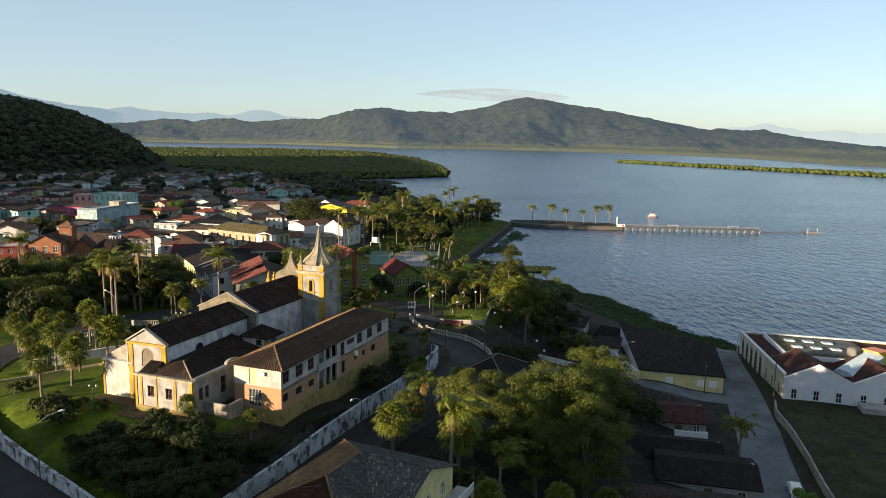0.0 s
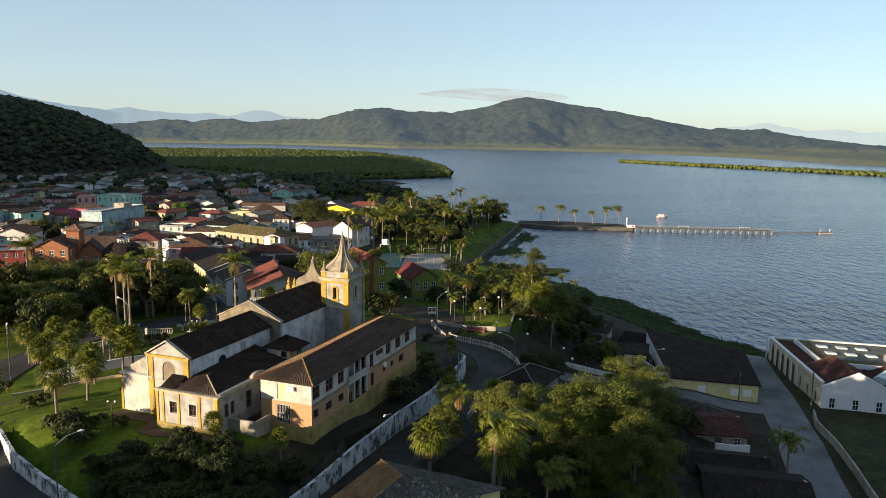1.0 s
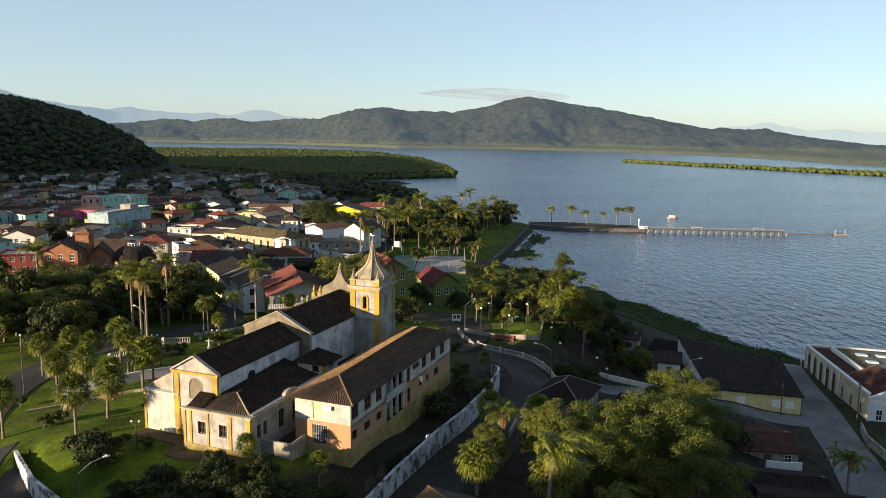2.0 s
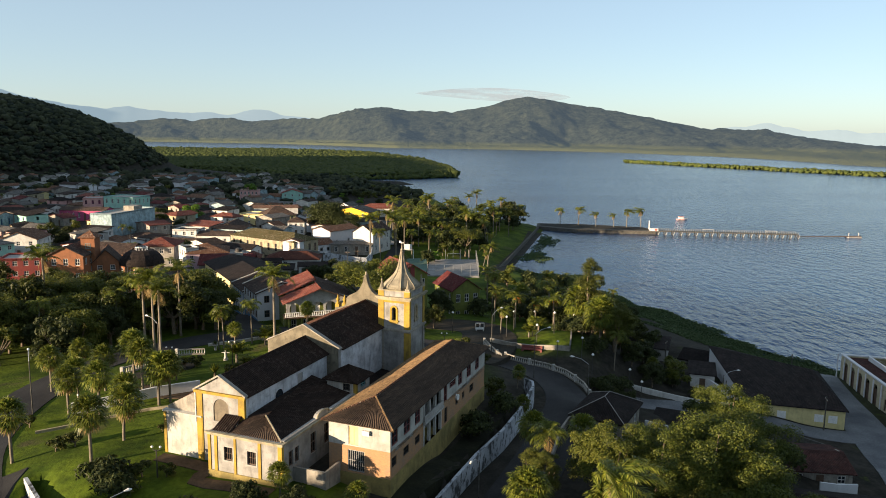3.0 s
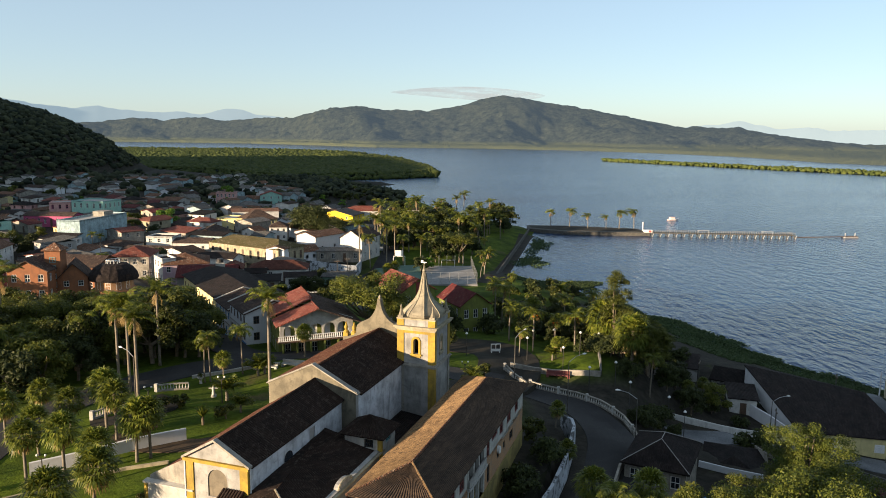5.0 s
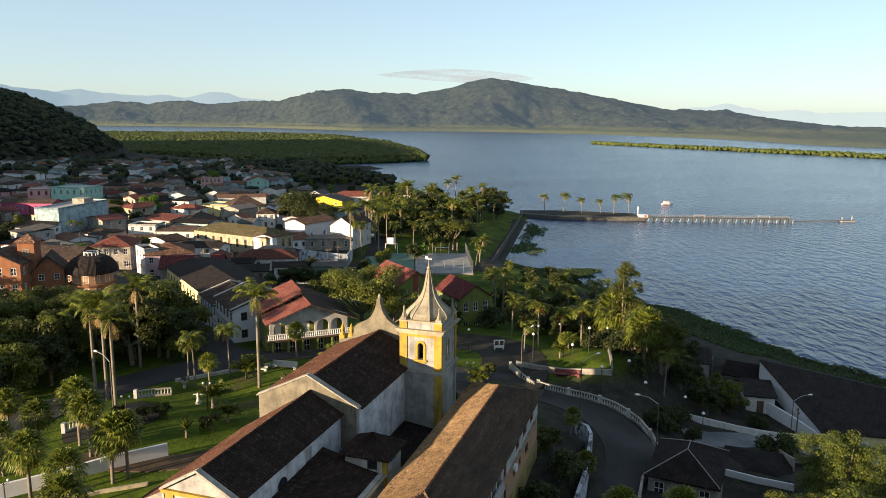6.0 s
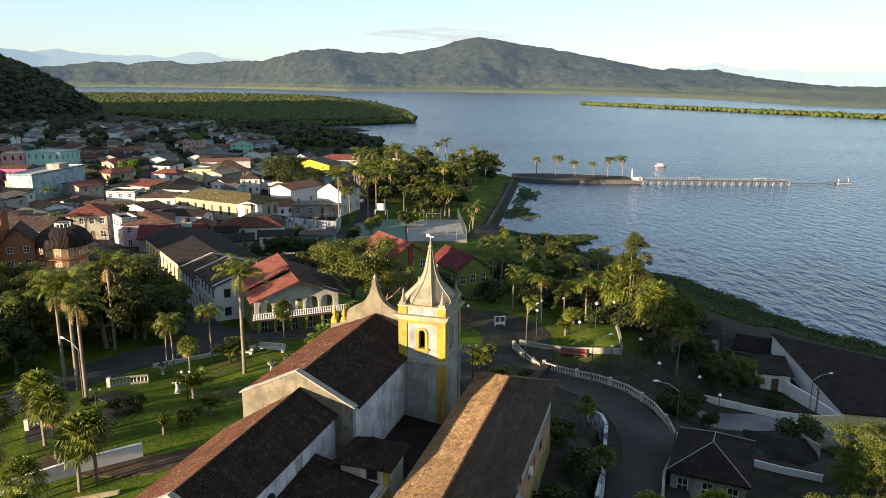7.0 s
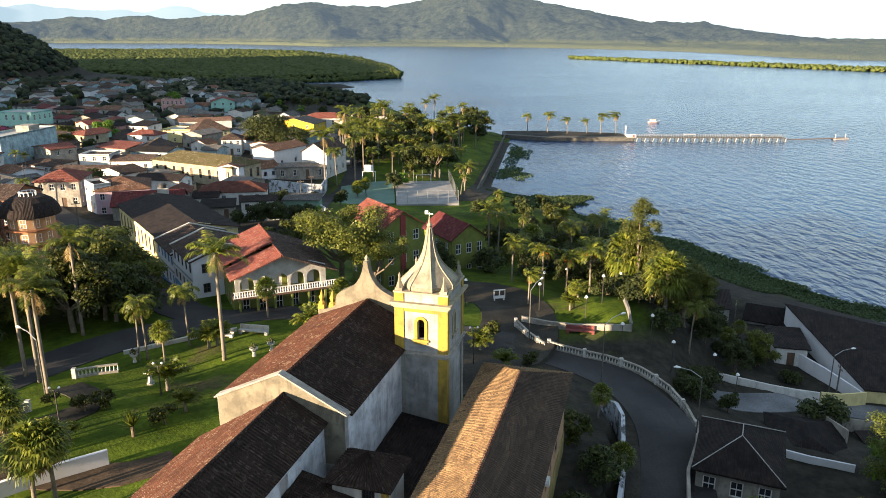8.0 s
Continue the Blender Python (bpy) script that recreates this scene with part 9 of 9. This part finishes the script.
for x, y, h, turn in [(52.4, 145.6, 6.5, 75), (47.6, 116.7, 7.0, 75), (65.6, 143.4, 7.5, 75), (36.2, 150.6, 6.0, 75), (57.5, 170.5, 7.0, 75), (31, 172, 6.5, 60), (-67.5, 175.5, 7.5, 30), (-80, 199.5, 7.5, 30), (-94, 222, 7.5, 30), (-117, 252, 7.5, 25), (-133, 283, 7.5, 25), (-50.5, 262, 7.0, 10), (-50, 286, 7.0, 10)]:
    utility_pole(x, y, h, turn)
# park lamps: white mushroom heads on thin poles
def park_lamp(x, y, h=4.2):
    lp = thing("park_lamp", "slim park lamp with a white mushroom head", "park lamp", pose(x, y, G(x, y)), "park lamps")
    bm = bmesh.new()
    tube(bm, [((0, 0, -0.3), 0.07), ((0, 0, h), 0.05)], 6)
    part("pole", bm, M["dark_metal"], lp)
    bm = bmesh.new()
    tube(bm, [((0, 0, h), 0.1), ((0, 0, h + 0.1), 0.27), ((0, 0, h + 0.24), 0.24), ((0, 0, h + 0.42), 0.08)], 10)
    part("head", bm, M["lamp_glass"], lp, "white glass head")


for x, y in [(5.7, 164.1), (-2, 170.5), (11, 172), (1.5, 158), (4.5, 150.5), (9.5, 153), (10.5, 147.5), (18.5, 152), (19.5, 147), (14, 176), (-15, 166), (3, 176), (-4, 164)]:
    park_lamp(x, y)


def sign_board():
    sg = thing("notice_board", "white notice board with dark panels", "sign", pose(-9.2, 170.0, G(-9.2, 170.0), 0, 0, 5) @ Matrix.Scale(0.85, 4))
    part("board", box(-1.1, 1.1, -0.1, 0.1, 0.5, 2.2), M["white_paint"], sg)
    for x in (-0.95, 0.1):
        part("panel", box(x, x + 0.85, -0.14, -0.1, 1.1, 2.05), M["dark_metal"], sg)
    for x in (-0.9, 0.9):
        part("leg", box(x - 0.08, x + 0.08, -0.08, 0.08, -0.3, 0.5), M["white_paint"], sg)


sign_board()


def court(name, x0, x1, y0, y1, z, material, label):
    solid(name, box(x0, x1, y0, y1, z - 0.6, z), material, label, "sports court", kind="structure")


court("court_green", -42, -24.6, 277, 311, 4.75, surface("green_court", (0.05, 0.11, 0.085), (0.08, 0.15, 0.115), 0.3, 0.8, 0.1, 5), "worn green sports court")
court("court_grey", -24.2, -5.5, 275, 310, 4.8, surface("grey_court", (0.17, 0.17, 0.165), (0.24, 0.235, 0.23), 0.3, 0.9, 0.1, 5), "pale grey concrete sports court")


def fence_court(x0, x1, y0, y1, z):
    fc = thing("court_fence", "thin wire fence posts round the court", "fence", pose(x0, y0, z))
    pm = mesh_of("post", box(-0.06, 0.06, -0.06, 0.06, 0, 4.0), M["metal"])
    for k in range(7):
        for yy in (0, y1 - y0):
            part("post", pm, None, fc, at=pose((x1 - x0) * k / 6, yy, 0))
    for k in range(1, 8):
        part("post", pm, None, fc, at=pose(x1 - x0, (y1 - y0) * k / 8, 0))
    for zz in (2.0, 3.95):
        part("wire", box(0, x1 - x0, -0.03, 0.03, zz, zz + 0.05), M["metal"], fc)


fence_court(-24.0, -5.7, 275.2, 309.8, 4.8)
gp = thing("football_goal", "white football goal frame", "goal", pose(-14.5, 308, 4.8))
for q in ((-2.5, -2.4), (2.4, 2.5)):
    part("post", box(q[0], q[1], -0.06, 0.06, 0, 2.6), M["white_paint"], gp)
part("crossbar", box(-2.5, 2.5, -0.06, 0.06, 2.5, 2.62), M["white_paint"], gp)
bk = thing("basketball_stand", "basketball stand with a white backboard", "basketball stand", pose(-33, 310, 4.75))
for x in (-2.2, 2.2):
    part("post", box(x - 0.1, x + 0.1, -0.1, 0.1, 0, 3.6), M["white_paint"], bk)
part("crossbar", box(-2.3, 2.3, -0.1, 0.1, 3.5, 3.7), M["white_paint"], bk)
part("backboard", box(-1.5, 1.5, -0.5, -0.4, 3.8, 6.0), M["white_paint"], bk, "white backboard")

st = thing("statue", "white stone statue with spread arms on a low base", "statue", pose(-53.9, 139.3, G(-53.9, 139.3)) @ Matrix.Scale(0.72, 4))
bm = bmesh.new()
bx(bm, -0.45, 0.45, -0.45, 0.45, -0.3, 0.5)
tube(bm, [((0, 0, 0.4), 0.42), ((0, 0, 1.2), 0.3), ((0, 0, 1.9), 0.32), ((0, 0, 2.2), 0.12), ((0, 0, 2.35), 0.17), ((0, 0, 2.6), 0.1)], 9)
tube(bm, [((-0.95, 0, 1.9), 0.08), ((0, 0, 1.95), 0.16), ((0.95, 0, 1.9), 0.08)], 7)
part("figure", bm, M["white"], st)


def bench(x, y, turn, paint, label, group=""):
    bn = thing("garden_bench", label, "bench", pose(x, y, G(x, y), 0, 0, turn), group)
    part("seat", box(-2.0, 2.0, -0.35, 0.35, 0.35, 0.55), paint, bn)
    part("back", box(-2.0, 2.0, 0.25, 0.45, 0.55, 1.1), paint, bn)
    for xx in (-1.8, 1.8):
        part("foot", box(xx - 0.2, xx + 0.2, -0.3, 0.3, -0.3, 0.35), paint, bn)


for x, y, turn in ((-44.5, 152.4, -15), (-49.0, 152.0, -10)):
    bench(x, y, turn, M["white"], "long white masonry bench", "white benches")
bench(0.4, 156.4, -12, M["shutter_red"], "dark red bench beside the park wall")


def urn(x, y):
    pl = thing("planter", "white stone planter on a pedestal", "planter", pose(x, y, G(x, y)), "white planters")
    bm = bmesh.new()
    tube(bm, [((0, 0, -0.2), 0.3), ((0, 0, 0.3), 0.18), ((0, 0, 0.6), 0.2), ((0, 0, 0.9), 0.48), ((0, 0, 1.1), 0.52)], 10)
    part("bowl", bm, M["white"], pl)
    part("plant", leaf_cloud("plant", [(0, 0, 1.3, 0.45)], 60, 0.16, M["leaf_a"], 3), None, pl)


for x, y in [(-43.3, 145.5), (-41.4, 146.9), (-57.9, 146.2)]:
    urn(x, y)


def car(x, y, turn, paint, label):
    z = G(x, y) + 0.12
    cr = thing("car", label, "car", pose(x, y, z, 0, 0, turn), "parked cars")
    bm = bmesh.new()
    side = [(-2.1, 0.3), (-2.1, 0.85), (-1.2, 0.95), (-0.6, 1.45), (1.0, 1.48), (1.7, 0.98), (2.1, 0.9), (2.15, 0.3)]
    a = [bm.verts.new((xx, -0.85 + (0.14 if zz > 1.2 else 0), zz)) for xx, zz in side]
    b = [bm.verts.new((xx, 0.85 - (0.14 if zz > 1.2 else 0), zz)) for xx, zz in side]
    bm.faces.new(a)
    bm.faces.new(b[::-1])
    for i in range(len(side)):
        j = (i + 1) % len(side)
        bm.faces.new((a[j], a[i], b[i], b[j]))
    part("body", bm, paint, cr)
    for q in ([(-1.12, 0.99), (-0.62, 1.4)], [(1.05, 1.42), (1.62, 1.0)]):
        bm = bmesh.new()
        (xa, za), (xb, zb) = q
        d = -0.03 if xa < 0 else 0.03
        poly(bm, [(xa + d, -0.7, za), (xa + d, 0.7, za), (xb + d, 0.62, zb), (xb + d, -0.62, zb)])
        part("windscreen", bm, M["pane"], cr)
    for xx in (-1.3, 1.3):
        for yy in (-0.86, 0.7):
            bm = bmesh.new()
            tube(bm, [((xx, yy, 0.31), 0.31), ((xx, yy + 0.16, 0.31), 0.31)], 12)
            part("wheel", bm, M["dark_metal"], cr, "dark tyre")


car(-58.8, 77.5, 118, M["white_paint"], "silver-white parked car beside the wall")
car(51.0, 101.5, 75, M["white_paint"], "white car on the street")
car(-41.5, 338, 88, M["metal"], "grey parked car under palms")
car(13.2, 119.4, 10, M["bluepaint"], "dark blue car below the street")
